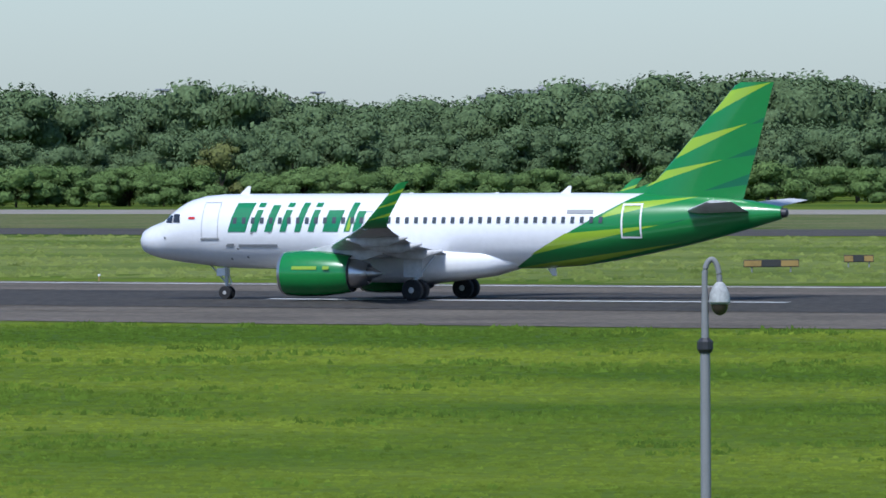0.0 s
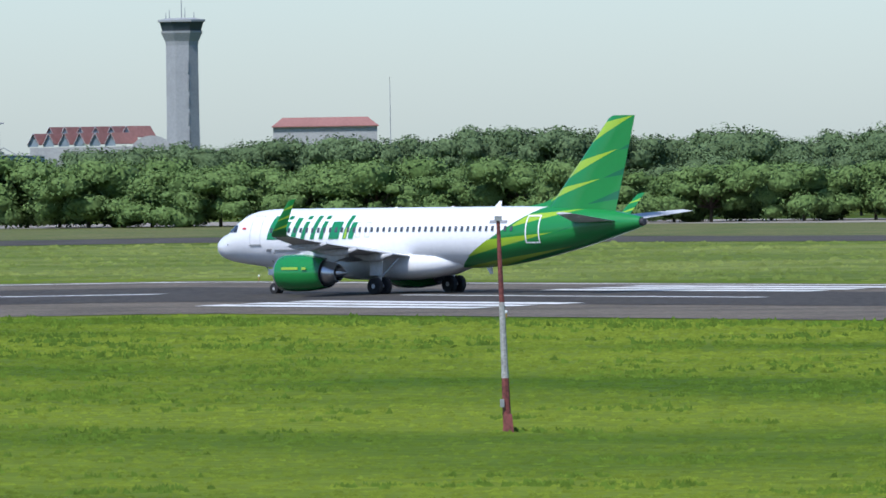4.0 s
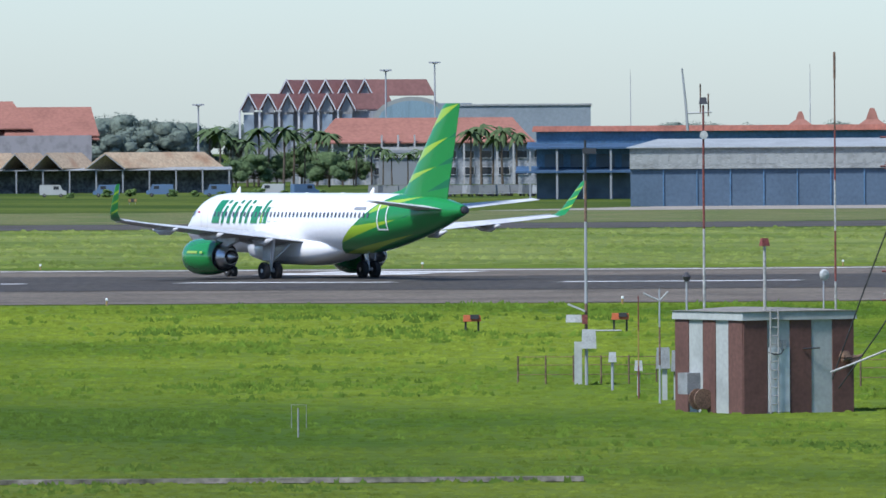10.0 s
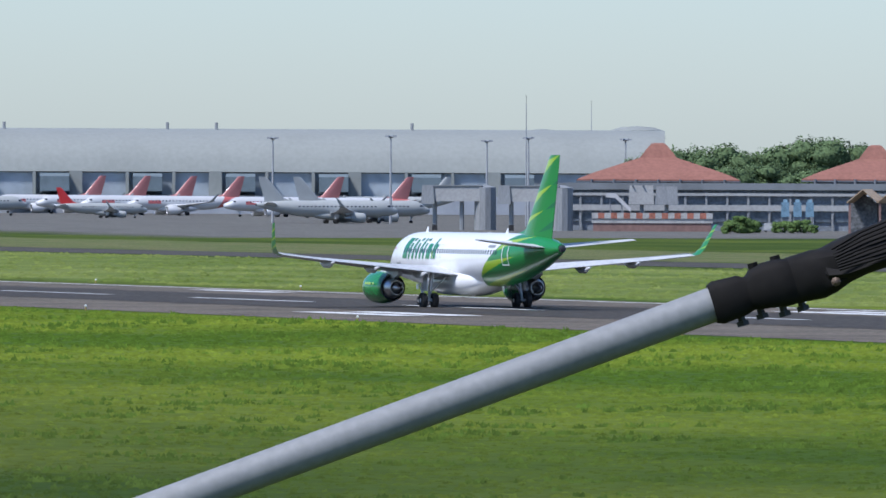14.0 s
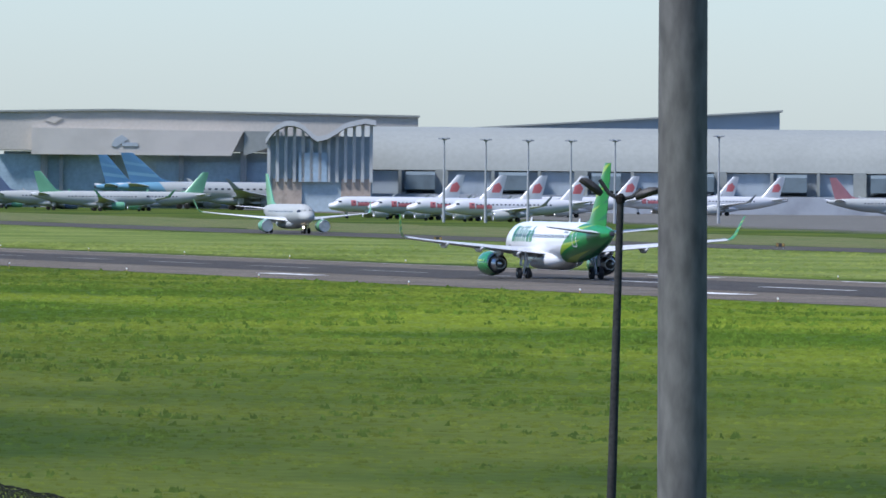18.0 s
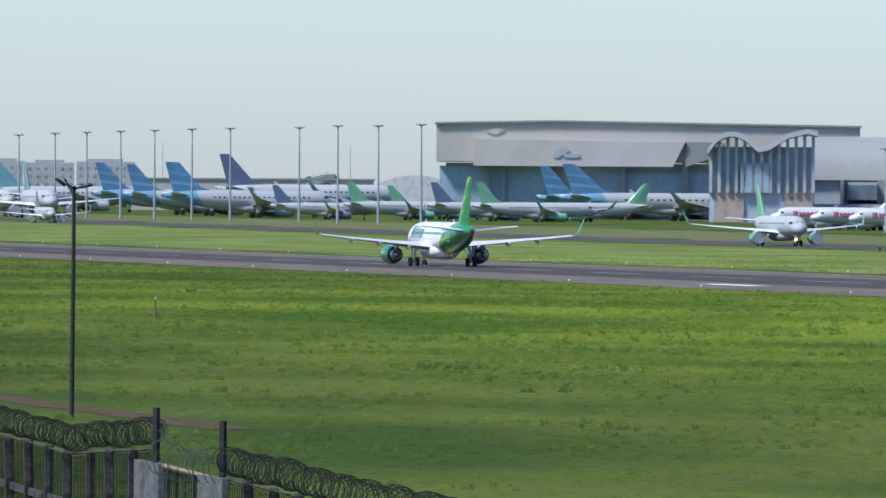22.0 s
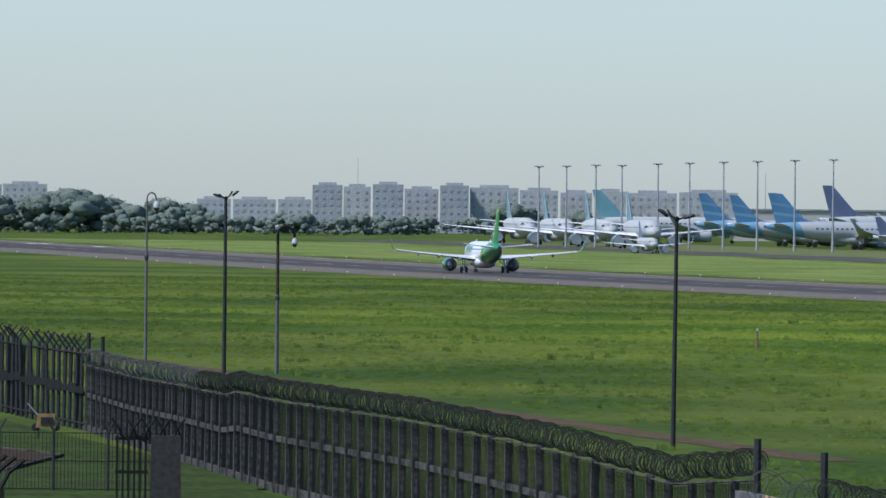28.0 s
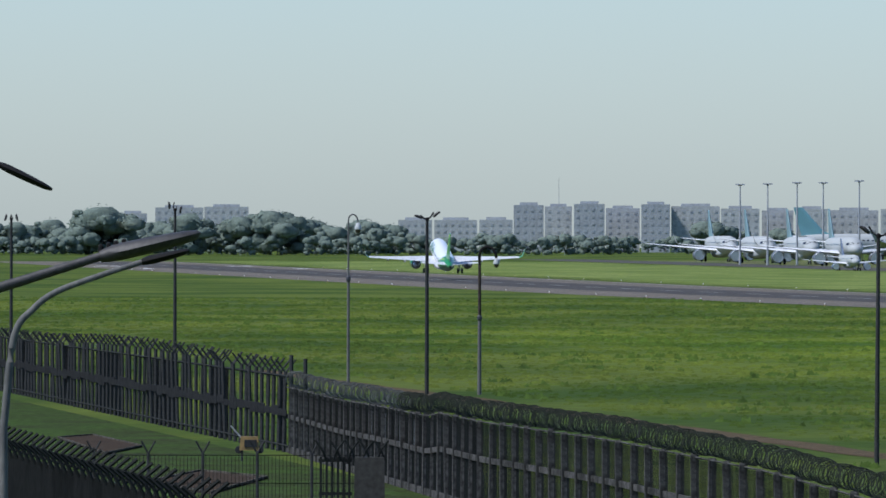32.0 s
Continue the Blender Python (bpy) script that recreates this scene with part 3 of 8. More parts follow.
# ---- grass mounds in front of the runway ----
def cloud_shade_south(m, low):
    """Cloud shade and haze painted in: deeper, duller green by fence and far end."""
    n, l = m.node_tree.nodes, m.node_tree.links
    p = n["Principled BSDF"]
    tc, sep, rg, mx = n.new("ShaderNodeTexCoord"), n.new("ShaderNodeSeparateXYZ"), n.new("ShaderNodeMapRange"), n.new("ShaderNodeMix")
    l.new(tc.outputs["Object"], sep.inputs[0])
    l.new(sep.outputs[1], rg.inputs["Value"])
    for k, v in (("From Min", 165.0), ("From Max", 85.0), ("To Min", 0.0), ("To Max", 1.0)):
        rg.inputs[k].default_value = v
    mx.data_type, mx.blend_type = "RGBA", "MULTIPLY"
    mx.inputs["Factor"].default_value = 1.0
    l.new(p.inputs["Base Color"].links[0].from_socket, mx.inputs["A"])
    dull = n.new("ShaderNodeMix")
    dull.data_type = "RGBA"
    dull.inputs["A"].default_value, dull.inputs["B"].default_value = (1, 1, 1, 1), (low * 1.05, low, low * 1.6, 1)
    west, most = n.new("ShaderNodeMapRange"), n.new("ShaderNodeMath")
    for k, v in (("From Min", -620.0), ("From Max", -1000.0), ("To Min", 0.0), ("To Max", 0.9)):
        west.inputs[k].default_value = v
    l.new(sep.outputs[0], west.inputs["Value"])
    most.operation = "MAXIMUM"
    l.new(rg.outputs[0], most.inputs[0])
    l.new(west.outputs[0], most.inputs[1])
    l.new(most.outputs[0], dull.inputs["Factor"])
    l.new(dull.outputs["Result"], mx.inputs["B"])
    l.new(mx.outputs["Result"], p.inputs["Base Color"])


def blades(count, seed, low, high, wide, near, far, rank=None, per=5):
    """Tufts of grass between two distances across the airfield: each a fan of ragged upright blades that shades with the field. rank: keep the tufts of dense patches alone."""
    rng = np.random.default_rng(seed)
    b = rng.uniform(35.3, 86.8, count)
    true_b = np.interp(b, TURN, ANG)
    k = np.interp(true_b, ANG, RATE) * np.cos(np.radians(true_b))
    r1 = np.minimum(far / k, 1500.0)
    r0 = np.interp(b, [35, 50, 60, 70, 80, 86], [215, 228, 228, 215, 232, 232]) if near is None else np.minimum(near / k, 1450.0)
    r = r0 + (r1 - r0) * rng.uniform(0, 1, count) ** 1.2
    x, y = -r * np.sin(np.radians(b)), r * np.cos(np.radians(b))
    patch = np.array([noise.noise(Vector((px * .21, py * .21, 0))) + .7 * noise.noise(Vector((px * .055, py * .055, 5))) for px, py in zip(x, y)])
    keep = ~((y < 40.5) | ((x < -340) & (np.abs(y - 64) < 3.2)))
    if near is not None:
        keep &= near / k < 1400
    if rank is not None:
        keep &= patch > rank + rng.uniform(-.12, .12, count)
    x, y, patch, r = x[keep], y[keep], patch[keep], r[keep]
    n = len(x)
    h = rng.uniform(low, high, n) * (1 + .45 * np.clip(patch, -.8, 1.0)) * np.clip(r / 380, .75, 1.5)
    w = rng.uniform(.6, 1.25, n) * wide * np.clip(r / 420, .7, 2.0)
    z = np.array([rise(q) for q in r]) - .02
    verts = np.zeros((n, per, 3, 3))
    for i in range(per):
        q = rng.uniform(0, 2 * math.pi, n)
        off = rng.uniform(0, .55, n) * w
        cx, cy = x + off * np.cos(q), y + off * np.sin(q)
        g = rng.uniform(0, 2 * math.pi, n)
        bx, by = (np.cos(g) * .2 * x - y) / r * w * .34, (np.cos(g) * .2 * y + x) / r * w * .34
        verts[:, i, 0] = np.stack([cx - bx, cy - by, z], 1)
        verts[:, i, 1] = np.stack([cx + bx, cy + by, z], 1)
        lean, slip = h * rng.uniform(.15, .7, n), h * rng.uniform(-.5, .5, n)
        verts[:, i, 2] = np.stack([cx + (lean * x - slip * y) / r, cy + (lean * y + slip * x) / r, z + h * rng.uniform(.55, 1.1, n)], 1)
    # wind every blade so that its open side turns to the lookout
    flat = np.cross(verts[:, :, 1] - verts[:, :, 0], verts[:, :, 2] - verts[:, :, 0])
    back = ((np.array(EYE) - verts[:, :, 2]) * flat).sum(axis=2) < 0
    verts[back] = verts[back][:, [1, 0, 2]]
    up = np.stack([rng.uniform(-.16, .16, n) - .34 * x / r, rng.uniform(-.16, .16, n) - .34 * y / r, np.ones(n)], 1)
    up /= np.linalg.norm(up, axis=1)[:, None]
    return verts.reshape(-1, 3), np.repeat(up, per * 3, axis=0)


def sward(name, geo, material, label):
    tv, tn = geo
    me = bpy.data.meshes.new(name)
    m = len(tv) // 3
    me.vertices.add(len(tv))
    me.loops.add(len(tv))
    me.polygons.add(m)
    me.vertices.foreach_set("co", tv.ravel())
    me.loops.foreach_set("vertex_index", np.arange(len(tv), dtype=np.int32))
    me.polygons.foreach_set("loop_start", np.arange(0, len(tv), 3, dtype=np.int32))
    me.update(calc_edges=True)
    me.materials.append(material)
    me.polygons.foreach_set("use_smooth", [True] * m)
    me.normals_split_custom_set(tn.tolist())
    tagged(new(name, me), label, "grass", "", "stuff")


def tuft_each(m, low, high):
    """Neighbouring tufts differ a little in tone, in patches of a hand's width."""
    n, l = m.node_tree.nodes, m.node_tree.links
    p = n["Principled BSDF"]
    tc, nz, rg, mx = n.new("ShaderNodeTexCoord"), n.new("ShaderNodeTexNoise"), n.new("ShaderNodeMapRange"), n.new("ShaderNodeMix")
    nz.inputs["Scale"].default_value, nz.inputs["Detail"].default_value = 1.7, 2
    l.new(tc.outputs["Object"], nz.inputs["Vector"])
    rg.inputs["From Min"].default_value, rg.inputs["From Max"].default_value = .3, .7
    rg.inputs["To Min"].default_value, rg.inputs["To Max"].default_value = low, high
    mx.data_type, mx.blend_type = "RGBA", "MULTIPLY"
    mx.inputs["Factor"].default_value = 1.0
    l.new(nz.outputs[0], rg.inputs["Value"])
    l.new(p.inputs["Base Color"].links[0].from_socket, mx.inputs["A"])
    l.new(rg.outputs[0], mx.inputs["B"])
    l.new(mx.outputs["Result"], p.inputs["Base Color"])


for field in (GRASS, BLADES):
    cloud_shade_south(field, 0.60)
tuft_each(BLADES, .8, 1.14)
TUFT = mat("rank_grass", (0.082, 0.136, 0.017), 0.95, vary=0.15, size=20.0, fine=0.5, spec=0.03, second=(0.060, 0.106, 0.015), amount=0.6)
cloud_shade_south(TUFT, 0.66)
tuft_each(TUFT, .8, 1.2)
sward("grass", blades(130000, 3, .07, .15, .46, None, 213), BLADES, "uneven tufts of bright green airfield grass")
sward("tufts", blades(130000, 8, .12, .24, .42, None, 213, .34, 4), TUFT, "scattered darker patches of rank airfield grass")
sward("infield_tufts", blades(26000, 5, .10, .2, .5, 285, 416, -.1, 4), INFIELD, "rough pale tufts of grass beyond the runway")

# ---- woods ----
BARK = mat("bark", (0.11, 0.085, 0.06), 0.9, vary=0.2, size=0.5, fine=0.1)
LEAF = mat("dark_leaves", (0.138, 0.200, 0.092), 0.8, vary=0.2, size=3.0, fine=0.45, spec=0.1, bump=0.25, second=(0.100, 0.152, 0.066), amount=0.6)
LEAF_LIGHT = mat("light_leaves", (0.150, 0.230, 0.074), 0.8, vary=0.2, size=2.5, fine=0.4, spec=0.1, bump=0.25, second=(0.115, 0.185, 0.054), amount=0.5)
# Haze is put into this leaf colour, paler and greyer than nearby leaves.
LEAF_HAZED = mat("hazed_leaves", (0.185, 0.225, 0.185), 0.9, vary=0.1, size=5.0, fine=0.8, spec=0.05, bump=0.1, second=(0.165, 0.205, 0.17), amount=0.5)


def let_light_through(m, share):
    """Leaves pass some of the light that falls on their backs."""
    n, l = m.node_tree.nodes, m.node_tree.links
    p = n["Principled BSDF"]
    tr = n.new("ShaderNodeBsdfTranslucent")
    l.new(p.inputs["Base Color"].links[0].from_socket, tr.inputs[0])
    mx = n.new("ShaderNodeMixShader")
    mx.inputs[0].default_value = share
    l.new(p.outputs[0], mx.inputs[1])
    l.new(tr.outputs[0], mx.inputs[2])
    l.new(mx.outputs[0], n["Material Output"].inputs[0])


for leaf, share in ((LEAF, .12), (LEAF_LIGHT, .15), (LEAF_HAZED, .2)):
    let_light_through(leaf, share)


def swell(d, lobe):
    """How far the uneven surface of a leafy lobe stands from its middle in a direction."""
    o = Vector((lobe[0] * .7, lobe[1] * .7, lobe[2]))
    return 1 + .30 * noise.noise(d * 1.6 + o) + .17 * noise.noise(d * 3.7 + o * 1.7) + .08 * noise.noise(d * 8 + o * 2.3)


def clumps(rnd, lobes, count, size, loose):
    """Small tilted sprays of leaves scattered through the outer part of uneven lobes."""
    v, f, nm = [], [], []
    weight = [float(w) for w in np.cumsum([l[3] * l[4] + l[3] * l[5] for l in lobes])]
    for k in range(count):
        lobe = lobes[bisect(weight, rnd.uniform(0, weight[-1] * .9999))]
        cx, cy, cz, rx, ry, rz = lobe
        while True:
            d = Vector((rnd.gauss(0, 1), rnd.gauss(0, 1), rnd.gauss(0.2, 1)))
            if d.length > 0.2:
                break
        d.normalize()
        rad = swell(d, lobe) * (1 + rnd.uniform(-.2 - loose, loose * .6))
        c = Vector((cx + d.x * rx * rad, cy + d.y * ry * rad, cz + d.z * rz * rad))
        nrm = (d + Vector((rnd.uniform(-.8, .8), rnd.uniform(-.8, .8), rnd.uniform(-.3, .8)))).normalized()
        u = nrm.orthogonal().normalized()
        w = nrm.cross(u)
        s = size * rnd.uniform(0.45, 1.2)
        q = rnd.uniform(0, 6.28)
        i0 = len(v)
        for i in range(4):
            g = q + math.pi / 2 * i
            v.append(tuple(c + s * (rnd.uniform(.9, 1.3) if i % 2 else rnd.uniform(.35, .7)) * (math.cos(g) * u + math.sin(g) * w) - nrm * s * rnd.uniform(-.25, .3)))
        f.append((i0, i0 + 1, i0 + 2))
        f.append((i0, i0 + 2, i0 + 3))
        soft = (d * .7 + nrm * .55 + Vector((0, 0, .3))).normalized()
        nm.extend([tuple(soft)] * 4)
    return v, f, nm


def bisect(steps, value):
    lo, hi = 0, len(steps) - 1
    while lo < hi:
        mid = (lo + hi) // 2
        lo, hi = (mid + 1, hi) if steps[mid] < value else (lo, mid)
    return lo


def tree(name, seed, height, spread, leaf, label, low=0.25, count=900, lobes_n=9, clump=0.6, category="tree", loose=0.1, shape=None, core_size=.84):
    rnd = random.Random(seed)
    ob = thing(name, pose(0, 0, -400), label, category)
    lobes = [(0, 0, height * .68, spread * .36, spread * .36, height * .26)]
    for k in range(lobes_n):
        q, rr = rnd.uniform(0, 6.28), rnd.uniform(.25, .42) * spread
        z = height * rnd.uniform(low + .12, .82)
        s = spread * rnd.uniform(.09, .24)
        lobes.append((rr * math.cos(q), rr * math.sin(q), z, s * rnd.uniform(.85, 1.3), s * rnd.uniform(.85, 1.2), min(s * .66, height - z)))
    if shape:
        lobes = shape(rnd)
    limbs = [tube([(0, 0, -.3), (.1, .05, height * .3), (0, .1, height * .62)], [height * .028, height * .02, height * .008], 7)]
    for l in lobes[1:]:
        limbs.append(tube([(0, 0, height * .22), (l[0] * .5, l[1] * .5, height * .22 + (l[2] - height * .22) * .6), (l[0] * .9, l[1] * .9, l[2])], [height * .012, height * .008, .03], 5))
    part("trunk", join(*limbs), BARK, ob, "", True)
    core = []
    for l in lobes:
        ringv = []
        for a2 in range(1, 7):
            t = math.pi * a2 / 7
            row = []
            for i in range(10):
                q = 2 * math.pi * i / 10
                d = Vector((math.sin(t) * math.cos(q), math.sin(t) * math.sin(q), -math.cos(t)))
                k = swell(d, l) * (core_size - loose)
                row.append((l[0] + k * l[3] * d.x, l[1] + k * l[4] * d.y, l[2] + k * l[5] * d.z))
            ringv.append(row)
        core.append(loft(ringv))
    cv, cf, cn = clumps(rnd, lobes, count, clump, loose)
    for (kv, kf), l in zip(core, lobes):
        for q in kv:
            d = Vector(q) - Vector(l[:3])
            d.normalize()
            o = Vector(q)
            cn.append(tuple((d + .7 * Vector((noise.noise(o * 1.3), noise.noise(o * 1.3 + Vector((9, 0, 0))), noise.noise(o * 1.3 + Vector((0, 9, 0)))))).normalized()))
    geo = join((cv, cf), *core)
    crown = part("crown", geo, leaf, ob)
    crown.data.polygons.foreach_set("use_smooth", [True] * len(crown.data.polygons))
    soften(crown.data, cn)
    return ob


WOOD = [tree("tree", 10 + k, 15.0, w, LEAF, "broad dark green tree at the edge of a wood", lo, 8500, 26, .34, "tree", .12) for k, (w, lo) in enumerate(((15, .15), (17, .1), (13, .2), (16, .1)))]
BUSH = [tree("bush", 30 + k, 8.0, w, LEAF_LIGHT, "dense light green roadside bush", .02, 6000, 22, .25, "bush", .1) for k, w in enumerate((10, 12, 11))]
PALE = [tree("tree", 40 + k, 12.0, 9, mat("yellow_leaves", (0.15, 0.17, 0.05), 0.75, vary=0.2, size=2.0, fine=0.4, spec=0.2), "slender pale yellow-green tree before a dark wood", .1, 1200, 8, .3) for k in range(1)]
FAR_TREE = [tree("tree", 50 + k, 16.0, w, LEAF_HAZED, "distant hazy tree behind the airfield", .05, 3200, 18, .4, "tree", .1, None, .97) for k, w in enumerate((17, 20, 15))]
MID_TREE = [tree("tree", 60 + k, 12.0, w, LEAF, "dark green tree standing among airport buildings", .12, 5200, 18, .32, "tree", .12) for k, w in enumerate((12, 14, 10))]


LIGHT_TREE = [tree("tree", 80 + k, 16.0, w, LEAF_HAZED, "distant hazy tree", .02, 620, 11, .6, "tree", .08, None, .99) for k, w in enumerate((17, 20, 15))]
FAR_WOOD = []


def plant(kinds, rnd, bearing, r, height, group, wide=1.0):
    if r > 3400:
        src = rnd.choice(LIGHT_TREE)
        FAR_WOOD.append((src, facing(bearing, r, 0, rnd.uniform(0, 360)), height / 16.0, wide))
        return None
    src = rnd.choice(kinds)
    base = {"tree": 15.0, "bush": 8.0}[src.name.split(".")[0]]
    if src in FAR_TREE:
        base = 16.0
    if src in MID_TREE or src in PALE:
        base = 12.0
    k = height / base
    c = copy_thing(src, facing(bearing, r, 0, rnd.uniform(0, 360)))
    c.scale = (k * wide, k * wide, k)
    c["group"] = group
    return c


rnd = random.Random(4)
b = 33.2
while b < 51.0:
    # far row of tall trees
    h = float(np.interp(b, [33, 36, 37.2, 38, 39.5, 40, 40.1, 41, 41.5, 42.1, 42.25, 42.4, 42.8, 43.6, 44.2, 44.7, 46, 48, 49.9, 50.5, 51], [17, 17, 18, 16, 14.5, 17, 15, 15, 17.5, 17, 14, 17.5, 14.3, 13.4, 12.7, 13.3, 13.6, 14, 13.2, 12.3, 9]))
    plant(WOOD, rnd, b, float(np.interp(b, [33, 44, 47, 51], [1390, 1450, 1650, 1800])) + rnd.uniform(-40, 40), h * rnd.uniform(.98, 1.16), "wood beyond the runway")
    b += rnd.uniform(.17, .27)
b = 33.2
while b < 47.0:
    h = float(np.interp(b, [33, 37, 41, 44, 47], [13, 12, 10.5, 9.5, 10]))
    plant(WOOD, rnd, b, rnd.uniform(1275, 1335) + (b > 44) * 90, h * rnd.uniform(.8, 1.1), "wood beyond the runway")
    b += rnd.uniform(.22, .36)
b = 33.2
while b < 50.85:
    h = float(np.interp(b, [33, 37.5, 40.5, 43, 46.5, 49, 50.6], [6.5, 5, 5.5, 7.4, 8.3, 9.6, 10.5]))
    plant(BUSH, rnd, b, float(np.interp(b, [33, 38, 45, 51], [1250, 1250, 1275, 1400])) + rnd.uniform(-8, 14), h * rnd.uniform(.8, 1.12), "bushes along the taxiway", 1.15)
    b += rnd.uniform(.17, .27)
for bb, r, h in ((39.95, 1262, 9.5), (40.05, 1265, 7)):
    plant(PALE, rnd, bb, r, h, "wood beyond the runway")
# trees among the buildings and far off
for b0, b1, r, h, step, kinds in ((52.3, 54.1, 2350, 17, .14, WOOD), (50.9, 52.2, 2500, 13, .3, FAR_TREE), (55.6, 57.2, 1850, 9, .22, MID_TREE), (55.5, 57.5, 2240, 13.2, .13, FAR_TREE), (57.5, 58.9, 2300, 13, .16, FAR_TREE), (59.0, 60.4, 2500, 14, .16, FAR_TREE), (56.0, 60.5, 2700, 14, .3, FAR_TREE), (61.6, 62.8, 2050, 9, .18, MID_TREE),
                                  (64.55, 66.0, 1930, 12.3, .14, MID_TREE), (63.6, 64.5, 1880, 8.5, .3, MID_TREE), (62.7, 63.3, 3000, 18, .12, FAR_TREE), (62.3, 63.1, 3000, 15, .2, FAR_TREE), (67.35, 68.4, 2250, 21, .12, WOOD), (66.05, 66.75, 2180, 17.5, .09, WOOD), (66.4, 66.85, 1990, 7.2, .1, MID_TREE), (65.4, 66.4, 2550, 16, .3, FAR_TREE),
                                  (64.2, 67.2, 1835, 2.6, .1, BUSH), (61.8, 63.4, 1725, 1.6, .2, BUSH), (78.75, 79.15, 3500, 13, .1, FAR_TREE), (79.4, 82.1, 3950, 7.5, .09, FAR_TREE), (82.0, 83.4, 3800, 9, .07, FAR_TREE), (83.4, 86.6, 3800, 14.5, .07, FAR_TREE), (83.4, 86.6, 3700, 8, .06, FAR_TREE), (67.93, 68.1, 1990, 4, .05, BUSH), (67.55, 67.75, 1990, 3, .09, BUSH)):
    b = b0
    while b < b1:
        plant(kinds, rnd, b, r * rnd.uniform(.985, 1.015), h * rnd.uniform(.7, 1.12), "trees beyond the taxiways")
        b += step * rnd.uniform(.6, 1.3)
for bb, hh in ((84.17, 19), (84.1, 17.5), (85.21, 20.5), (85.12, 18), (85.3, 18), (84.67, 18), (84.35, 16.5), (78.9, 15.5), (81.5, 15), (81.38, 13), (81.05, 12)):
    plant(FAR_TREE, rnd, bb, 3700, hh, "trees beyond the taxiways", 1.15)


def cone_lobes(rnd_):
    out = []
    for k in range(34):
        t = (k + .5) / 34
        w = 5.2 * (1 - t) ** .75 + .25
        q = k * 2.4
        out.append((w * .62 * math.cos(q), w * .62 * math.sin(q), 5 + 17 * t, .5 + w * .5, .5 + w * .5, .7 + w * .22))
    return out


def feather_lobes(rnd_):
    out = []
    for stem in range(4):
        x0, lean = -2.6 + 1.8 * stem, rnd_.uniform(-.16, -.05)
        top = rnd_.uniform(.8, 1.0)
        for k in range(12):
            t = .35 + .65 * k / 11
            out.append((x0 + lean * 22 * t * .5 + rnd_.uniform(-.4, .4), rnd_.uniform(-.5, .5), 22 * t * top, 1.05 * (1.12 - t) + .2, .7, 1.5))
    return out


def palm(h, label):
    ob = thing("palm", pose(0, 0, -400), label, "palm")
    rnd_ = random.Random(3)
    part("trunk", tube([(0, 0, -.3), (.15, 0, h * .5), (.1, 0, h - 1.2)], [.22, .16, .14], 7), BARK, ob, "", True)
    v, f = [], []
    for k in range(16):
        q, up = k * 2.4, rnd_.uniform(-.3, 1.2)
        o, u = Vector((math.cos(q), math.sin(q), 0)), Vector((-math.sin(q), math.cos(q), 0))
        i0 = len(v)
        for j in range(6):
            t = j / 5
            c = Vector((.1, 0, h - 1.2)) + o * 2.6 * t + Vector((0, 0, up * 2 * t - 2.2 * t * t))
            w = .42 * math.sin(math.pi * (.12 + .86 * t))
            v.extend([tuple(c - u * w - Vector((0, 0, w * .5))), tuple(c), tuple(c + u * w - Vector((0, 0, w * .5)))])
        for j in range(5):
            a_ = i0 + 3 * j
            f.extend([(a_, a_ + 1, a_ + 4, a_ + 3), (a_ + 1, a_ + 2, a_ + 5, a_ + 4)])
    part("crown", (v, f), mat("palm_fronds", (0.085, 0.125, 0.055), 0.8, vary=0.15, size=2.0, fine=0.3, spec=0.1), ob)
    return ob


FIR = tree("conifer", 71, 22.5, 11, LEAF_HAZED, "tall dark pointed conifer before red roofs", .2, 3600, 9, .4, "tree", .06, cone_lobes)
PINE = tree("conifer", 72, 22.0, 6.5, LEAF_HAZED, "slender feathery casuarina trees far off", .2, 2200, 9, .3, "tree", .12, feather_lobes)
PALM = palm(9.5, "small palm tree in front of the terminal")
for bb, r_, k_ in ((65.41, 2400, 1.0), (65.01, 2400, 1.02), (65.2, 2420, .75), (64.86, 2410, .72), (65.6, 2410, .6)):
    c = copy_thing(FIR, facing(bb, r_, 0, bb * 77))
    c.scale = (k_, k_, k_)
for bb, k_ in ((65.83, 1.0), (65.64, .97)):
    c = copy_thing(PINE, facing(bb, 2440, 0, 0))
    c.scale = (k_, k_, k_)
rnd = random.Random(21)
for b0, b1, r_, k_ in ((61.75, 62.5, 2060, 1.4), (60.6, 60.95, 2070, 1.42), (61.1, 61.7, 2060, .95)):
    b = b0
    while b < b1:
        c = copy_thing(PALM, facing(b, r_ + rnd.uniform(-10, 10), 0, rnd.uniform(0, 360)))
        s_ = k_ * rnd.uniform(.8, 1.08)
        c.scale = (s_, s_, s_)
        c["group"] = "palms by the terminal"
        b += rnd.uniform(.05, .1)
fv, ff, fn = [], [], []
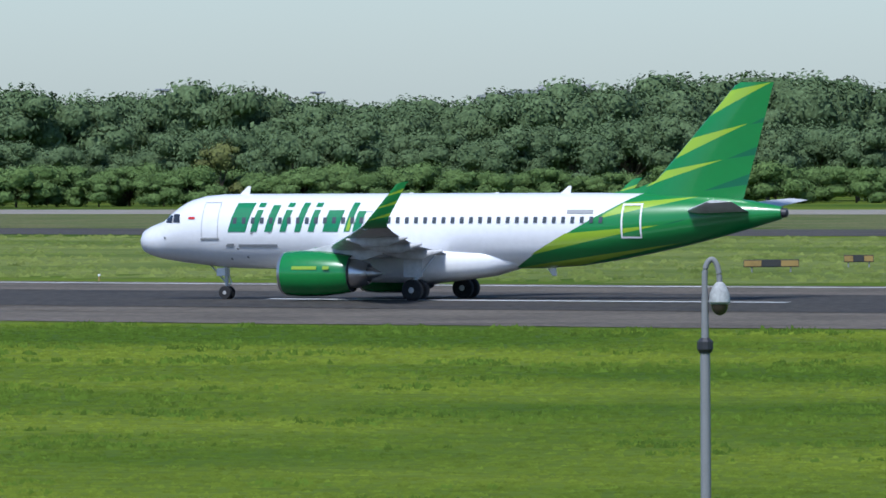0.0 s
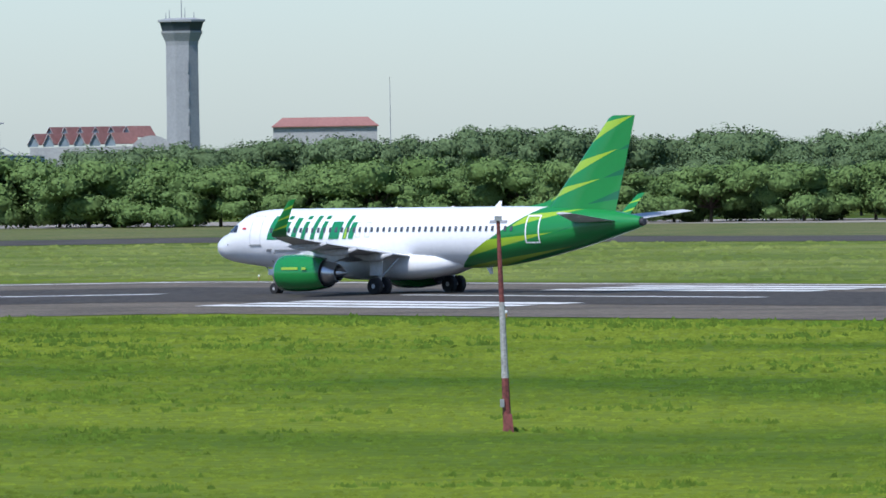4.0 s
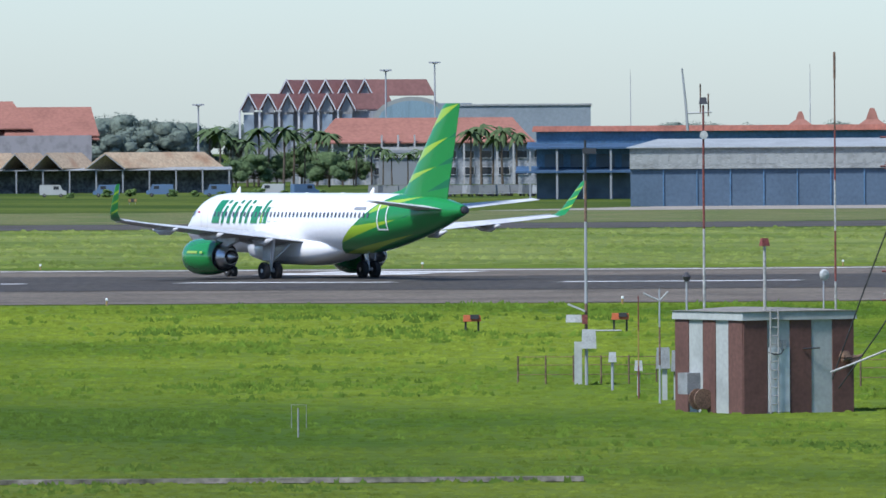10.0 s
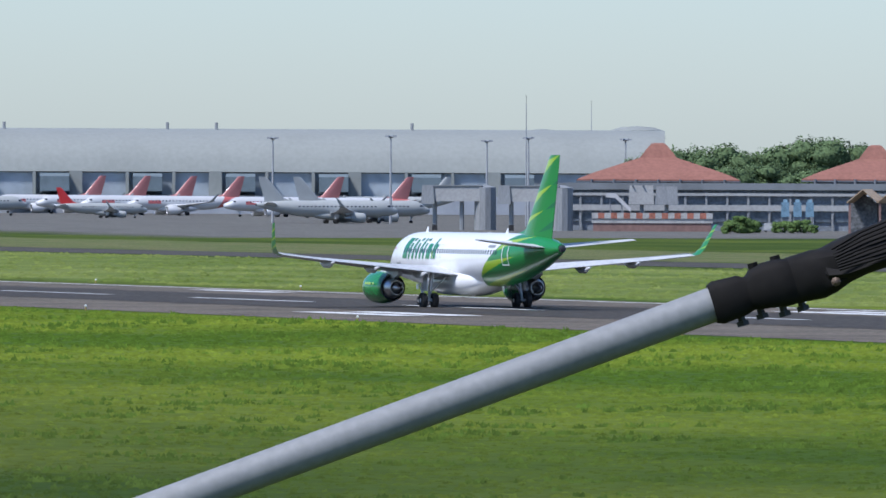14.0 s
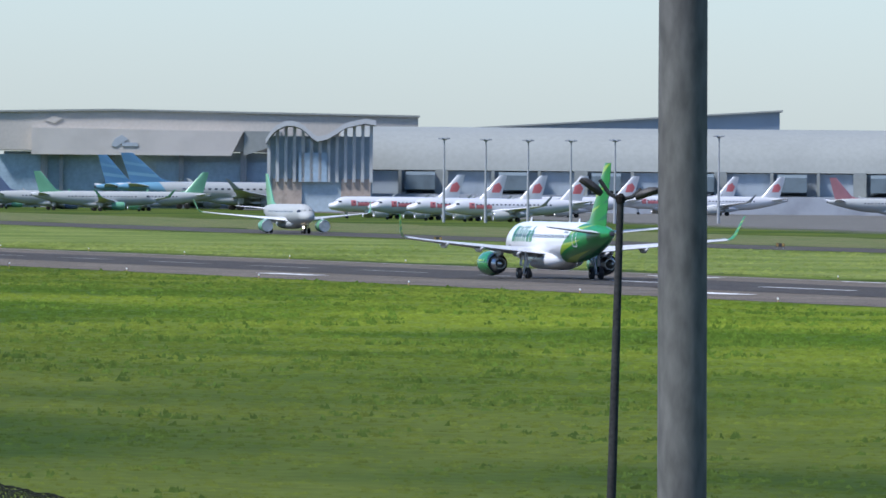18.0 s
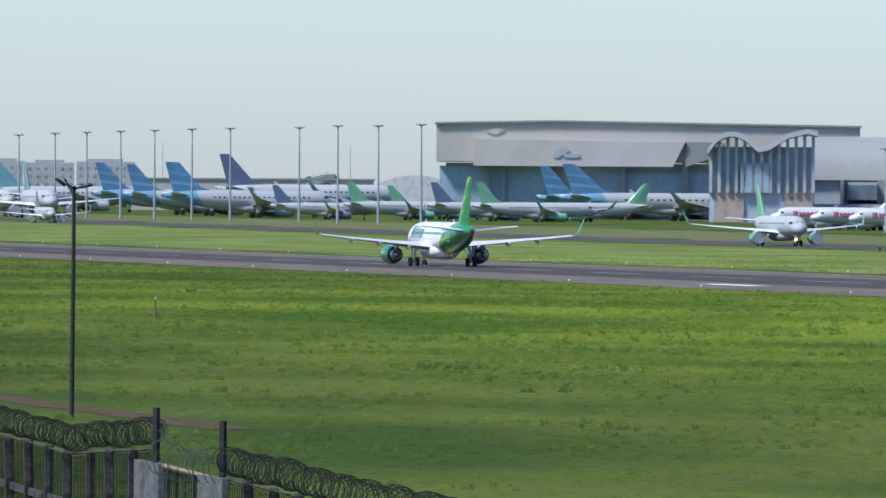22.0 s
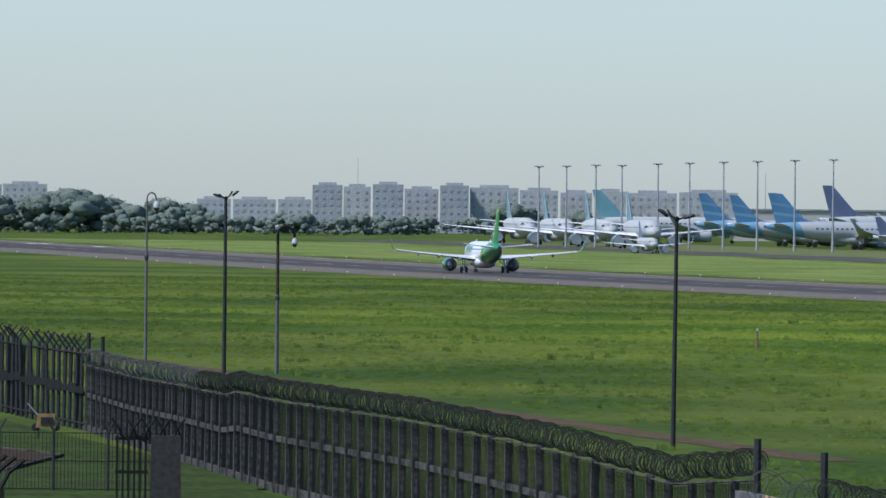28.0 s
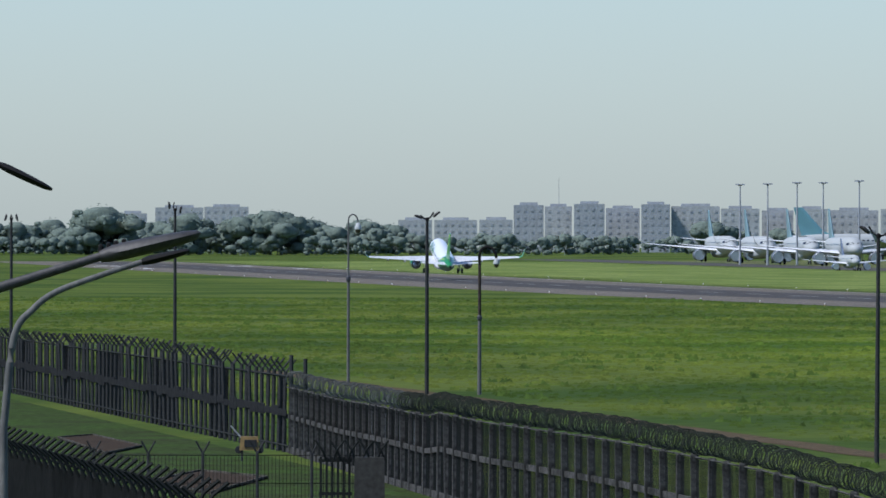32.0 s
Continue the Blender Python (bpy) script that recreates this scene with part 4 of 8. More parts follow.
for src, m_, k_, w_ in FAR_WOOD:
    crown = [c for c in src.children if c.name.startswith("crown")][0].data
    trunk = [c for c in src.children if c.name.startswith("trunk")][0].data
    full = m_ @ Matrix.Diagonal((k_ * w_, k_ * w_, k_, 1))
    for me in (crown, trunk):
        co = np.empty(len(me.vertices) * 3)
        me.vertices.foreach_get("co", co)
        co = co.reshape(-1, 3) @ np.array(full.to_3x3()).T + np.array(full.translation)
        base = len(fv)
        fv.extend(map(tuple, co))
        turn = np.array(m_.to_3x3())
        if me is crown:
            cn, vi = np.empty(len(me.loops) * 3), np.empty(len(me.loops), dtype=np.int32)
            me.corner_normals.foreach_get("vector", cn)
            me.loops.foreach_get("vertex_index", vi)
            vn = np.zeros((len(me.vertices), 3))
            vn[vi] = cn.reshape(-1, 3)
            fn.extend(vn @ turn.T)
        else:
            fn.extend(np.tile((0, 0, 1.0), (len(me.vertices), 1)))
        ff.extend([tuple(base + i for i in p.vertices) for p in me.polygons])
wood = mesh_of("far_wood", (fv, ff), LEAF_HAZED, True)
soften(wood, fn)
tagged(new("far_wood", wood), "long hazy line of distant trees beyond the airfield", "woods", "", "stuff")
for src in WOOD + BUSH + PALE + FAR_TREE + MID_TREE + LIGHT_TREE + [FIR, PINE, PALM]:
    for o in [src, *src.children_recursive]:
        bpy.data.objects.remove(o)

# ---- buildings ----
BRICK = mat("red_brick_wall", (0.235, 0.14, 0.12), 0.85, vary=0.07, size=3.0, fine=0.9)
ORANGE = mat("orange_wall", (0.36, 0.13, 0.065), 0.8, vary=0.12, size=3.0, fine=0.4)
CLADDING = mat("grey_cladding", (0.27, 0.28, 0.285), 0.6, vary=0.1, size=4.0, fine=0.5, stretch=(6, 6, .4))
PALE_WALL = mat("pale_wall", (0.37, 0.37, 0.36), 0.8, vary=0.06, size=5.0, fine=0.6)
BLUE_CLAD = mat("light_blue_cladding", (0.19, 0.28, 0.32), 0.55, vary=0.08, size=5.0, fine=0.5, stretch=(5, 5, .4))
BLUE_WALL = mat("blue_wall", (0.085, 0.175, 0.29), 0.6, vary=0.12, size=4.0, fine=0.5)
BLUE_DOOR = mat("blue_hangar_door", (0.085, 0.125, 0.175), 0.7, vary=0.06, size=6.0, fine=0.5, spec=0.25)
RED_ROOF = mat("red_tile_roof", (0.27, 0.125, 0.095), 0.85, vary=0.07, size=9.0, fine=0.9, spec=0.2)
PINK_ROOF = mat("faded_red_roof", (0.31, 0.155, 0.135), 0.85, vary=0.06, size=9.0, fine=0.9, spec=0.2)
TAN_ROOF = mat("rusty_tan_roof", (0.46, 0.345, 0.225), 0.75, vary=0.12, size=4.0, fine=0.5, second=(0.36, 0.22, 0.13), amount=0.4)
GREY_ROOF = mat("grey_sheet_roof", (0.30, 0.31, 0.31), 0.6, vary=0.12, size=4.0, fine=0.4)
LIGHT_ROOF = mat("light_sheet_roof", (0.33, 0.345, 0.335), 0.5, vary=0.1, size=4.0, fine=0.4)
# Stands in for shade in bays and openings, lifted for haze.
SHADE = mat("interior_shade", (0.195, 0.21, 0.22), 0.9, vary=0.1, size=5.0)
STONE = mat("tower_concrete", (0.30, 0.31, 0.315), 0.85, vary=0.04, size=5.0, fine=0.8)
# Distance haze is put into the next three colours, which lifts them.
HALL_GREY = mat("hangar_grey", (0.46, 0.425, 0.375), 0.8, vary=0.03, size=12.0, fine=1.0)
SHELL = mat("terminal_shell", (0.255, 0.268, 0.248), 0.8, vary=0.03, size=20.0, fine=1.5)
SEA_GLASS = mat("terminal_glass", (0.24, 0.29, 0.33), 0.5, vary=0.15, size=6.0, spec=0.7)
FRAME_WHITE = mat("white_frame", (0.48, 0.48, 0.48), 0.6, vary=0.06, size=2.0)


def gable(x0, x1, y0, y1, z0, z1, over=0.4, skew=0.0):
    """A roof with its ridge running back, slanting by skew to one side, as a thick folded sheet."""
    m, t = (x0 + x1) / 2, 0.25
    v = [(x0 - over, y0 - over, z0), (m, y0 - over, z1), (x1 + over, y0 - over, z0), (x1 + over, y0 - over, z0 + t), (m, y0 - over, z1 + t), (x0 - over, y0 - over, z0 + t)]
    v += [(p[0] + skew, y1 + over, p[2]) for p in v]
    f = [(0, 1, 4, 5), (1, 2, 3, 4), (11, 10, 7, 6), (10, 9, 8, 7)] + [(i, i + 6, (i + 1) % 6 + 6, (i + 1) % 6) for i in range(6)]
    return v, f


def gable_wall(x0, x1, y, z0, z1, t=.3, base=0.0):
    m = (x0 + x1) / 2
    v = [(x0, y, base), (x1, y, base), (x1, y, z0), (m, y, z1), (x0, y, z0)]
    v += [(p[0], y + t, p[2]) for p in v]
    return v, [(0, 1, 2, 3, 4), (9, 8, 7, 6, 5)] + [(i, i + 5, (i + 1) % 5 + 5, (i + 1) % 5) for i in range(5)]


def hip(x0, x1, y0, y1, z0, z1, ridge=0.3, over=0.8, curve=0.25):
    """A hipped roof that sweeps up to a short ridge."""
    cx, cy, hx, hy = (x0 + x1) / 2, (y0 + y1) / 2, (x1 - x0) / 2 + over, (y1 - y0) / 2 + over
    rings_ = []
    for t in (0, .35, .7, 1.0):
        k = 1 - t * (1 - ridge)
        ky = 1 - t * .97
        z = z0 + (z1 - z0) * (t ** (1 + curve))
        rings_.append([(cx - hx * k, cy - hy * ky, z), (cx + hx * k, cy - hy * ky, z), (cx + hx * k, cy + hy * ky, z), (cx - hx * k, cy + hy * ky, z)])
    return loft([[(p[0], p[1], p[2] - .3) for p in rings_[0]]] + rings_)


def windows(ob, x0, x1, z0, z1, nx, nz, w, h, y=0.0, material=GLASS, name="window", depth=.12, frame_mat=None):
    me = mesh_of(name, join(box(0, 0, 0, w, depth, h)), material)
    fr = mesh_of("window_frame", join(box(0, -.02, h / 2 + .06, w + .24, depth + .1, .12), box(0, -.02, -h / 2 - .06, w + .24, depth + .14, .12), box(-w / 2 - .06, -.02, 0, .12, depth + .1, h), box(w / 2 + .06, -.02, 0, .12, depth + .1, h)), frame_mat or FRAME_WHITE)
    for i in range(nx):
        for k in range(nz):
            p = part(name, me, None, ob)
            p.location = (x0 + (x1 - x0) * (i + .5) / nx, y - depth * .35, z0 + (z1 - z0) * (k + .5) / nz)
            q = part("window_frame", fr, None, p)


# Shade below the eaves is put into the dark body colour.
def pagoda(bearing, r, w, eave, top, material=RED_ROOF, label="pavilion with a steep red tiled roof", body=mat("shaded_pavilion_wall", (0.14, 0.15, 0.165), 0.8, vary=0.1, size=4.0, fine=0.6)):
    ob = thing("pavilion", facing(bearing, r), label, "pavilion", "red roofed pavilions")
    part("wall", box(0, w * .4, eave / 2, w * .86, w * .8, eave), body, ob)
    h = top - eave
    tier = lambda q, z: [(-w * q, w * .4 - w * q * .8, eave + h * z), (w * q, w * .4 - w * q * .8, eave + h * z), (w * q, w * .4 + w * q * .8, eave + h * z), (-w * q, w * .4 + w * q * .8, eave + h * z)]
    part("roof", loft([tier(.515, -.04), tier(.515, .0), tier(.4, .2), tier(.25, .41), tier(.115, .6)]), material, ob)
    part("roof_cap", loft([tier(.118, .59), tier(.085, .78), tier(.048, .97), tier(.03, 1.0)]), material, ob, "steep upper cap of the roof")
    part("eave_board", loft([tier(.52, -.075), tier(.52, -.035)]), body, ob)
    part("glass_band", box(0, -.1, eave * .45, w * .8, .3, eave * .35), mat("tinted_glass", (0.145, 0.175, 0.205), 0.4, vary=0.2, size=5.0, fine=0.8, spec=0.6), ob)
    for k in range(7):
        part("column", tube([(-w * .42 + w * .14 * k, -.6, 0), (-w * .42 + w * .14 * k, -.6, eave)], .3, 6), body, ob)
    return ob


# control tower
tw = thing("control_tower", facing(49.87, 2700), "tall pale concrete airport control tower with a flared glass cab", "tower")
part("shaft", loft([[(s * math.cos(q), s * math.sin(q), z) for q in [math.pi / 8 + math.pi / 4 * i for i in range(8)]] for s, z in ((5.4, 0), (5.1, 20), (5.0, 42))]), STONE, tw)
part("cab_base", loft([[(s * math.cos(q), s * math.sin(q), z) for q in [math.pi / 8 + math.pi / 4 * i for i in range(8)]] for s, z in ((5.0, 42), (5.2, 43.2), (6.4, 45.6), (6.5, 46.2))]), STONE, tw)
part("cab_glass", loft([[(s * math.cos(q), s * math.sin(q), z) for q in [math.pi / 8 + math.pi / 4 * i for i in range(8)]] for s, z in ((6.0, 46.2), (6.9, 48.8))]), mat("tower_glass", (0.05, 0.065, 0.08), 0.3, vary=0.1, size=2.0), tw, "tinted cab windows")
part("cab_roof", loft([[(s * math.cos(q), s * math.sin(q), z) for q in [math.pi / 8 + math.pi / 4 * i for i in range(8)]] for s, z in ((7.4, 48.8), (7.4, 49.4), (4, 49.9))]), STONE, tw)
for x, z in ((0, 58), (-3.5, 52.5), (-4.5, 51.6), (3.6, 51.8), (1, 53)):
    part("antenna", tube([(x, 0, 49.4), (x, 0, z)], [.18, .06], 6), GREY_PAINT, tw)
for k in range(7):
    part("shaft_groove", box(-1.2 + .4 * k if k < 1 else 1.6, -5.0, 6 + 5 * k, .4, .25, 3.4), CLADDING, tw)

# hotel block with an overhanging red roof
ho = thing("office_building", facing(51.508, 2200), "grey office building with a wide overhanging red hipped roof", "office")
part("wall", box(0, 9, 10.5, 24.9, 18, 21), mat("office_grey", (0.27, 0.275, 0.29), 0.8, vary=0.06, size=3.0, fine=0.5), ho)
part("cornice", box(0, 9, 21.3, 31, 24, .9, .1), PALE_WALL, ho)
part("roof", hip(-15, 15, -3, 21, 21.7, 25.3, .45, .3, .1), PINK_ROOF, ho)
part("roof_front", box(-8.5, 1.0, 23.6, 4.5, 3, 2.6, .3), PINK_ROOF, ho)
part("roof_front", box(1, 0.5, 23.7, 8.5, 3, 2.9, .3), PINK_ROOF, ho)
part("panel", box(-8.2, -.15, 13.5, 6.5, .4, 8), BRICK, ho)
part("panel", box(8.2, -.15, 14, 7.5, .4, 9), PALE_WALL, ho)
windows(ho, -5, 4, 8, 20, 3, 4, 1.8, 1.7, 0.0, SEA_GLASS)
windows(ho, 5.2, 11.4, 9.5, 18.5, 4, 2, .9, 3.6, -.35, SEA_GLASS)
windows(ho, -11, -5.6, 9.5, 18, 3, 3, 1.0, 1.8, -.35, SEA_GLASS)
rr = thing("terminal_hall", facing(50.5, 2300), "low hall with a row of faded red gabled roofs", "hall")
part("wall", box(0, 6, 6.5, 25, 12, 13), PALE_WALL, rr)
for row, (n_, x_, z_, y_) in enumerate(((6, -13, 13.6, 0), (6, -9, 15.2, 8))):
    for k in range(n_):
        part("roof", gable(x_ + 3.8 * k, x_ + 2.6 + 3.8 * k, y_, y_ + 6, z_, z_ + 2.6, .15, 3.6 if k < n_ - 1 else 6), PINK_ROOF, rr)
        part("roof_front", gable_wall(x_ + 3.8 * k, x_ + 2.6 + 3.8 * k, y_ + .1, z_, z_ + 2.4, .2, z_ - .4), SEA_GLASS, rr)
        part("roof_edge", gable(x_ + 3.8 * k, x_ + 2.6 + 3.8 * k, y_ - .4, y_ - .2, z_, z_ + 2.8, .1), FRAME_WHITE, rr)
part("vault", loft([[(17.5 + 5 * math.cos(math.pi * i / 12), y, 12 + 3.6 * math.sin(math.pi * i / 12)) for i in range(13)] for y in (0, 14)]), PALE_WALL, rr, "", True)
for k, (w, x) in enumerate(((8, -19), (7, 19))):
    part("side_roof", gable(x - w / 2, x + w / 2, 0, 10, 10.5, 13), LIGHT_ROOF, rr)
    part("side_wall", box(x, 5, 5.2, w - .6, 9, 10.4), PALE_WALL, rr)
lo = thing("long_building", facing(49.0, 2600), "long pale building with a reddish roof behind the trees", "building")
part("wall", box(0, 8, 9, 29, 15, 18), PALE_WALL, lo)
part("roof", hip(-14.5, 14.5, 0, 16, 18, 20.4, .8, .4, .1), PINK_ROOF, lo)

# light blue cargo shed
sh = thing("cargo_shed", facing(51.569, 1869), "long light blue cargo shed with an open dark front", "shed")
part("wall", box(0, 14, 8.9, 55.4, 22, 4.8), BLUE_CLAD, sh)
part("roof", gable(-27.9, 27.9, 2.5, 25.5, 11.1, 12.0, .3), LIGHT_ROOF, sh)
part("canopy", loft([[(-28, -2, 5.9), (28, -2, 5.9), (28, -2, 6.2), (-28, -2, 6.2)], [(-28, 4, 6.9), (28, 4, 6.9), (28, 4, 7.2), (-28, 4, 7.2)]]), BLUE_CLAD, sh)
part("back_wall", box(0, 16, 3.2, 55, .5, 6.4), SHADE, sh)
for k in range(10):
    part("column", box(-27 + 6 * k, -1.6, 2.95, .35, .35, 5.9), GREY_PAINT, sh)

# white gabled warehouses
gb = thing("warehouse", facing(53.08, 1950), "row of white gabled warehouses with rusty tan roofs", "warehouse")
xs = [(-31, -11.5, 8.6, 13.2, 1), (-24, -15.5, 6.9, 9.4, 9), (-10.1, .6, 6.9, 9.7, 8), (4.3, 11.1, 6.9, 9.6, 9), (16.9, 23.2, 6.9, 9.7, 9)]
part("back_wall", box(3, 4, 3.4, 52, 1, 6.8), SHADE, gb)
for x0, x1, e, p, skew in xs:
    part("front", gable_wall(x0, x1, 3 if x0 < -30 else 0, e, p), PALE_WALL if x0 < -30 or x0 == -10.1 or x0 > 15 else mat("tan_wall", (0.40, 0.37, 0.32), 0.85, vary=0.12, size=3.0, fine=0.5), gb)
    part("roof", gable(x0, x1, 3.3 if x0 < -30 else .3, 22 if x0 < -30 else 9, e, p, .4, skew), LIGHT_ROOF if x0 < -30 else TAN_ROOF, gb)
    if x0 > -30:
        part("gable_panel", box((x0 + x1) / 2, -.1, 7.0, (x1 - x0) * .42, .2, 2.2), FRAME_WHITE if x0 in (-24, 16.9) else CLADDING, gb)
        part("shutter", box((x0 + x1) / 2 - 1, -.1, 5.2, 2.6, .2, 1.2), SHADE, gb)
for k in range(5):
    part("wall_strip", box(-30 + 4.4 * k, 2.88, 6.5, .25, .2, 12.2 if k in (1, 3) else 11.0), BRICK, gb)
part("canopy", loft([[(-31, -7, 4.2), (24, -7, 4.2), (24, -7, 4.5), (-31, -7, 4.5)], [(-31, 0, 5.2), (24, 0, 5.2), (24, 0, 5.5), (-31, 0, 5.5)]]), GREY_ROOF, gb)
# Dark sheet painted as the shade under the canopy.
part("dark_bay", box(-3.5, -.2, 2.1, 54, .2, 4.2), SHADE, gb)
for k in range(12):
    part("column", box(-30 + 4.8 * k, -6.6, 2.1, .25, .25, 4.2), GREY_PAINT, gb)

# brick building with an orange wing
br = thing("brick_building", facing(54.766, 2100), "red brick building with an orange windowed wing", "building")
part("wall", box(-1.5, 8, 7.4, 30.5, 15, 14.8), BRICK, br)
for k, (x, w, h) in enumerate(((-13, 6, 15.8), (-6, 5, 16.4), (7, 7, 15.6))):
    part("parapet", box(x, .3, 14.8 + (h - 14.8) / 2, w, .8, h - 14.8), BRICK, br)
part("sign_panel", box(2.3, -.25, 13.6, 4.8, .3, 3.6), PALE_WALL, br, "blank pale panel")
part("grey_end", box(-23.2, 8, 7.1, 12.6, 15, 14.2), BRICK, br)
part("grey_cladding", box(-23.2, .2, 12.2, 12.7, .6, 5), CLADDING, br)
part("orange_wing", box(21.5, 8, 7.2, 15.8, 15.4, 14.4), ORANGE, br)
part("wing_roof_edge", box(21.5, 8, 14.4, 16.2, 15.9, 1.7), mat("dark_fascia", (0.05, 0.055, 0.065), 0.7, vary=0.1, size=3.0), br)
part("wing_base", box(21.5, .1, 2.6, 15.6, .5, 5.2), SHADE, br)
windows(br, 14.6, 28.4, 6.2, 12.6, 3, 1, 2.4, 4.2, .2, SHADE, "window", .12, ORANGE)
for k in range(4):
    part("pilaster", box(13.9 + 5.05 * k, .2, 8.8, .7, .5, 8.4), BRICK, br)
windows(br, -15.5, 12.5, 4.5, 12, 12, 1, .9, 5.2, 0.0, SHADE, "window", .12, BRICK)
part("canopy", loft([[(-28, -9, 4.4), (30, -9, 4.4), (30, -9, 4.8), (-28, -9, 4.8)], [(-28, 0, 6), (30, 0, 6), (30, 0, 6.4), (-28, 0, 6.4)]]), GREY_ROOF, br)
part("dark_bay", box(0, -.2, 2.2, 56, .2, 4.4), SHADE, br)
for k in range(13):
    part("column", box(-27.5 + 4.7 * k, -8.6, 2.2, .25, .25, 4.4), GREY_PAINT, br)
for bearing, r, w, e, p in ((55.99, 1800, 37, 4.4, 7.7), (55.25, 1760, 20, 3.6, 5.2)):
    q = thing("low_shed", facing(bearing, r), "low grey shed with a wide shallow sheet roof", "shed", "low sheds")
    part("wall", gable_wall(-w / 2, w / 2, 1.5, e, p - .2), CLADDING, q)
    part("roof", gable(-w / 2, w / 2, 0, 18, e, p, .8), GREY_ROOF, q)
    part("dark_bay", box(0, 1.3, e * .42, w * .8, .2, e * .84), SHADE, q)
    for k in range(7):
        part("column", box(-w * .46 + w * .153 * k, .2, e / 2, .22, .22, e), GREY_PAINT, q)

# maintenance hangars with blue doors
SKY_ROOF = mat("pale_blue_roof", (0.29, 0.39, 0.45), 0.6, vary=0.08, size=4.0, fine=0.5)
hg = thing("hangar", facing(58.306, 1395), "grey maintenance hangar with blue doors and gabled roofs", "hangar")
part("wall", box(-16.5, 12, 7.15, 45, 22, 3.1), mat("hangar_wall_grey", (0.30, 0.315, 0.30), 0.75, vary=0.12, size=2.0, fine=0.4, stretch=(1, 1, 3)), hg)
for k in range(9):
    part("hangar_door", box(-36.5 + 5.0 * k, 1.6, 2.8, 4.85, .3, 5.6), BLUE_DOOR, hg)
    part("door_rail", box(-34.0 + 5.0 * k, 1.4, 2.8, .2, .3, 5.6), BLUE_WALL, hg)
part("roof", loft([[(-39.5, .5, 8.7), (6.5, .5, 8.7), (6.5, .5, 8.85), (-39.5, .5, 8.85)], [(-35, 12, 9.9), (6.5, 12, 9.9), (6.5, 12, 10.1), (-35, 12, 10.1)], [(-39.5, 24, 8.7), (6.5, 24, 8.7), (6.5, 24, 8.85), (-39.5, 24, 8.85)]]), LIGHT_ROOF, hg)
for k in range(28):
    if k not in (8, 14):
        part("lettering_bar", box(-36.6 + 1.45 * k, .985, 7.1, .9, .06, 1.5), mat("faded_letter_grey", (0.275, 0.289, 0.275), 0.8), hg, "faded unreadable lettering bar")
for x0, x1, skew in ((8.6, 16.8, 9), (18.6, 29.6, 8), (32, 40, 4)):
    part("bay_front", gable_wall(x0, x1, 2.5, 7.0, 9.4), SHADE, hg)
    part("bay_roof", gable(x0, x1, 2, 14, 7.0, 9.9, .4, skew), SKY_ROOF, hg)
part("lower_roof", box(22.5, 0, 6.0, 33.5, 5, .4), LIGHT_ROOF, hg)
part("lower_wall", box(22.5, 1.2, 4.5, 33, .4, 2.6), CLADDING, hg)
part("blue_fence", box(12, -1.5, 1.6, 23, .15, 3.2), BLUE_DOOR, hg)
part("lower_dark", box(22.5, 1.6, 1.8, 33, .3, 3.6), SHADE, hg)
bl = thing("blue_building", facing(59.154, 1600), "long blue building with a thin red roof edge", "building")
part("wall", box(0, 10, 5.8, 74, 18, 11.6), BLUE_WALL, bl)
part("roof_edge", box(0, 10, 12.05, 75.5, 20, .95, .2), mat("red_roof_edge", (0.36, 0.125, 0.085), 0.7, vary=0.12, size=4.0, fine=0.5), bl)
DEEP_BLUE = mat("deep_blue_canopy", (0.045, 0.095, 0.175), 0.6, vary=0.12, size=3.0, fine=0.4)
for x0, x1, z in ((-38.6, -13, 8.6), (-40.5, -20, 4.5)):
    part("canopy", loft([[(x0, -4, z), (x1, -4, z), (x1, -4, z + .3), (x0, -4, z + .3)], [(x0, 3, z + .9), (x1, 3, z + .9), (x1, 3, z + 1.2), (x0, 3, z + 1.2)]]), DEEP_BLUE, bl)
for k in range(6):
    part("column", box(-38 + 4.6 * k, -3.6, 4.3, .35, .35, 8.6), GREY_PAINT, bl)
# Dim blue sheets stand in for shaded bays under the canopies.
for k in range(7):
    part("window_bay", box(-34 + 4.4 * k, .95, 6.6, 3.2, .3, 2.2), mat("dim_bay_shade", (0.075, 0.11, 0.15), 0.5, vary=0.2, size=3.0), bl)
part("open_bay", box(-29, .9, 2.3, 16, .3, 4.4), mat("dim_bay_shade", (0.075, 0.11, 0.15), 0.5), bl)
rs = thing("low_shed", facing(56.75, 1560), "small low shed with a dark pitched roof and white posts", "shed", "low sheds")
part("roof", hip(-12, 12, 0, 12, 4.6, 7.6, .5, .8, .1), GREY_ROOF, rs)
part("wall", box(0, 6, 2.3, 21, 10, 4.6), SHADE, rs)

for args in ((57.487, 1900, 24.7, 10, 16.3), (58.86, 1900, 8, 11.5, 15.6), (58.42, 1900, 11, 10.5, 16.2), (56.37, 2000, 19, 9.2, 13.4), (56.05, 1950, 17, 8.5, 12.5),
             (67.159, 2100, 32.1, 11.7, 19.5), (65.829, 2300, 28.5, 12, 20), (68.489, 2125, 36.0, 11.5, 19.9), (66.35, 2350, 9, 14, 18.5), (67.37, 2380, 14, 13, 18.4), (66.75, 2300, 22, 12, 16.5)):
    pagoda(*args)

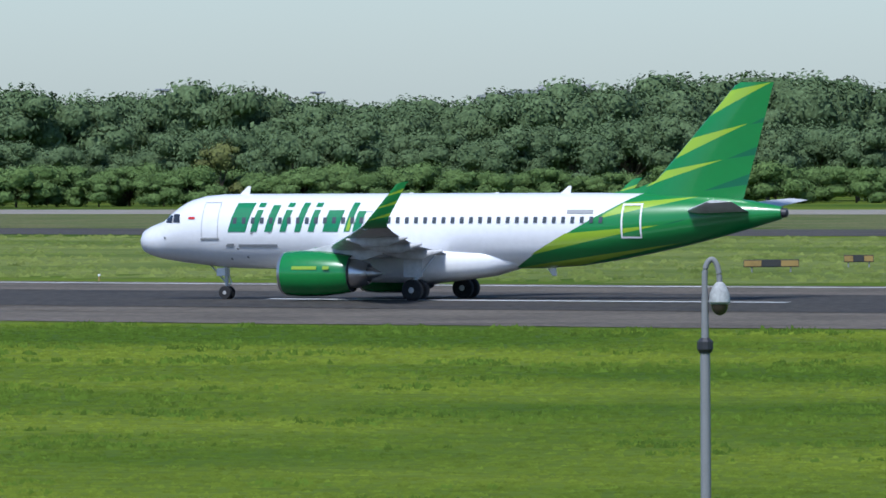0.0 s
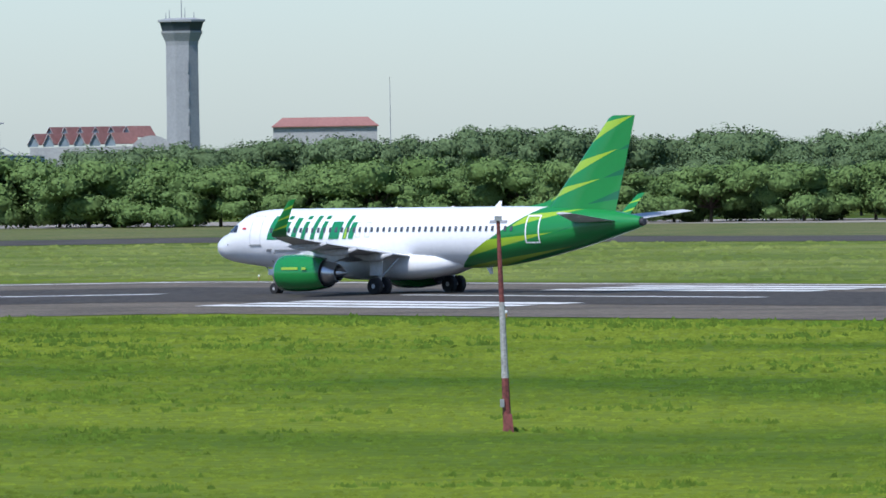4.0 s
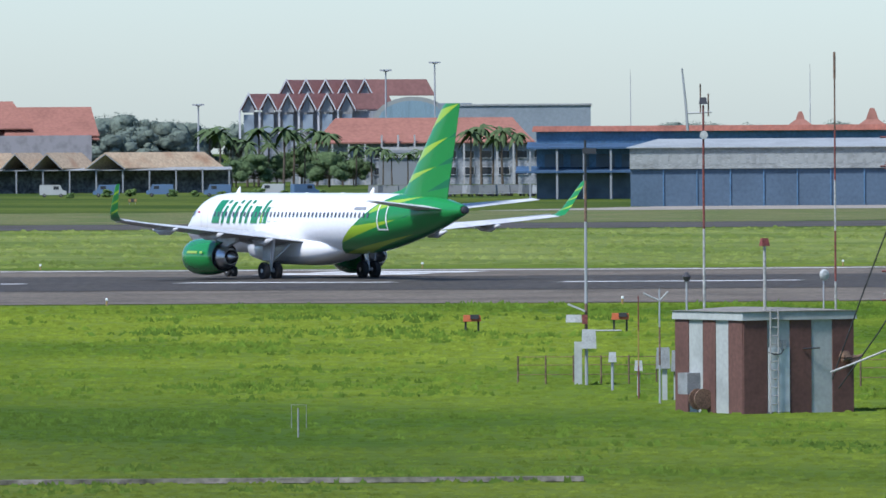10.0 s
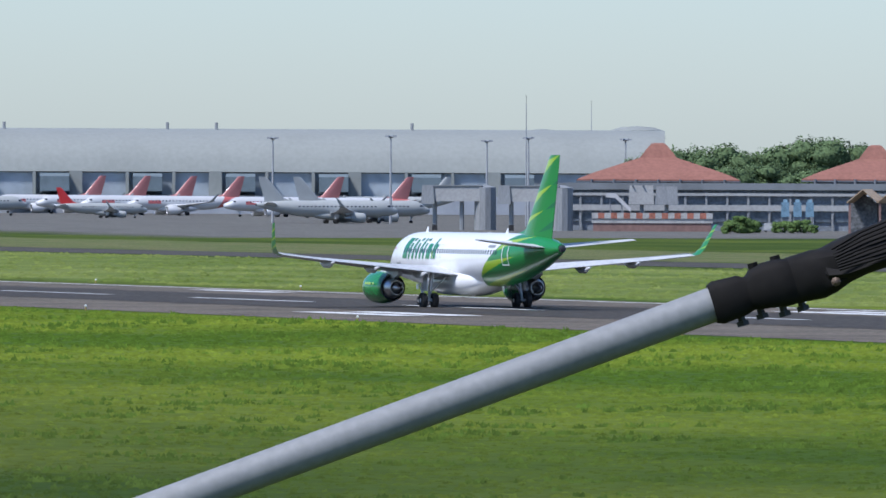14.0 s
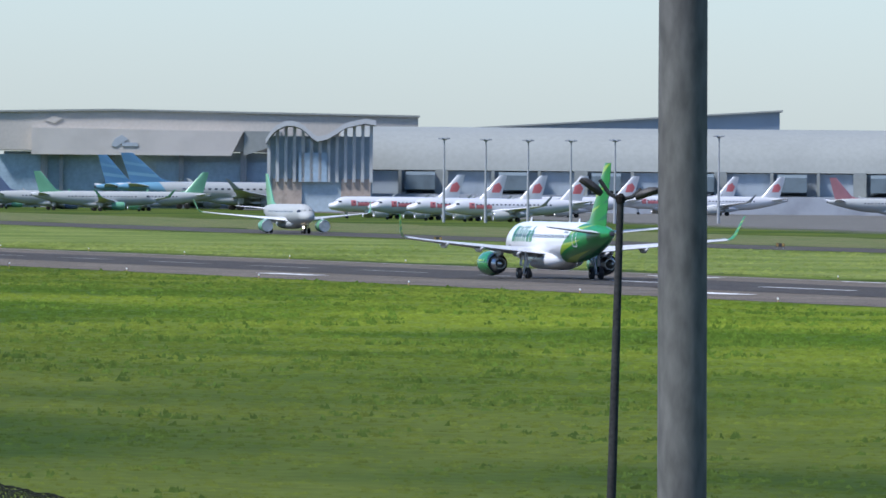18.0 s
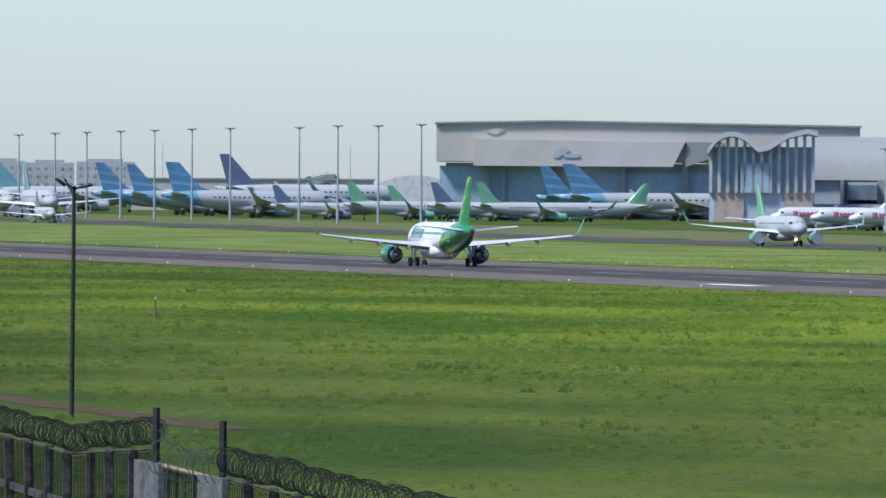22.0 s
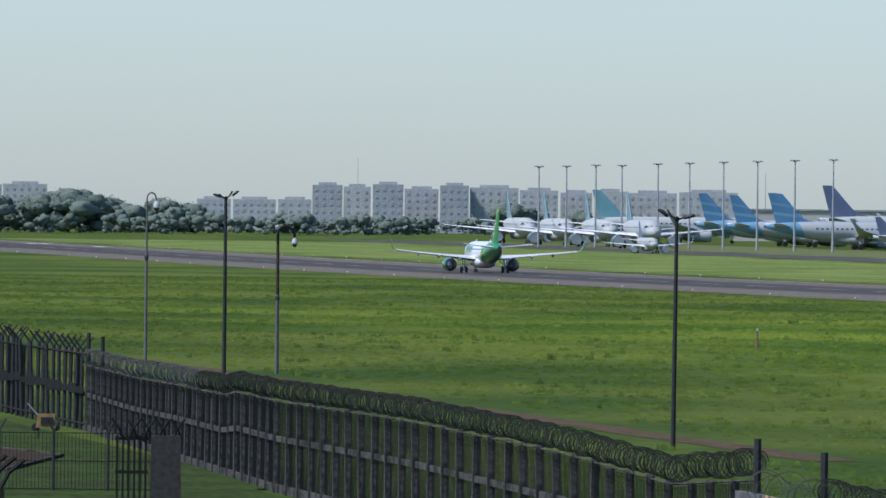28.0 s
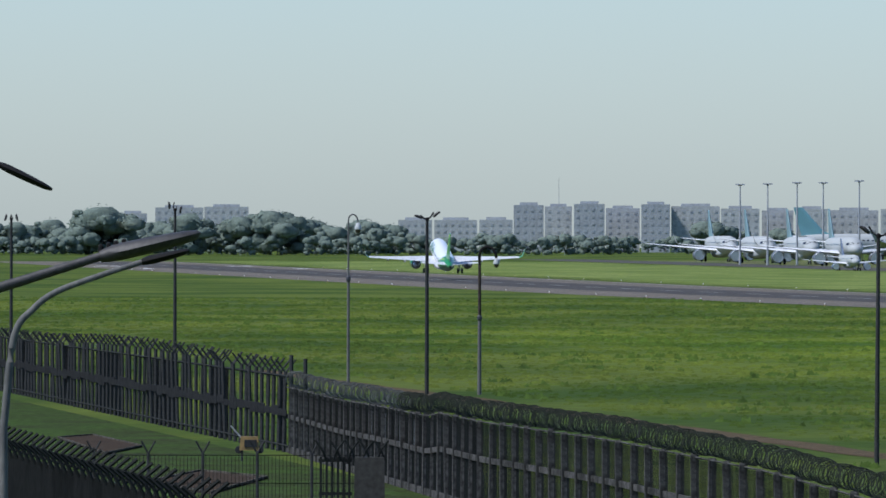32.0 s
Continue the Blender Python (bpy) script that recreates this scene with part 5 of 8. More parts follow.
# pavilion with folded red roofs and white edges
pv = thing("terminal_hall", facing(56.252, 2300), "hall with folded faded red roofs and a tall glazed gable", "hall")
part("wall", box(0, 12, 7.2, 44, 20, 14.4), PALE_WALL, pv)
part("gable_glass", gable_wall(-8, 11, 0, 14.4, 21.6), BLUE_DOOR, pv)
part("roof", gable(-8, 11, .4, 12, 14.6, 22.2, .5, -7), PINK_ROOF, pv)
part("roof_edge", gable(-8, 11, -.2, .2, 14.7, 22.5, .2), FRAME_WHITE, pv)
for k, (x0, x1, z0, z1) in enumerate(((-23, -15, 14.4, 18), (-15.5, -8, 14.6, 18.4), (10, 17, 14.4, 18.4), (14, 20, 14, 17.6), (18, 24, 13.4, 16.4))):
    part("roof", gable(x0 + (x1 - x0) * .4, x1, .8, 12, z0, z1, .3, -(x1 - x0) * .8), PINK_ROOF, pv)
    part("roof_edge", gable(x0 + (x1 - x0) * .4, x1, .3, .7, z0 + .1, z1 + .25, .2), FRAME_WHITE, pv)
    part("roof_front", gable_wall(x0 + (x1 - x0) * .4, x1, .75, z0 + .1, z1 - .1, .2, 13.5), SEA_GLASS, pv)

# old terminal with zigzag roofs, vault and long red roof
zg = thing("terminal_hall", facing(61.735, 2400), "terminal hall with a double row of zigzag red roofs", "hall")
part("wall", box(0, 12, 8.6, 40, 20, 17.2), CLADDING, zg)
for n_, x_, z_, y_, last in ((6, -23.2, 17.6, -.5, 10.5), (5, -13.5, 21.2, 8, 16)):
    for k in range(n_):
        x0, x1 = x_ + 5.05 * k, x_ + 5.05 * k + 3.9
        part("roof", gable(x0, x1, y_, y_ + 7, z_, z_ + 4.0, .2, 5.0 if k < n_ - 1 else last), PINK_ROOF, zg)
        part("roof_edge", join(gable(x0, x1, y_ - .8, y_ - .3, z_ + .1, z_ + 4.4, .3), gable(x0, x1, y_ - .8, y_ - .3, z_ - .15, z_ + 4.15, .3), gable(x0, x1, y_ - .8, y_ - .3, z_ - .4, z_ + 3.9, .3)), FRAME_WHITE, zg)
        part("roof_front", gable_wall(x0 + .4, x1 - .4, y_ + .1, z_, z_ + 3.4, .2, z_ - .6), CLADDING, zg)
        if y_ < 0:
            part("window", box(x0 + 2, -.1, 14.2, 2.6, .3, 4.6), SEA_GLASS, zg)
            part("column", box(x0 - .3, -.6, 14, .5, .5, 7.4), FRAME_WHITE, zg)
part("clerestory", box(-1, 12, 19, 27, 3, 4), PALE_WALL, zg)
vt = thing("vaulted_hall", facing(61.237, 2350), "grey hall with a glazed barrel vault", "hall")
part("vault", loft([[(10 * math.cos(math.pi * i / 14), y, 14.5 + 6.2 * math.sin(math.pi * i / 14)) for i in range(15)] for y in (0, 25)]), SHELL, vt, "", True)
part("vault_glass", loft([[(8.6 * math.cos(math.pi * i / 14), y, 14.5 + 5.2 * math.sin(math.pi * i / 14)) for i in range(15)] for y in (-.2, .1)]), BLUE_CLAD, vt)
part("wall", box(0, 12, 7.3, 20, 24, 14.6), PALE_WALL, vt)
lt = thing("terminal_building", facing(61.168, 2100), "long dark terminal building with a red roof and pale columns", "building")
part("wall", box(0, 12, 5, 60, 22, 10), mat("shaded_wall", (0.30, 0.32, 0.34), 0.8, vary=0.15, size=3.0, fine=0.5), lt)
part("roof", hip(-24, 24, 0, 22, 9.6, 15.1, .8, 1.0, .1), RED_ROOF, lt)
part("gate_sign", box(-5, -2.0, 7.3, 10, .5, 2.4), PALE_WALL, lt, "pale sign board with grey bars")
part("sign_bar", box(-5, -2.35, 7.5, 8, .1, .6), GREY_PAINT, lt)
part("gate_front", box(-5, -1.6, 3, 10.4, .4, 6), SHADE, lt)
for k in range(16):
    part("column", box(-28 + 3.7 * k, -1.2, 5.6 if 4 < k < 9 else 4.6, .4, .4, 11.2 if 4 < k < 9 else 9.2), PALE_WALL, lt)
windows(lt, -28, 28, 1.2, 8.6, 14, 2, 2.4, 1.6, .9)
bk = thing("office_building", facing(60.587, 2200), "plain grey box of a building with a flat roof", "office")
OFFICE_BLUE = mat("blue_grey_panel", (0.215, 0.25, 0.275), 0.8, vary=0.06, size=8.0, fine=0.8)
part("wall", box(0, 10, 9.0, 34, 20, 18), OFFICE_BLUE, bk)
part("parapet", box(0, 10, 18.1, 34.6, 20.6, .4), GREY_ROOF, bk)
part("roof_step", box(-15, 10, 17.9, 8, 14, 1.4), OFFICE_BLUE, bk)

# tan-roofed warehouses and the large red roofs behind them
# Shade inside the open bays is also put into this wall colour.
SHADED_BAY = mat("shaded_bay", (0.17, 0.18, 0.19), 0.9, vary=0.25, size=2.0, fine=0.6)
wh = thing("warehouse", facing(63.406, 1862), "long dark warehouse with five rusty tan gabled roofs", "warehouse")
for x0, x1, skew in ((-35.5, -29.1, 9), (-21.8, -13.5, 8), (-11.5, -6, 5), (-5.3, .5, 7), (5.4, 13, 20)):
    part("inner_wall", gable_wall(x0, x1, 7.4, 4.8, 7.2), SHADED_BAY, wh)
    part("roof", gable(x0, x1, 0, 8 + skew * .4, 4.8, 7.9, .3, skew), TAN_ROOF, wh)
    part("roof_edge", gable(x0, x1, -.5, -.3, 4.6, 7.7, .2), CLADDING, wh)
part("back_wall", box(-.5, 8, 2.4, 70, .6, 4.8), SHADED_BAY, wh)
part("awning", loft([[(-35.5, y, z), (34.5, y, z), (34.5, y, z + .15), (-35.5, y, z + .15)] for y, z in ((.2, 4.5), (8, 5.0))]), GREY_ROOF, wh)
for k in range(14):
    part("post", box(-35 + 5.3 * k, .4, 2.4, .3, .3, 4.8), GREY_PAINT, wh)
rf = thing("terminal_hall", facing(64.636, 2500), "wide terminal hall under large stepped red tiled roofs", "hall")
part("wall", box(0, 20, 5.7, 125, 38, 11.4), mat("shaded_wall_far", (0.26, 0.25, 0.25), 0.8), rf)
for x0, x1, z0, z1 in ((-64, -10, 10.6, 18.4), (-20, 46, 13.4, 20.7), (-15, 64, 10.4, 16.1), (40, 64, 11.4, 19.1)):
    part("roof", hip(x0, x1, 2 + z0 * .6, 34, z0, z1, .85, .8, .1), RED_ROOF, rf)
TINTED = mat("tinted_glass", (0.145, 0.175, 0.205), 0.4, vary=0.2, size=5.0, fine=0.8, spec=0.6)
tt_ = thing("terminal_building", facing(67.55, 2090), "low airport terminal with dark glass and a pale roof band", "building")
part("wall", box(0, 16, 4.6, 112, 26, 9.2), mat("terminal_wall", (0.235, 0.26, 0.29), 0.8, vary=0.15, size=4.0, fine=0.5), tt_)
part("roof_band", box(0, 15.5, 10, 114, 28, 1.5), SHADE, tt_)
part("pale_band", box(0, 1.9, 8.2, 112, .4, .6), PALE_WALL, tt_)
part("pale_band", box(0, 1.9, 5.2, 112, .4, 1.3), PALE_WALL, tt_)
for k in range(24):
    part("window_bay", box(-54 + 4.7 * k, 2.8, 4.2, 3.9, .4, 4.2), TINTED, tt_)
    part("column", box(-56.4 + 4.7 * k, 2.2, 4.4, .5, .5, 8.8), CLADDING, tt_)
tn = thing("warehouse", facing(67.05, 2010), "row of small tan-roofed sheds", "warehouse")
for x0, x1, skew in ((-9.6, -3.5, 2), (-3.1, 3.1, 20)):
    part("inner_wall", gable_wall(x0, x1, 6.5, 6.6, 8.8), SHADED_BAY, tn)
    part("roof", gable(x0, x1, 0, 8 + skew * .4, 6.6, 9.4, .4, skew), TAN_ROOF, tn)
    part("wall", box((x0 + x1 + skew) / 2, 9.5, 3.3, x1 - x0 + skew, .4, 6.6), PALE_WALL, tn)
    part("post", box(x0 + .3, .2, 3.3, .5, .5, 6.6), BRICK, tn)
    part("dark_bay", box((x0 + x1) / 2, 6.9, 2.2, (x1 - x0) * .8, .3, 4.2), SHADED_BAY, tn)
FADED_RED = mat("faded_orange_red", (0.40, 0.15, 0.10), 0.8, vary=0.15, size=1.5, fine=0.3)
FADED_WHITE = mat("faded_white_block", (0.43, 0.42, 0.40), 0.8, vary=0.1, size=1.5, fine=0.3)
sp = thing("blast_wall", facing(68.525, 2055), "low wall painted with faded red and white blocks", "wall")
part("base", box(0, 1, .95, 26, 2, 1.9), BRICK, sp)
part("white_course", box(0, .8, 2.4, 26.6, 2, 1.0), FADED_WHITE, sp)
for k in range(19):
    part("panel", box(-12.6 + 1.4 * k, .6, 3.53, 1.4, 2, 1.25), FADED_RED if k % 2 else FADED_WHITE, sp)
for b_, r in ((69.25, 2062), (69.72, 2075)):
    jb = thing("jet_bridge", facing(b_, r), "pale boxy passenger bridge on steel legs", "bridge", "passenger bridges")
    part("tunnel", box(0, 0, 8.2, 11, 4, 3.4, .15), PALE_WALL, jb)
    part("roof_rib", box(0, 0, 10.0, 11.2, 4.2, .25), CLADDING, jb)
    part("head", box(-6.6, 0, 8.0, 3, 5, 4.2, .3), CLADDING, jb)
    part("rotunda", lathe([(2.4, 0), (2.4, 9.6), (.3, 10.2)], "z", 12, (6.2, 0, 0)), CLADDING, jb)
    for x in (-5, 1):
        part("leg", tube([(x, 0, 0), (x, 0, 6.5)], .5, 6), GREY_PAINT, jb)
    part("axle", box(-5, 0, .7, 1.2, 3.4, 1.3, .1), TYRE, jb)
jb = thing("jet_bridge", facing(68.52, 2066), "grey ribbed passenger bridge head at the terminal", "bridge", "passenger bridges")
part("tunnel", box(-2.6, 0, 8.1, 5.6, 3.6, 4.2, .2), PALE_WALL, jb)
part("head", box(3.0, -.3, 8.0, 5.2, 4.4, 4.0, .3), CLADDING, jb)
for k in range(5):
    part("roof_rib", box(-4.6 + 2.3 * k, -.2, 10.25, .25, 4.2, .3), GREY_PAINT, jb)
for x in (-2.5, 3):
    part("leg", tube([(x, 0, 0), (x, 0, 6.2)], .45, 6), GREY_PAINT, jb)
sr = thing("stair_truck", facing(68.735, 2058), "white passenger stair truck with a raised covered flight", "truck")
part("flight", loft([[(-2.7, y, 7.6), (-2.7, y, 8.5), (-.6, y, 8.5), (2.8, y, 5.2), (2.8, y, 4.3), (-.6, y, 7.4)] for y in (-.9, .9)]), FRAME_WHITE, sr)
part("chassis", box(.6, 0, 1.0, 6.4, 2.2, .7, .08), GREY_PAINT, sr)
part("cab", box(3.2, 0, 2.1, 1.8, 2.1, 1.6, .2), FRAME_WHITE, sr)
for x in (-1.4, 1.2):
    part("lift_strut", tube([(x, 0, 1.2), (x - .4, 0, 7.2 if x < 0 else 5.9)], .16, 6), GREY_PAINT, sr)
for x in (-1.8, 2.8):
    for y in (-1.0, 1.0):
        part("tyre", wheel(.5, .3, (x, y, .5), 10)[0], TYRE, sr)
for k in range(3):
    pb = thing("equipment_locker", facing(67.71 - .075 * k, 2058, 0), "tall faded light blue locker on a low frame", "locker", "blue lockers")
    part("case", box(0, 0, 5.0, 1.9, 1.2, 3.2, .1), mat("faded_light_blue", (0.17, 0.29, 0.38), 0.7, vary=0.15, size=1.0, fine=0.2), pb)
    part("top", box(0, 0, 6.9, 1.1, .9, .7, .15), mat("faded_light_blue", (0.17, 0.29, 0.38), 0.7), pb)
    for x in (-.8, .8):
        part("leg", box(x, 0, 1.7, .25, .8, 3.4), GREY_PAINT, pb)

# new terminal: one long curved shell
# Pale glass: the distance haze is put into its colour.
TERMINAL_GLASS = mat("hazed_terminal_glass", (0.36, 0.41, 0.45), 0.5, vary=0.1, size=6.0, spec=0.6)
T3 = thing("terminal", pose(0, 0, 0), "very long grey terminal with a curved shell roof over dark glass", "terminal")


def swept(profile, b0, b1, r0, n=40):
    """A profile of (distance back, height) swept along an arc about the lookout."""
    rows_ = []
    for i in range(n + 1):
        b_ = b0 + (b1 - b0) * i / n
        rows_.append([tuple(spot(b_, r0 + d, z)) for d, z in profile])
    return loft(rows_)


part("shell", swept([(0, 13.0), (1.5, 17), (5, 21), (12, 24.4), (25, 26.2), (45, 26.6), (70, 24), (70, 20), (40, 18), (3, 12.6)], 68.45, 76.1, 2900), SHELL, T3, "", True)
part("glass_wall", swept([(1.5, 0.2), (1.5, 12.7), (9, 12.7), (9, 0.2)], 68.5, 76.1, 2900), TERMINAL_GLASS, T3)
part("lower_deck", swept([(0, 0), (0, 5.6), (8, 5.6), (8, 0)], 68.5, 76.1, 2890), mat("deck_grey", (0.33, 0.35, 0.38), 0.8, vary=0.1, size=8.0), T3)
for k in range(27):
    b_ = 68.6 + .285 * k
    part("pier", swept([(-.8, 4), (-.8, 13.2), (3, 13.2), (3, 4)], b_, b_ + .02 + .06 * (k % 3 == 0), 2898, 1), SHELL, T3)
    if k % 2 == 0:
        part("canopy_frame", swept([(-6, 7), (-6, 11.5), (4, 12.5), (4, 6)], b_ + .08, b_ + .26, 2896, 2), mat("teal_dock_glass", (0.15, 0.19, 0.21), 0.6, vary=0.1, size=4.0, spec=0.3), T3)
for b_, w, h in ((68.62, 18, 29), (69.2, 13, 28)):
    dm = spot(b_, 2945)
    part("roof_dome", [lathe([(w / 2, 25), (w * .46, h - 1.4), (w * .3, h - .4), (.1, h)], "z", 20, (dm.x, dm.y, dm.z - 1))][0], SHELL, T3, "", True)
for b_ in (70.0, 71.2, 71.5, 72.5):
    p_ = spot(b_, 2930)
    part("roof_mast", tube([(p_.x, p_.y, p_.z + 25), (p_.x, p_.y, p_.z + 28.5)], .5, 6), GREY_PAINT, T3)
wd = thing("terminal_hall", facing(74.3, 2960), "grey hall with a low wedge roof that rises to one end", "hall")
part("wall", loft([[(-58, 0, 20), (-58, 30, 20), (-58, 30, 25.6), (-58, 0, 25.6)], [(46, 0, 20), (46, 30, 20), (46, 30, 32.4), (46, 0, 32.4)]]), mat("wedge_blue_grey", (0.20, 0.25, 0.31), 0.6, vary=0.06, size=12.0), wd)
part("roof", loft([[(-60, -2, 25.6), (-60, 32, 25.6), (-60, 32, 26.1), (-60, -2, 26.1)], [(47, -2, 32.4), (47, 32, 32.4), (47, 32, 32.9), (47, -2, 32.9)]]), SHELL, wd)
part("base", box(-6, 15, 10, 102, 28, 20), HALL_GREY, wd)

# hangar with a wave roof
# Haze over the far hangars is put into these two pale blues.
HAZY_GLASS = mat("hazed_blue_glass", (0.40, 0.475, 0.515), 0.6, vary=0.06, size=10.0, fine=1.5, spec=0.5)
HAZED_BLUE = mat("hazed_blue_sheet", (0.33, 0.43, 0.51), 0.7, vary=0.06, size=8.0, fine=1.2)
wv = thing("hangar", facing(76.226, 2850), "hangar with a double wave roof and tall white fins", "hangar")
WAVE = ([-16.6, -14, -10.7, -8, -5.4, -1.1, 2.3, 8, 13.7, 17], [20.5, 24.2, 26.0, 26.0, 25, 21.2, 22, 25.6, 26.9, 26.3])
prof = [(-16.6 + 33.6 * i / 32, float(np.interp(-16.6 + 33.6 * i / 32, *WAVE))) for i in range(33)]
part("roof", loft([[(x, y, z + dz) for (x, z), y, dz in [(p, -4, 0) for p in prof] + [(p, -4, 1.1) for p in prof[::-1]]], [(x, y, z + dz) for (x, z), y, dz in [(p, 40, 0) for p in prof] + [(p, 40, 1.1) for p in prof[::-1]]]]), SHELL, wv)
part("roof_edge", loft([[(x, y, z + dz) for (x, z), dz in [(p, .05) for p in prof] + [(p, 1.6) for p in prof[::-1]]] for y in (-5.0, -4.1)]), mat("white_roof_edge", (0.44, 0.445, 0.44), 0.7, vary=0.05, size=6.0), wv, "white wave edge of the roof")
part("glass", box(0, 1.2, 11.5, 32, 1, 23), HAZY_GLASS, wv)
for k in range(13):
    x = -15.6 + 2.6 * k
    z = float(np.interp(x, *WAVE))
    part("fin", box(x, -.1, (z + 9) / 2, 1.0, 1.8, z - 9), mat("white_fin", (0.42, 0.425, 0.42), 0.7, vary=0.06, size=5.0), wv)
part("blue_panel", box(-2, -.5, 13.5, 9, 1, 9), HAZED_BLUE, wv)
part("door", box(-10, 1, 5, 9, 2, 10), mat("hangar_door_pale", (0.42, 0.34, 0.28), 0.8), wv)
part("door", box(11, 1, 5, 9, 2, 10), mat("hangar_door_pale", (0.42, 0.34, 0.28), 0.8), wv)

# great grey hangar
# Emblem paled towards the wall, with haze put into its blue.
EMBLEM = mat("hazed_emblem_blue", (0.34, 0.375, 0.40), 0.7, vary=0.05, size=5.0)
gh = thing("hangar", facing(76.924, 3000), "great grey aircraft hangar with a deep overhanging front", "hangar")
part("upper_fascia", loft([[(-68, y, 18.4), (-30, y, 18.4), (68, y, 18.4), (68, y, 29.9), (-30, y, 31.2), (-68, y, 30.4)] for y in (0, 60)]), HALL_GREY, gh)
part("roof", loft([[(-68.5, y, 30.4), (-30, y, 31.2), (68.5, y, 29.9), (68.5, y, 30.5), (-30, y, 31.8), (-68.5, y, 31.0)] for y in (-1, 61)]), SHELL, gh)
part("lower_fascia", loft([[(-56, y, 17), (8, y, 17), (12, y, 25), (-56, y, 25.6)] for y in (-3, 0)]), mat("fascia_pale", (0.49, 0.455, 0.405), 0.7, vary=0.05, size=10.0), gh)
part("side_fascia", loft([[(12, y, 17), (24, y, 21), (24, y, 25), (12, y, 25)] for y in (-2, 0)]), SHELL, gh)
part("emblem", loft([[(-30.5, y, 20), (-29, y, 19.5), (-25, y, 22), (-27, y, 23.5), (-29.5, y, 22)] for y in (-3.3, -3.05)]), EMBLEM, gh, "plain blue emblem shape")
part("emblem_bar", box(-24.5, -3.2, 20.4, 5, .3, 1.2), EMBLEM, gh)
part("emblem", loft([[(-52, y, 28), (-49, y, 27), (-46, y, 28.6), (-49, y, 29.5)] for y in (-.4, -.1)]), HALL_GREY, gh)
part("back_wall", box(0, 7, 9, 130, 2, 18), HAZY_GLASS, gh)
part("blue_wall", box(-50, 5, 9, 34, 2, 16), HAZED_BLUE, gh)
for x, w in ((-52, 2.2), (-46.5, 1.2), (-30, 1.6), (-8, 1.6), (12, 2), (26, 5), (45, 26)):
    part("pier", box(x, 3, 9.2, w, 3, 18.4), CLADDING if w < 10 else HALL_GREY, gh)
part("blue_gate", box(4, 5, 8, 40, 1, 14), HAZED_BLUE, gh)
nb = thing("hangar", facing(78.35, 3350), "low pale rounded hangar far behind the apron", "hangar")
part("shell", loft([[(18 * math.cos(math.pi * i / 14), y, 4 + 10 * math.sin(math.pi * i / 14)) for i in range(15)] for y in (0, 30)]), mat("pale_shell", (0.6, 0.58, 0.55), 0.5), nb, "", True)
lb = thing("long_building", facing(79.35, 3650), "long low blue-grey building beyond the apron", "building")
part("wall", box(0, 10, 6, 95, 18, 12), HALL_GREY, lb)
part("roof", box(0, 10, 12.3, 96, 19, .7), GREY_ROOF, lb)

# apartment blocks on the horizon
# Haze is put into wall and window colours: pale, with little contrast.
APT = mat("apartment_wall", (0.43, 0.435, 0.42), 0.85, vary=0.08, size=6.0, fine=1.0)
APT2 = mat("apartment_wall_grey", (0.35, 0.365, 0.37), 0.85, vary=0.08, size=6.0, fine=1.0)


APT_GLASS = mat("hazed_window_glass", (0.345, 0.36, 0.365), 0.6, spec=0.2)


APT_PANE = mesh_of("window", box(0, 0, 0, 1.1, .2, 1.2), APT_GLASS)


def apartment(bearing, r, w, h, material):
    ob = thing("apartment_building", facing(bearing, r), "far pale apartment block with rows of small windows", "apartment", "apartment blocks on the horizon")
    part("wall", box(0, 7, h / 2, w, 14, h), material, ob)
    part("roof", box(0, 7, h + .5, w * .6, 8, 1.4), APT2, ob)
    nx, nz = max(2, int(w / 3.2)), max(3, int(h / 3.3))
    for k in range(nx):
        for j in range(nz):
            part("window", APT_PANE, None, ob).location = (-w / 2 + (k + .5) * w / nx, -.05, 1.2 + (j + .5) * (h - 2) / nz)
    return ob
for args in ((82.585, 4200, 13.5, 21.2), (82.403, 4200, 12.2, 20.6), (82.213, 4180, 13.7, 21.7), (82.008, 4220, 15.3, 19.9), (81.806, 4190, 12.9, 21.6), (81.562, 4200, 21.8, 20.8), (81.288, 4200, 17.3, 19.8),
             (81.059, 4220, 14.3, 19.0), (80.851, 4200, 14.2, 19.7), (80.591, 4220, 22.0, 19.2), (80.248, 4200, 26.4, 19.7), (83.281, 4400, 16.0, 14.5), (83.032, 4400, 20.2, 14.5), (82.785, 4400, 15.7, 14.7),
             (84.727, 4550, 23.4, 20.4), (84.438, 4550, 21.5, 20.8), (85.012, 4550, 13.8, 17.5)):
    apartment(*args, APT2 if args[2] in (13.7, 12.9, 13.5) else APT)

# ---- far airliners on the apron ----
# Haze is put into the far aircraft paints: whites dimmed, reds and green paled.
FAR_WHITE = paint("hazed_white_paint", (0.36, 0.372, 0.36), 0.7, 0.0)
FAR_GREEN = paint("green_tail_paint", (0.15, 0.36, 0.21), 0.35, 0.3)


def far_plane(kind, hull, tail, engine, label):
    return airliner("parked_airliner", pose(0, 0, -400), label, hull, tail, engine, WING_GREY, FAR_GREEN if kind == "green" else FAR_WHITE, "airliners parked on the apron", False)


BLUE_TAIL = wedges("blue_tail_pale_bands", (0.085, 0.20, 0.33), 0, [((0.15, 0.30, 0.40), [(-13, 6.6), (-20, 7.4), (-20, 8.1), (-13, 7.2)]), ((0.13, 0.27, 0.38), [(-14, 8.6), (-20, 9.6), (-20, 10.2), (-14, 9.1)])])
BLUE_HULL = wedges("white_hull_blue_rear", (0.36, 0.372, 0.36), 0, [((0.13, 0.27, 0.37), [(-10.5, 1.0), (-13.5, 6.8), (-21, 6.8), (-21, 1.0)])])
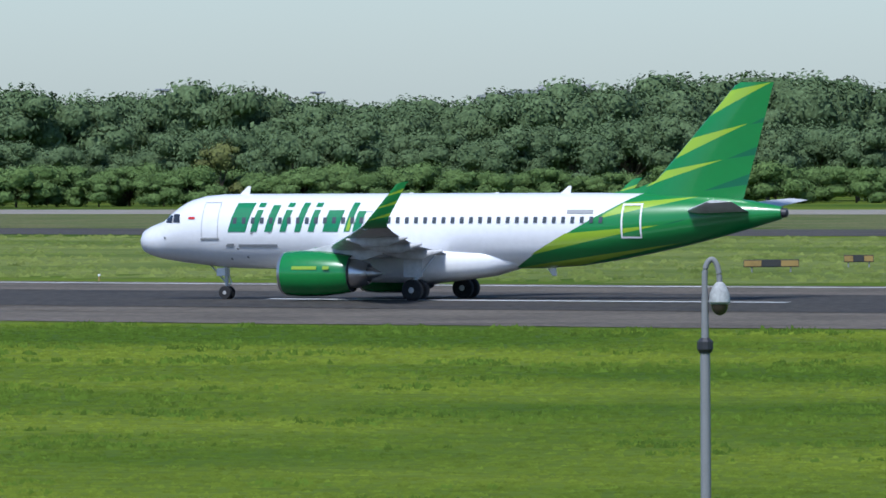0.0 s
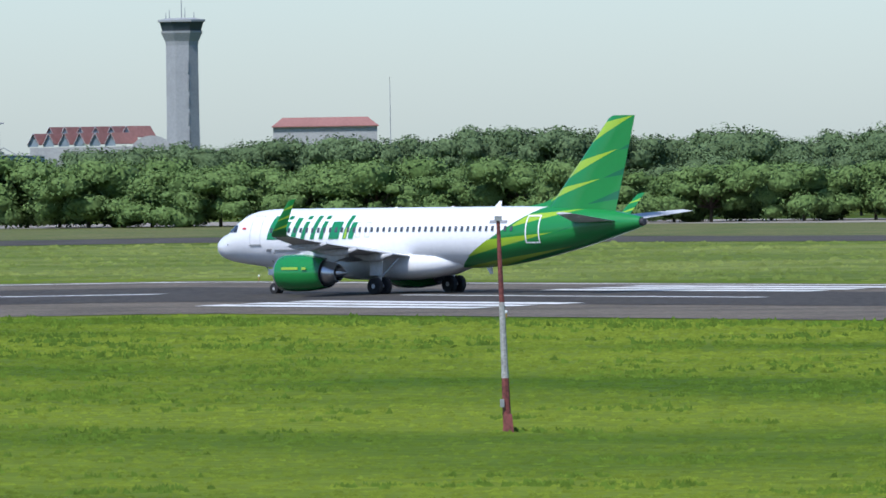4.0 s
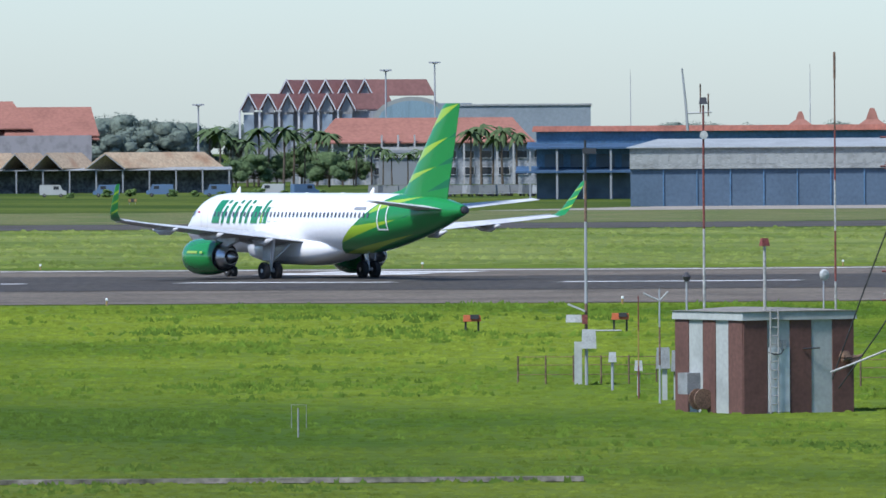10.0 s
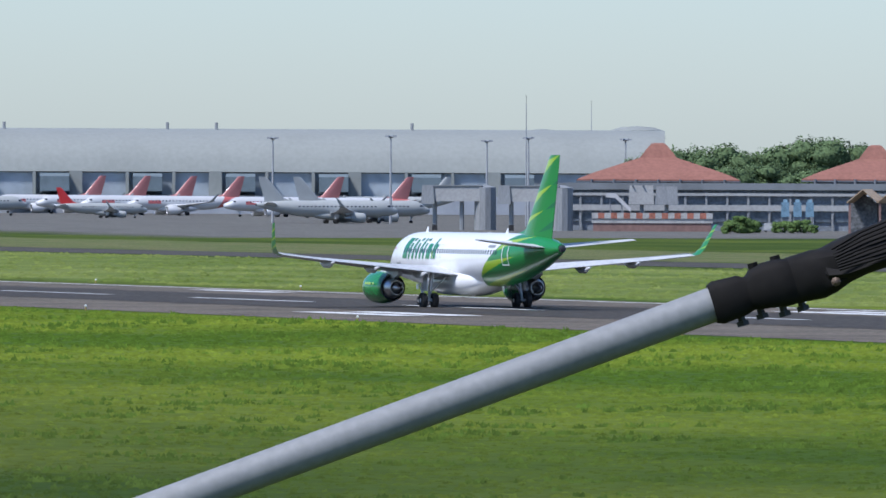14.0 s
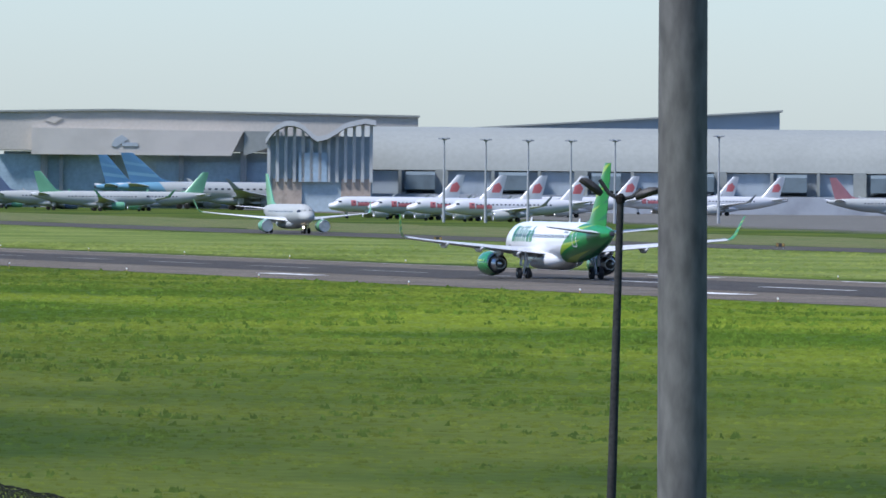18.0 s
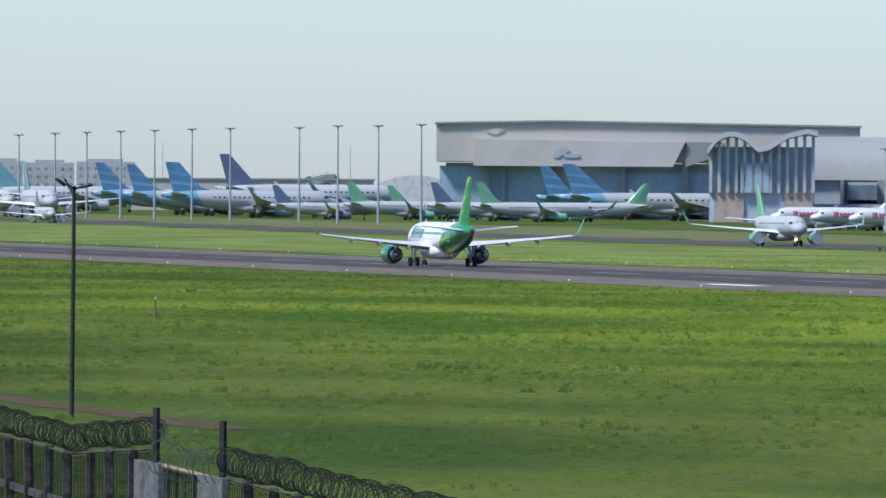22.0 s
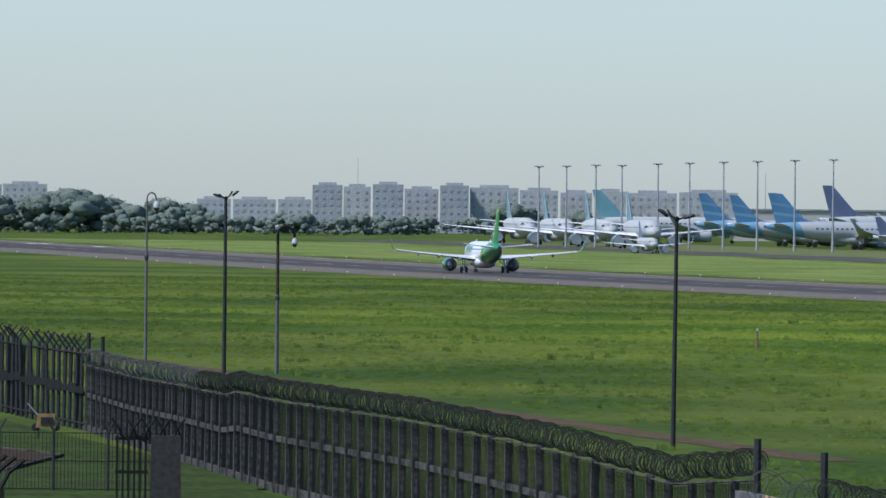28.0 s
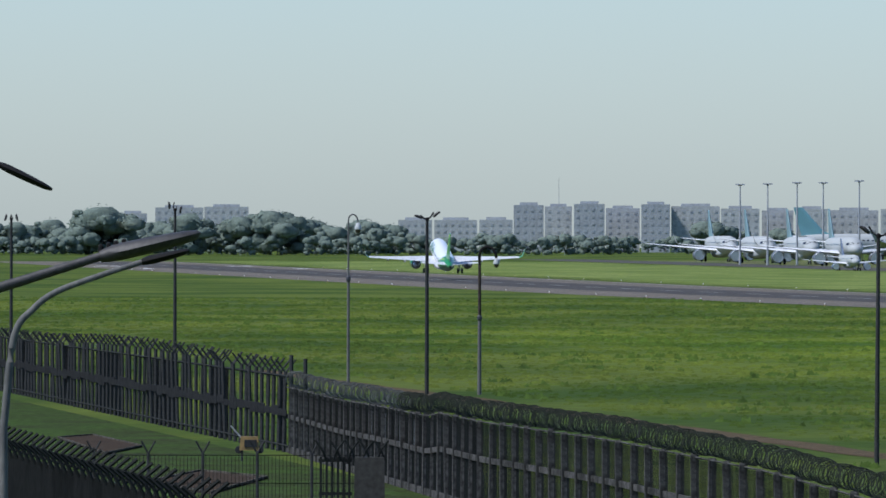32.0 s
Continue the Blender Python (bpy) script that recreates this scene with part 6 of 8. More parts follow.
NAVY_TAIL = paint("navy_tail_paint", (0.11, 0.14, 0.22), 0.35, 0.3)
TEAL_TAIL = paint("teal_tail_paint", (0.17, 0.34, 0.36), 0.35, 0.3)
MAROON = paint("maroon_paint", (0.36, 0.16, 0.17), 0.35, 0.3)
HAZED_RED = paint("hazed_red_paint", (0.40, 0.15, 0.14), 0.35, 0.3)
LION_TAIL = wedges("white_tail_red_patch", (0.55, 0.55, 0.56), 0, [((0.58, 0.14, 0.14), [(-15.0, 7.2), (-17.2, 7.2), (-17.9, 8.6), (-17.0, 9.8), (-15.6, 9.2)])])
LION_HULL = wedges("white_hull_red_blocks", (0.55, 0.55, 0.56), 0, [((0.46, 0.13, 0.13), [(12.0, 4.8), (12.0, 3.3), (10.6, 3.3), (10.6, 4.8)]), ((0.46, 0.13, 0.13), [(10.2, 4.3), (10.2, 3.3), (6.2, 3.3), (6.2, 4.3)])])
RED_HULL = wedges("white_hull_red_rear", (0.55, 0.55, 0.55), 0, [((0.50, 0.13, 0.12), [(-9.5, 1.0), (-13.5, 6.8), (-21, 6.8), (-21, 1.0)]), ((0.50, 0.13, 0.12), [(11.5, 4.5), (11.5, 3.5), (7.5, 3.5), (7.5, 4.5)])])
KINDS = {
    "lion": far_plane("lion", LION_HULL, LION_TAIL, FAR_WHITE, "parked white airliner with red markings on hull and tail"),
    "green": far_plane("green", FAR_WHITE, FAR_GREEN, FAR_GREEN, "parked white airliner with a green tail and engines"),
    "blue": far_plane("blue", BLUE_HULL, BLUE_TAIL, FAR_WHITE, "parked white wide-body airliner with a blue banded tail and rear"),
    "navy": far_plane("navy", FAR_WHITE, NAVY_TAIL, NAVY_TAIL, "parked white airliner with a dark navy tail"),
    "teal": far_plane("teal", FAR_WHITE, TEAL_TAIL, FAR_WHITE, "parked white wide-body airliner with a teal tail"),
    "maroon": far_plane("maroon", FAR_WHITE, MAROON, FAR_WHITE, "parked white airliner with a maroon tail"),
    "red": far_plane("red", RED_HULL, HAZED_RED, RED_HULL, "parked white airliner with a red rear and tail"),
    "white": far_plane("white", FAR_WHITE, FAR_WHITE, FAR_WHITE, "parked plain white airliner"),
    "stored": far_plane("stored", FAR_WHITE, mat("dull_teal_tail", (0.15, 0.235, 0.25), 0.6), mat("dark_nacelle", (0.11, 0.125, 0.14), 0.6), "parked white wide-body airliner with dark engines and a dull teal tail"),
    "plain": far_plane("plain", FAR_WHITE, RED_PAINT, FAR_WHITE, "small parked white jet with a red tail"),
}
FLEET = [
    (-2374, 602, -90, 'lion', 1.00), (-2331, 602, -90, 'lion', 1.00), (-2291, 602, -90, 'lion', 1.00), (-2252, 602, -90, 'lion', 1.00),
    (-2732, 782, -90, 'lion', 1.00), (-2683, 782, -90, 'lion', 1.00), (-2580, 803, 90, 'maroon', 1.00), (-2861, 884, -90, 'green', 1.00),
    (-2753, 882, -90, 'red', 1.00), (-2709, 882, -90, 'red', 1.00), (-2665, 882, -90, 'red', 1.00), (-2621, 882, -90, 'red', 1.00),
    (-2202, 780, 90, 'white', 1.00), (-2236, 801, 90, 'white', 1.00), (-2458, 804, 90, 'plain', 0.72), (-2544, 886, -90, 'red', 1.00),
    (-2480, 884, -90, 'red', 1.00), (-2590, 936, -90, 'white', 1.00), (-2503, 686, -90, 'lion', 1.00),
    (-2899, 666, 90, 'blue', 1.45), (-2830, 667, 90, 'blue', 1.50), (-3034, 662, 90, 'maroon', 1.40), (-2795, 574, 90, 'green', 1.00),
    (-2850, 596, 90, 'green', 0.90), (-2741, 589, 90, 'navy', 1.00), (-2690, 592, 90, 'green', 1.00), (-2727, 615, -90, 'green', 1.00),
    (-3105, 559, 90, 'blue', 1.50), (-3044, 558, 90, 'blue', 1.45), (-2963, 559, 90, 'blue', 1.50), (-2893, 545, 90, 'blue', 1.50),
    (-3245, 633, 90, 'navy', 1.80), (-2800, 550, 90, 'navy', 0.90), (-3118, 471, 0, 'stored', 1.50), (-3017, 468, 0, 'stored', 1.50),
    (-2916, 466, 0, 'stored', 1.50), (-2815, 463, 0, 'stored', 1.50), (-3308, 557, 90, 'teal', 1.60), (-2513, 415, 0, 'navy', 0.75),
]
for x, y, turn, kind, k in FLEET:
    c = copy_thing(KINDS[kind], pose(x, y, rise(math.hypot(x, y)), 0, 0, turn))
    c.scale = (k * (1.28 if (x, y) == (-2830, 667) else 1), k, k)
taxi_jet = copy_thing(KINDS["green"], pose(-1775, 430, rise(1826)))
tagged(taxi_jet, "white and green airliner taxiing with its landing light on", "airliner")
taxi_jet.name = "taxiing_airliner"
glow = bpy.data.materials.new("landing_light")
glow.use_nodes = True
glow.node_tree.nodes["Principled BSDF"].inputs["Emission Color"].default_value = (1.0, 0.75, 0.45, 1)
glow.node_tree.nodes["Principled BSDF"].inputs["Emission Strength"].default_value = 12.0
part("landing_light", lathe([(.02, .1), (.22, 0), (.2, -.15)], "x", 10, (13.1, 0, 1.25)), glow, taxi_jet, "lit landing light")
for src in KINDS.values():
    for o in [src, *src.children_recursive]:
        bpy.data.objects.remove(o)

# apron pavement
structure("apron", strip(-1700, -3400, lambda x: 560 + (x + 1700) * -.10, lambda x: 1250, 0.04, 40), APRON, "grey concrete apron with parked airliners", "apron")

# ---- high masts and towers ----
MAST = mat("galvanised_mast", (0.34, 0.35, 0.36), 0.6, 0.15, vary=0.1, size=2.0)


def high_mast(bearing, r, h):
    ob = thing("light_mast", facing(bearing, r), "tall thin floodlight mast with a ring of lamps", "floodlight", "apron floodlight masts")
    part("pole", tube([(0, 0, 0), (0, 0, h * .5), (0, 0, h - .4)], [.38, .28, .18], 8), MAST, ob, "", True)
    part("ring", lathe([(.2, h - .7), (.9, h - .45), (.95, h - .25), (.3, h - .1)], "z", 10), GREY_PAINT, ob)
    for k in range(6):
        q = math.pi * k / 3
        part("lamp_head", moved(box(0, 0, 0, .75, .45, .4, .06), Matrix.Translation((1.15 * math.cos(q), 1.15 * math.sin(q), h - .25)) @ Matrix.Rotation(q, 4, "Z")), GREY_PAINT, ob)


for args in ((57.04, 2350, 26), (61.1, 2350, 29.5), (61.4, 2350, 27.6), (62.55, 2350, 19.2), (70.13, 2350, 22.3), (69.54, 2350, 21.2), (69.285, 2350, 22), (68.69, 2350, 21.7), (66.7, 2350, 22.4), (73.78, 2350, 22.2), (70.853, 2350, 21.7),
             (78.826, 2600, 27.5), (78.577, 2600, 27.6), (78.314, 2600, 28), (75.465, 2300, 20.9), (75.209, 2300, 20.7), (74.949, 2300, 20.6), (74.686, 2300, 20.6), (74.416, 2300, 20.8),
             (81.289, 2900, 25.2), (81.12, 2900, 25.4), (80.94, 2900, 25.8), (80.78, 2900, 25.8), (80.559, 2880, 26.3), (80.365, 2850, 26.5), (80.157, 2830, 26.8), (79.949, 2800, 27), (79.72, 2780, 27.3), (79.485, 2760, 27.5), (79.062, 2700, 27.5),
             (51.0, 2500, 20), (53.1, 2500, 19), (40.3, 1750, 18.5), (39.35, 1800, 18)):
    high_mast(*args)


def lattice(name, m, h, w0, w1, bands, label, step=None, material=MAST, r=.06, legs=4, category="tower", rings_=True):
    """A lattice tower: legs, rings and crossed braces, each band in its own colour."""
    ob = thing(name, m, label, category)
    step = step or w0 * 1.1
    n = max(3, int(h / step))
    for j in range(n):
        z0, z1 = h * j / n, h * (j + 1) / n
        c = bands[int(j * len(bands) / n)] if bands else material

        def corner(k, z):
            w = (w0 + (w1 - w0) * z / h) / 1.414
            q = 2 * math.pi * (k % legs) / legs + math.pi / 4
            return (w * math.cos(q), w * math.sin(q), z)

        for k in range(legs):
            part("leg", tube([corner(k, z0), corner(k, z1)], r, 5), c, ob)
            part("brace", tube([corner(k, z0), corner(k + 1, z1)], r * .6, 4), c, ob)
            part("brace", tube([corner(k + 1, z0), corner(k, z1)], r * .6, 4), c, ob)
            if rings_:
                part("ring_bar", tube([corner(k, z1), corner(k + 1, z1)], r * .6, 4), c, ob)
    return ob


MAST_RED = mat("mast_red", (0.20, 0.05, 0.042), 0.7, vary=0.2, size=0.6, fine=0.1)
MAST_WHITE = mat("mast_white", (0.40, 0.39, 0.37), 0.7, vary=0.15, size=0.6, fine=0.1)
# Haze that bleaches the far red bands is put into this steel.
HAZED_MAST = mat("hazed_red_steel", (0.36, 0.29, 0.28), 0.8, vary=0.1, size=2.0)
ra = lattice("radar_tower", facing(66.088, 2600, 0, 4), 39, 5.0, 4.7, [MAST, HAZED_MAST, MAST, HAZED_MAST] * 3, "tall haze-paled red and white lattice radar tower with a flat antenna", 3.2, None, .15)
part("platform", box(0, 0, 39.2, 6, 6, .4), MAST, ra)
radar = part("radar_antenna", join(box(0, 0, 0, 9.4, .8, .5), box(0, .5, .35, 9.0, .3, .25)), DARK, ra, "long flat turning antenna bar")
radar.location = (0, 0, 41.6)
part("antenna_pedestal", tube([(0, 0, 39.2), (0, 0, 41.6)], .4, 8), MAST, ra)
for x in (-2.8, 0, 2.8):
    part("railing_post", tube([(x, -2.8, 39.4), (x, -2.8, 40.6)], .08, 4), MAST, ra)
part("railing", tube([(-2.9, -2.8, 40.6), (2.9, -2.8, 40.6)], .08, 4), MAST, ra)
for b_, h, c in ((55.423, 35.6, [MAST_RED, MAST_WHITE] * 3), (55.158, 32.3, None), (53.651, 30.9, None)):
    lt_ = lattice("radio_tower", facing(b_, 2600), h, 2.6, 1.6, c, "slender lattice radio tower with dishes", 5.5, MAST, .12, rings_=False)
    for k in range(5):
        for s in (1, -1):
            part("panel_antenna", box(s * 1.35, -.6, h * .62 + 2.4 * k, .4, .3, 1.5), CLADDING, lt_)
for b_, r, h in ((48.6, 2700, 30), (58.8, 2900, 30), (59.9, 2950, 29), (67.0, 2900, 36), (66.55, 2950, 34), (68.9, 2950, 34), (57.7, 2900, 27), (69.3, 2240, 29.5), (78.75, 3600, 24), (79.9, 3700, 25), (82.4, 4500, 33)):
    ob = thing("radio_mast", facing(b_, r), "very thin distant radio mast", "mast", "distant radio masts")
    part("pole", tube([(0, 0, 0), (0, 0, h)], [.22, .1], 5), MAST, ob)
    part("tip", tube([(0, 0, h), (0, 0, h + 2)], .05, 4), DARK, ob)
# onion dome pavilion behind the wood
dp = thing("domed_hall", facing(44.25, 1900), "hall with a striped onion dome and small gilded side domes", "hall")
part("drum", lathe([(3, 0), (3, 13)], "z", 16), PALE_WALL, dp, "", True)
dome = [(2.6, 13), (2.8, 15.2), (2.75, 16.6), (2.2, 18), (1.2, 19.4), (.55, 20.6), (.3, 21.8), (.18, 22.8), (.05, 24.2)]
cols = [paint("dome_blue", (0.10, 0.19, 0.33), 0.6, 0.0), paint("dome_gold", (0.36, 0.29, 0.15), 0.6, 0.0), paint("dome_red", (0.34, 0.12, 0.13), 0.6, 0.0), paint("dome_green", (0.12, 0.27, 0.22), 0.6, 0.0)]
for k in range(12):
    v, f = [], []
    for r_, z in dome:
        for q in (k, k + 1):
            a_ = 2 * math.pi * q / 12 + z * .05
            v.append((r_ * math.cos(a_), r_ * math.sin(a_), z))
    f = [(2 * i, 2 * i + 1, 2 * i + 3, 2 * i + 2) for i in range(len(dome) - 1)]
    part("dome_gore", (v, f), cols[k % 4], dp)
for x in (-5.4, 5.4, -3.6, 3.9):
    part("side_dome", lathe([(.6, 13), (.7, 15.2), (.5, 16.4), (.15, 17.4), (.05, 18.6)], "z", 12, (x, -3, 0)), paint("gilded", (0.42, 0.36, 0.24)), dp, "", True)
th_ = thing("terminal_hall", facing(38.0, 1980, -1.8), "long pale hall with shallow roofs behind the wood", "hall")
part("roof", loft([[(x, y, 19.4 + 1.2 * math.sin(math.pi * (x + 13) / 26)) for x in range(-13, 14, 2)] + [(13, y, 18), (-13, y, 18)] for y in (0, 30)]), LIGHT_ROOF, th_)
part("wall", box(0, 15, 9, 25, 28, 18), PALE_WALL, th_)
part("upper_block", box(6, 10, 20.8, 12, 10, 1.6), PALE_WALL, th_)
part("side_roof", loft([[(13, y, 17.5), (34, y, 17.5), (34, y, 20.2), (13, y, 19.2)] for y in (2, 28)]), LIGHT_ROOF, th_)
part("blue_wing", loft([[(31, y, 15), (41, y, 15), (41, y, 21.4), (36, y, 21.0), (31, y, 19.5)] for y in (0, 20)]), BLUE_CLAD, th_)
part("blue_wing", loft([[(50, y, 15), (62, y, 15), (62, y, 21.6), (50, y, 20.0)] for y in (0, 20)]), BLUE_CLAD, th_)

# ---- service vehicles ----
def van(name, m, body, label, length=5.0, height=2.3, group="service vehicles"):
    ob = thing(name, m, label, "van", group)
    w = 1.9
    part("body", loft([[(-length / 2, y, .45), (length / 2, y, .45), (length / 2, y, height * .5), (length * .36, y, height * .58), (length * .27, y, height), (-length / 2, y, height)] for y in (-w / 2, w / 2)]), body, ob)
    part("windscreen", moved(box(0, 0, 0, .06, w * .85, height * .4), Matrix.Translation((length * .33, 0, height * .77)) @ Matrix.Rotation(-.35, 4, "Y")), GLASS, ob)
    for s in (1, -1):
        part("side_window", box(length * .12, s * (w / 2 + .01), height * .76, length * .2, .04, height * .26), GLASS, ob)
        for x in (-length * .32, length * .3):
            ty, ri = wheel(.36, .22, (x, s * (w / 2 - .08), .36), 10)
            t_ = part("tyre", ty, TYRE, ob)
            part("rim", ri, RIM, t_)
    return ob


def cart(name, m, label, cover):
    ob = thing(name, m, label, "cart", "baggage carts")
    part("deck", box(0, 0, .55, 3, 1.6, .15), GREY_PAINT, ob)
    part("cover", box(0, 0, 1.35, 2.9, 1.55, 1.45, .12), cover, ob)
    part("drawbar", tube([(1.5, 0, .5), (2.6, 0, .35)], .05, 5), GREY_PAINT, ob)
    for x in (-1, 1):
        for s in (1, -1):
            ty, _ = wheel(.24, .16, (x, s * .65, .24), 10)
            part("tyre", ty, TYRE, ob)
    return ob


RED_BODY = paint("vehicle_red", (0.25, 0.08, 0.07))
BLUE_BODY = paint("vehicle_blue", (0.09, 0.15, 0.25))
V1 = van("van", pose(0, 0, -400), FAR_WHITE, "white service van parked by the buildings")
V2 = van("van", pose(0, 0, -400), BLUE_BODY, "blue service van parked by the buildings")
V3 = van("truck", pose(0, 0, -400), RED_BODY, "red service truck parked by the buildings", 7.0, 3.0)
V4 = van("bus", pose(0, 0, -400), FAR_WHITE, "long white apron bus", 11.0, 3.0)
C1 = cart("baggage_cart", pose(0, 0, -400), "covered pale grey baggage cart", mat("cart_cover", (0.34, 0.35, 0.35), 0.8, vary=0.2, size=1.0))
C2 = cart("baggage_cart", pose(0, 0, -400), "covered dark grey baggage cart", mat("dark_cart_cover", (0.17, 0.18, 0.18), 0.8, vary=0.2, size=1.0))
rnd = random.Random(11)
for b0, b1, r, step, kinds in ((51.6, 57.0, 1690, .065, (C1, C2, C2, C1, C2, V1)), (52.2, 56.6, 1720, .08, (C1, C2)), (60.3, 61.5, 1700, .04, (C1, C2, C2, C2)), (59.92, 60.1, 1690, .07, (V1,)), (61.9, 63.6, 1740, .22, (V1, V2, V1)), (64.3, 67.2, 1850, .12, (V1, C2, C1, V3, C2, C1)), (67.58, 67.86, 2040, .07, (C1,))):
    b = b0
    while b < b1:
        copy_thing(rnd.choice(kinds), facing(b, r + rnd.uniform(-14, 14), 0, rnd.choice((0, 180, 0, 180, 90, 30)) + rnd.uniform(-8, 8)))
        b += step * rnd.uniform(.6, 1.7)
for src in (V1, V2, V3, V4, C1, C2):
    for o in [src, *src.children_recursive]:
        bpy.data.objects.remove(o)

# ---- runway markings and lights ----
def mark(x0, x1, y0, y1, paint=MARKING):
    structure("runway_marking", strip(x0, x1, y0, y1, 0.07, 8), paint, "worn white painted runway marking", "marking")


for x in range(0, 60):
    x0 = 20 - x * 52
    if x0 > -3000:
        mark(x0, x0 - 30, 248.7, 249.7, FADED if x0 < -900 else MARKING)
mark(EAST, -900, 274.2, 275.2)
mark(-900, -3040, 274.2, 275.2, FADED)
for x0, n in ((-193, 3), (-474, 2), (-626, 2), (-775, 1), (-930, 1), (-2550, 1), (-2700, 2)):
    for k in range(n):
        mark(x0, x0 - 22.5, 226.5 + 4.2 * k, 229.2 + 4.2 * k)
        mark(x0, x0 - 22.5, 271.5 - 4.2 * k, 268.8 - 4.2 * k)
mark(-285, -348, 224.5, 234.0)
mark(-285, -348, 255.5, 261.5)
LENS = mat("white_lamp_lens", (0.85, 0.85, 0.82), 0.2, vary=0.05, size=0.2, spec=0.8)
YELLOW = mat("sign_yellow", (0.30, 0.20, 0.06), 0.6, vary=0.15, size=0.5)
BLACK = mat("sign_black", (0.03, 0.03, 0.03), 0.6)


def edge_light(p):
    ob = thing("runway_light", Matrix.Translation(p), "small white runway edge light on a short stalk", "lamp", "runway edge lights")
    part("stalk", tube([(0, 0, 0), (0, 0, .3)], .06, 6), YELLOW, ob)
    part("lens", lathe([(.06, .28), (.09, .34), (.08, .42), (.02, .45)], "z", 8), LENS, ob)
    return ob


first = edge_light(along(0, 214.5))
for k in range(1, 44):
    copy_thing(first, Matrix.Translation(along(-60 * k, 214.5)))
for k in range(44):
    copy_thing(first, Matrix.Translation(along(-60 * k - 20, 280.5)))


def guide_sign(bearing, r, w, h, turn=0):
    ob = thing("guidance_sign", facing(bearing, r, 0, turn), "low airfield guidance sign in yellow and black", "sign", "airfield guidance signs")
    part("case", box(0, 0, .35 + h / 2, w, .25, h), BLACK, ob)
    for k in range(3):
        part("panel", box(-w / 2 + w * (k + .5) / 3, -.14, .35 + h / 2, w / 3 - .08, .04, h - .12), YELLOW if k != 1 else BLACK, ob)
    for x in (-w * .35, w * .35):
        part("leg", tube([(x, 0, 0), (x, 0, .4)], .05, 6), GREY_PAINT, ob)


guide_sign(36.577, 606, 3.6, .5)
guide_sign(36.041, 628, 2.0, .5)
guide_sign(58.0, 980, 1.6, .6)
for b_, r in ((65.524, 1629), (64.87, 1478), (62.957, 1528), (61.786, 1591), (74.7, 1300), (75.5, 1600), (73.4, 1500), (72.7, 1350), (69.4, 1000), (44.5, 640)):
    guide_sign(b_, r, 1.4, .6)

# ---- weather and radio site ----
HUT_BROWN = mat("hut_brown", (0.125, 0.06, 0.047), 0.9, vary=0.1, size=1.2, fine=0.15)
HUT_WHITE = mat("hut_white", (0.36, 0.38, 0.36), 0.9, vary=0.06, size=1.2, fine=0.15, second=(0.28, 0.30, 0.28), amount=0.4)
HUT_ROOF = mat("hut_roof", (0.22, 0.205, 0.18), 0.95, vary=0.12, size=0.9, fine=0.15)
SITE_WHITE = mat("weathered_white", (0.42, 0.43, 0.42), 0.7, vary=0.1, size=0.5, fine=0.06)
METAL_BOX = mat("equipment_grey", (0.27, 0.28, 0.28), 0.6, vary=0.12, size=0.4, fine=0.05)
RUST = mat("rusty_steel", (0.20, 0.12, 0.08), 0.8, vary=0.25, size=0.3, fine=0.05)

hut = thing("equipment_hut", facing(59.216, 304.5, 0, 31.8), "small flat-roofed hut striped in brown and white", "hut")
part("wall", box(2.12, 2.12, 1.5, 4.22, 4.22, 3.1), HUT_WHITE, hut)
for x0, x1 in ((0, .9), (1.78, 2.6), (3.42, 4.24)):
    part("brown_stripe", box((x0 + x1) / 2, -.0, 1.5, x1 - x0, .05, 3.08), HUT_BROWN, hut)
for y0, y1 in ((3.4, 4.24), (1.72, 2.5), (.026, .9)):
    part("brown_stripe", box(.0, (y0 + y1) / 2, 1.5, .05, y1 - y0, 3.08), HUT_BROWN, hut)
part("roof_slab", box(2.12, 2.12, 3.19, 4.42, 4.42, .28, .02), HUT_WHITE, hut, "pale fascia of the flat roof")
part("roof_crown", loft([[(-.12 + 4.48 * k / 10, y, 3.33 + (.02 if y < 0 or y > 4.2 else .1) * math.sin(math.pi * k / 10)) for k in range(11)] + [(4.36, y, 3.32), (-.12, y, 3.32)] for y in (-.12, .5, 3.7, 4.36)]), HUT_ROOF, hut, "", True)
part("door", box(1.34, -.03, 1.1, .8, .05, 2.1), mat("door_pale", (0.52, 0.55, 0.54), 0.7, vary=0.1, size=0.5), hut)
lad = part("ladder", join(tube([(.95, -.14, 0), (.95, -.14, 3.4)], .025, 5), tube([(1.25, -.14, 0), (1.25, -.14, 3.4)], .025, 5)), MAST_WHITE, hut)
for k in range(11):
    part("rung", tube([(.95, -.14, .3 + .28 * k), (1.25, -.14, .3 + .28 * k)], .015, 4), MAST_WHITE, lad)
part("vent", box(1.5, -.06, 2.25, .18, .08, .3), METAL_BOX, hut)
part("wall_bracket", tube([(2.25, -.06, 2.1), (2.8, -.2, 2.12)], .025, 5), DARK, hut)
part("meter_box", box(-.25, 3.0, .95, .5, .6, .7), METAL_BOX, hut)
part("cable_reel", lathe([(.35, -.2), (.35, -.15), (.18, -.14), (.18, .14), (.35, .15), (.35, .2)], "y", 14, (-.3, 2.2, .45)), RUST, hut)
part("cable_tray", tube([(.9, -.1, 2.0), (1.1, -.16, 1.92), (1.35, -.16, 1.95), (1.5, -.08, 2.1)], .02, 5), DARK, hut)
part("rusty_fitting", join(box(4.1, -.2, 1.75, .4, .35, .22, .05), box(3.75, -.25, 1.9, .3, .3, .2, .05), tube([(3.6, -.3, 1.7), (4.4, -.3, 1.85)], .06, 6)), RUST, hut)
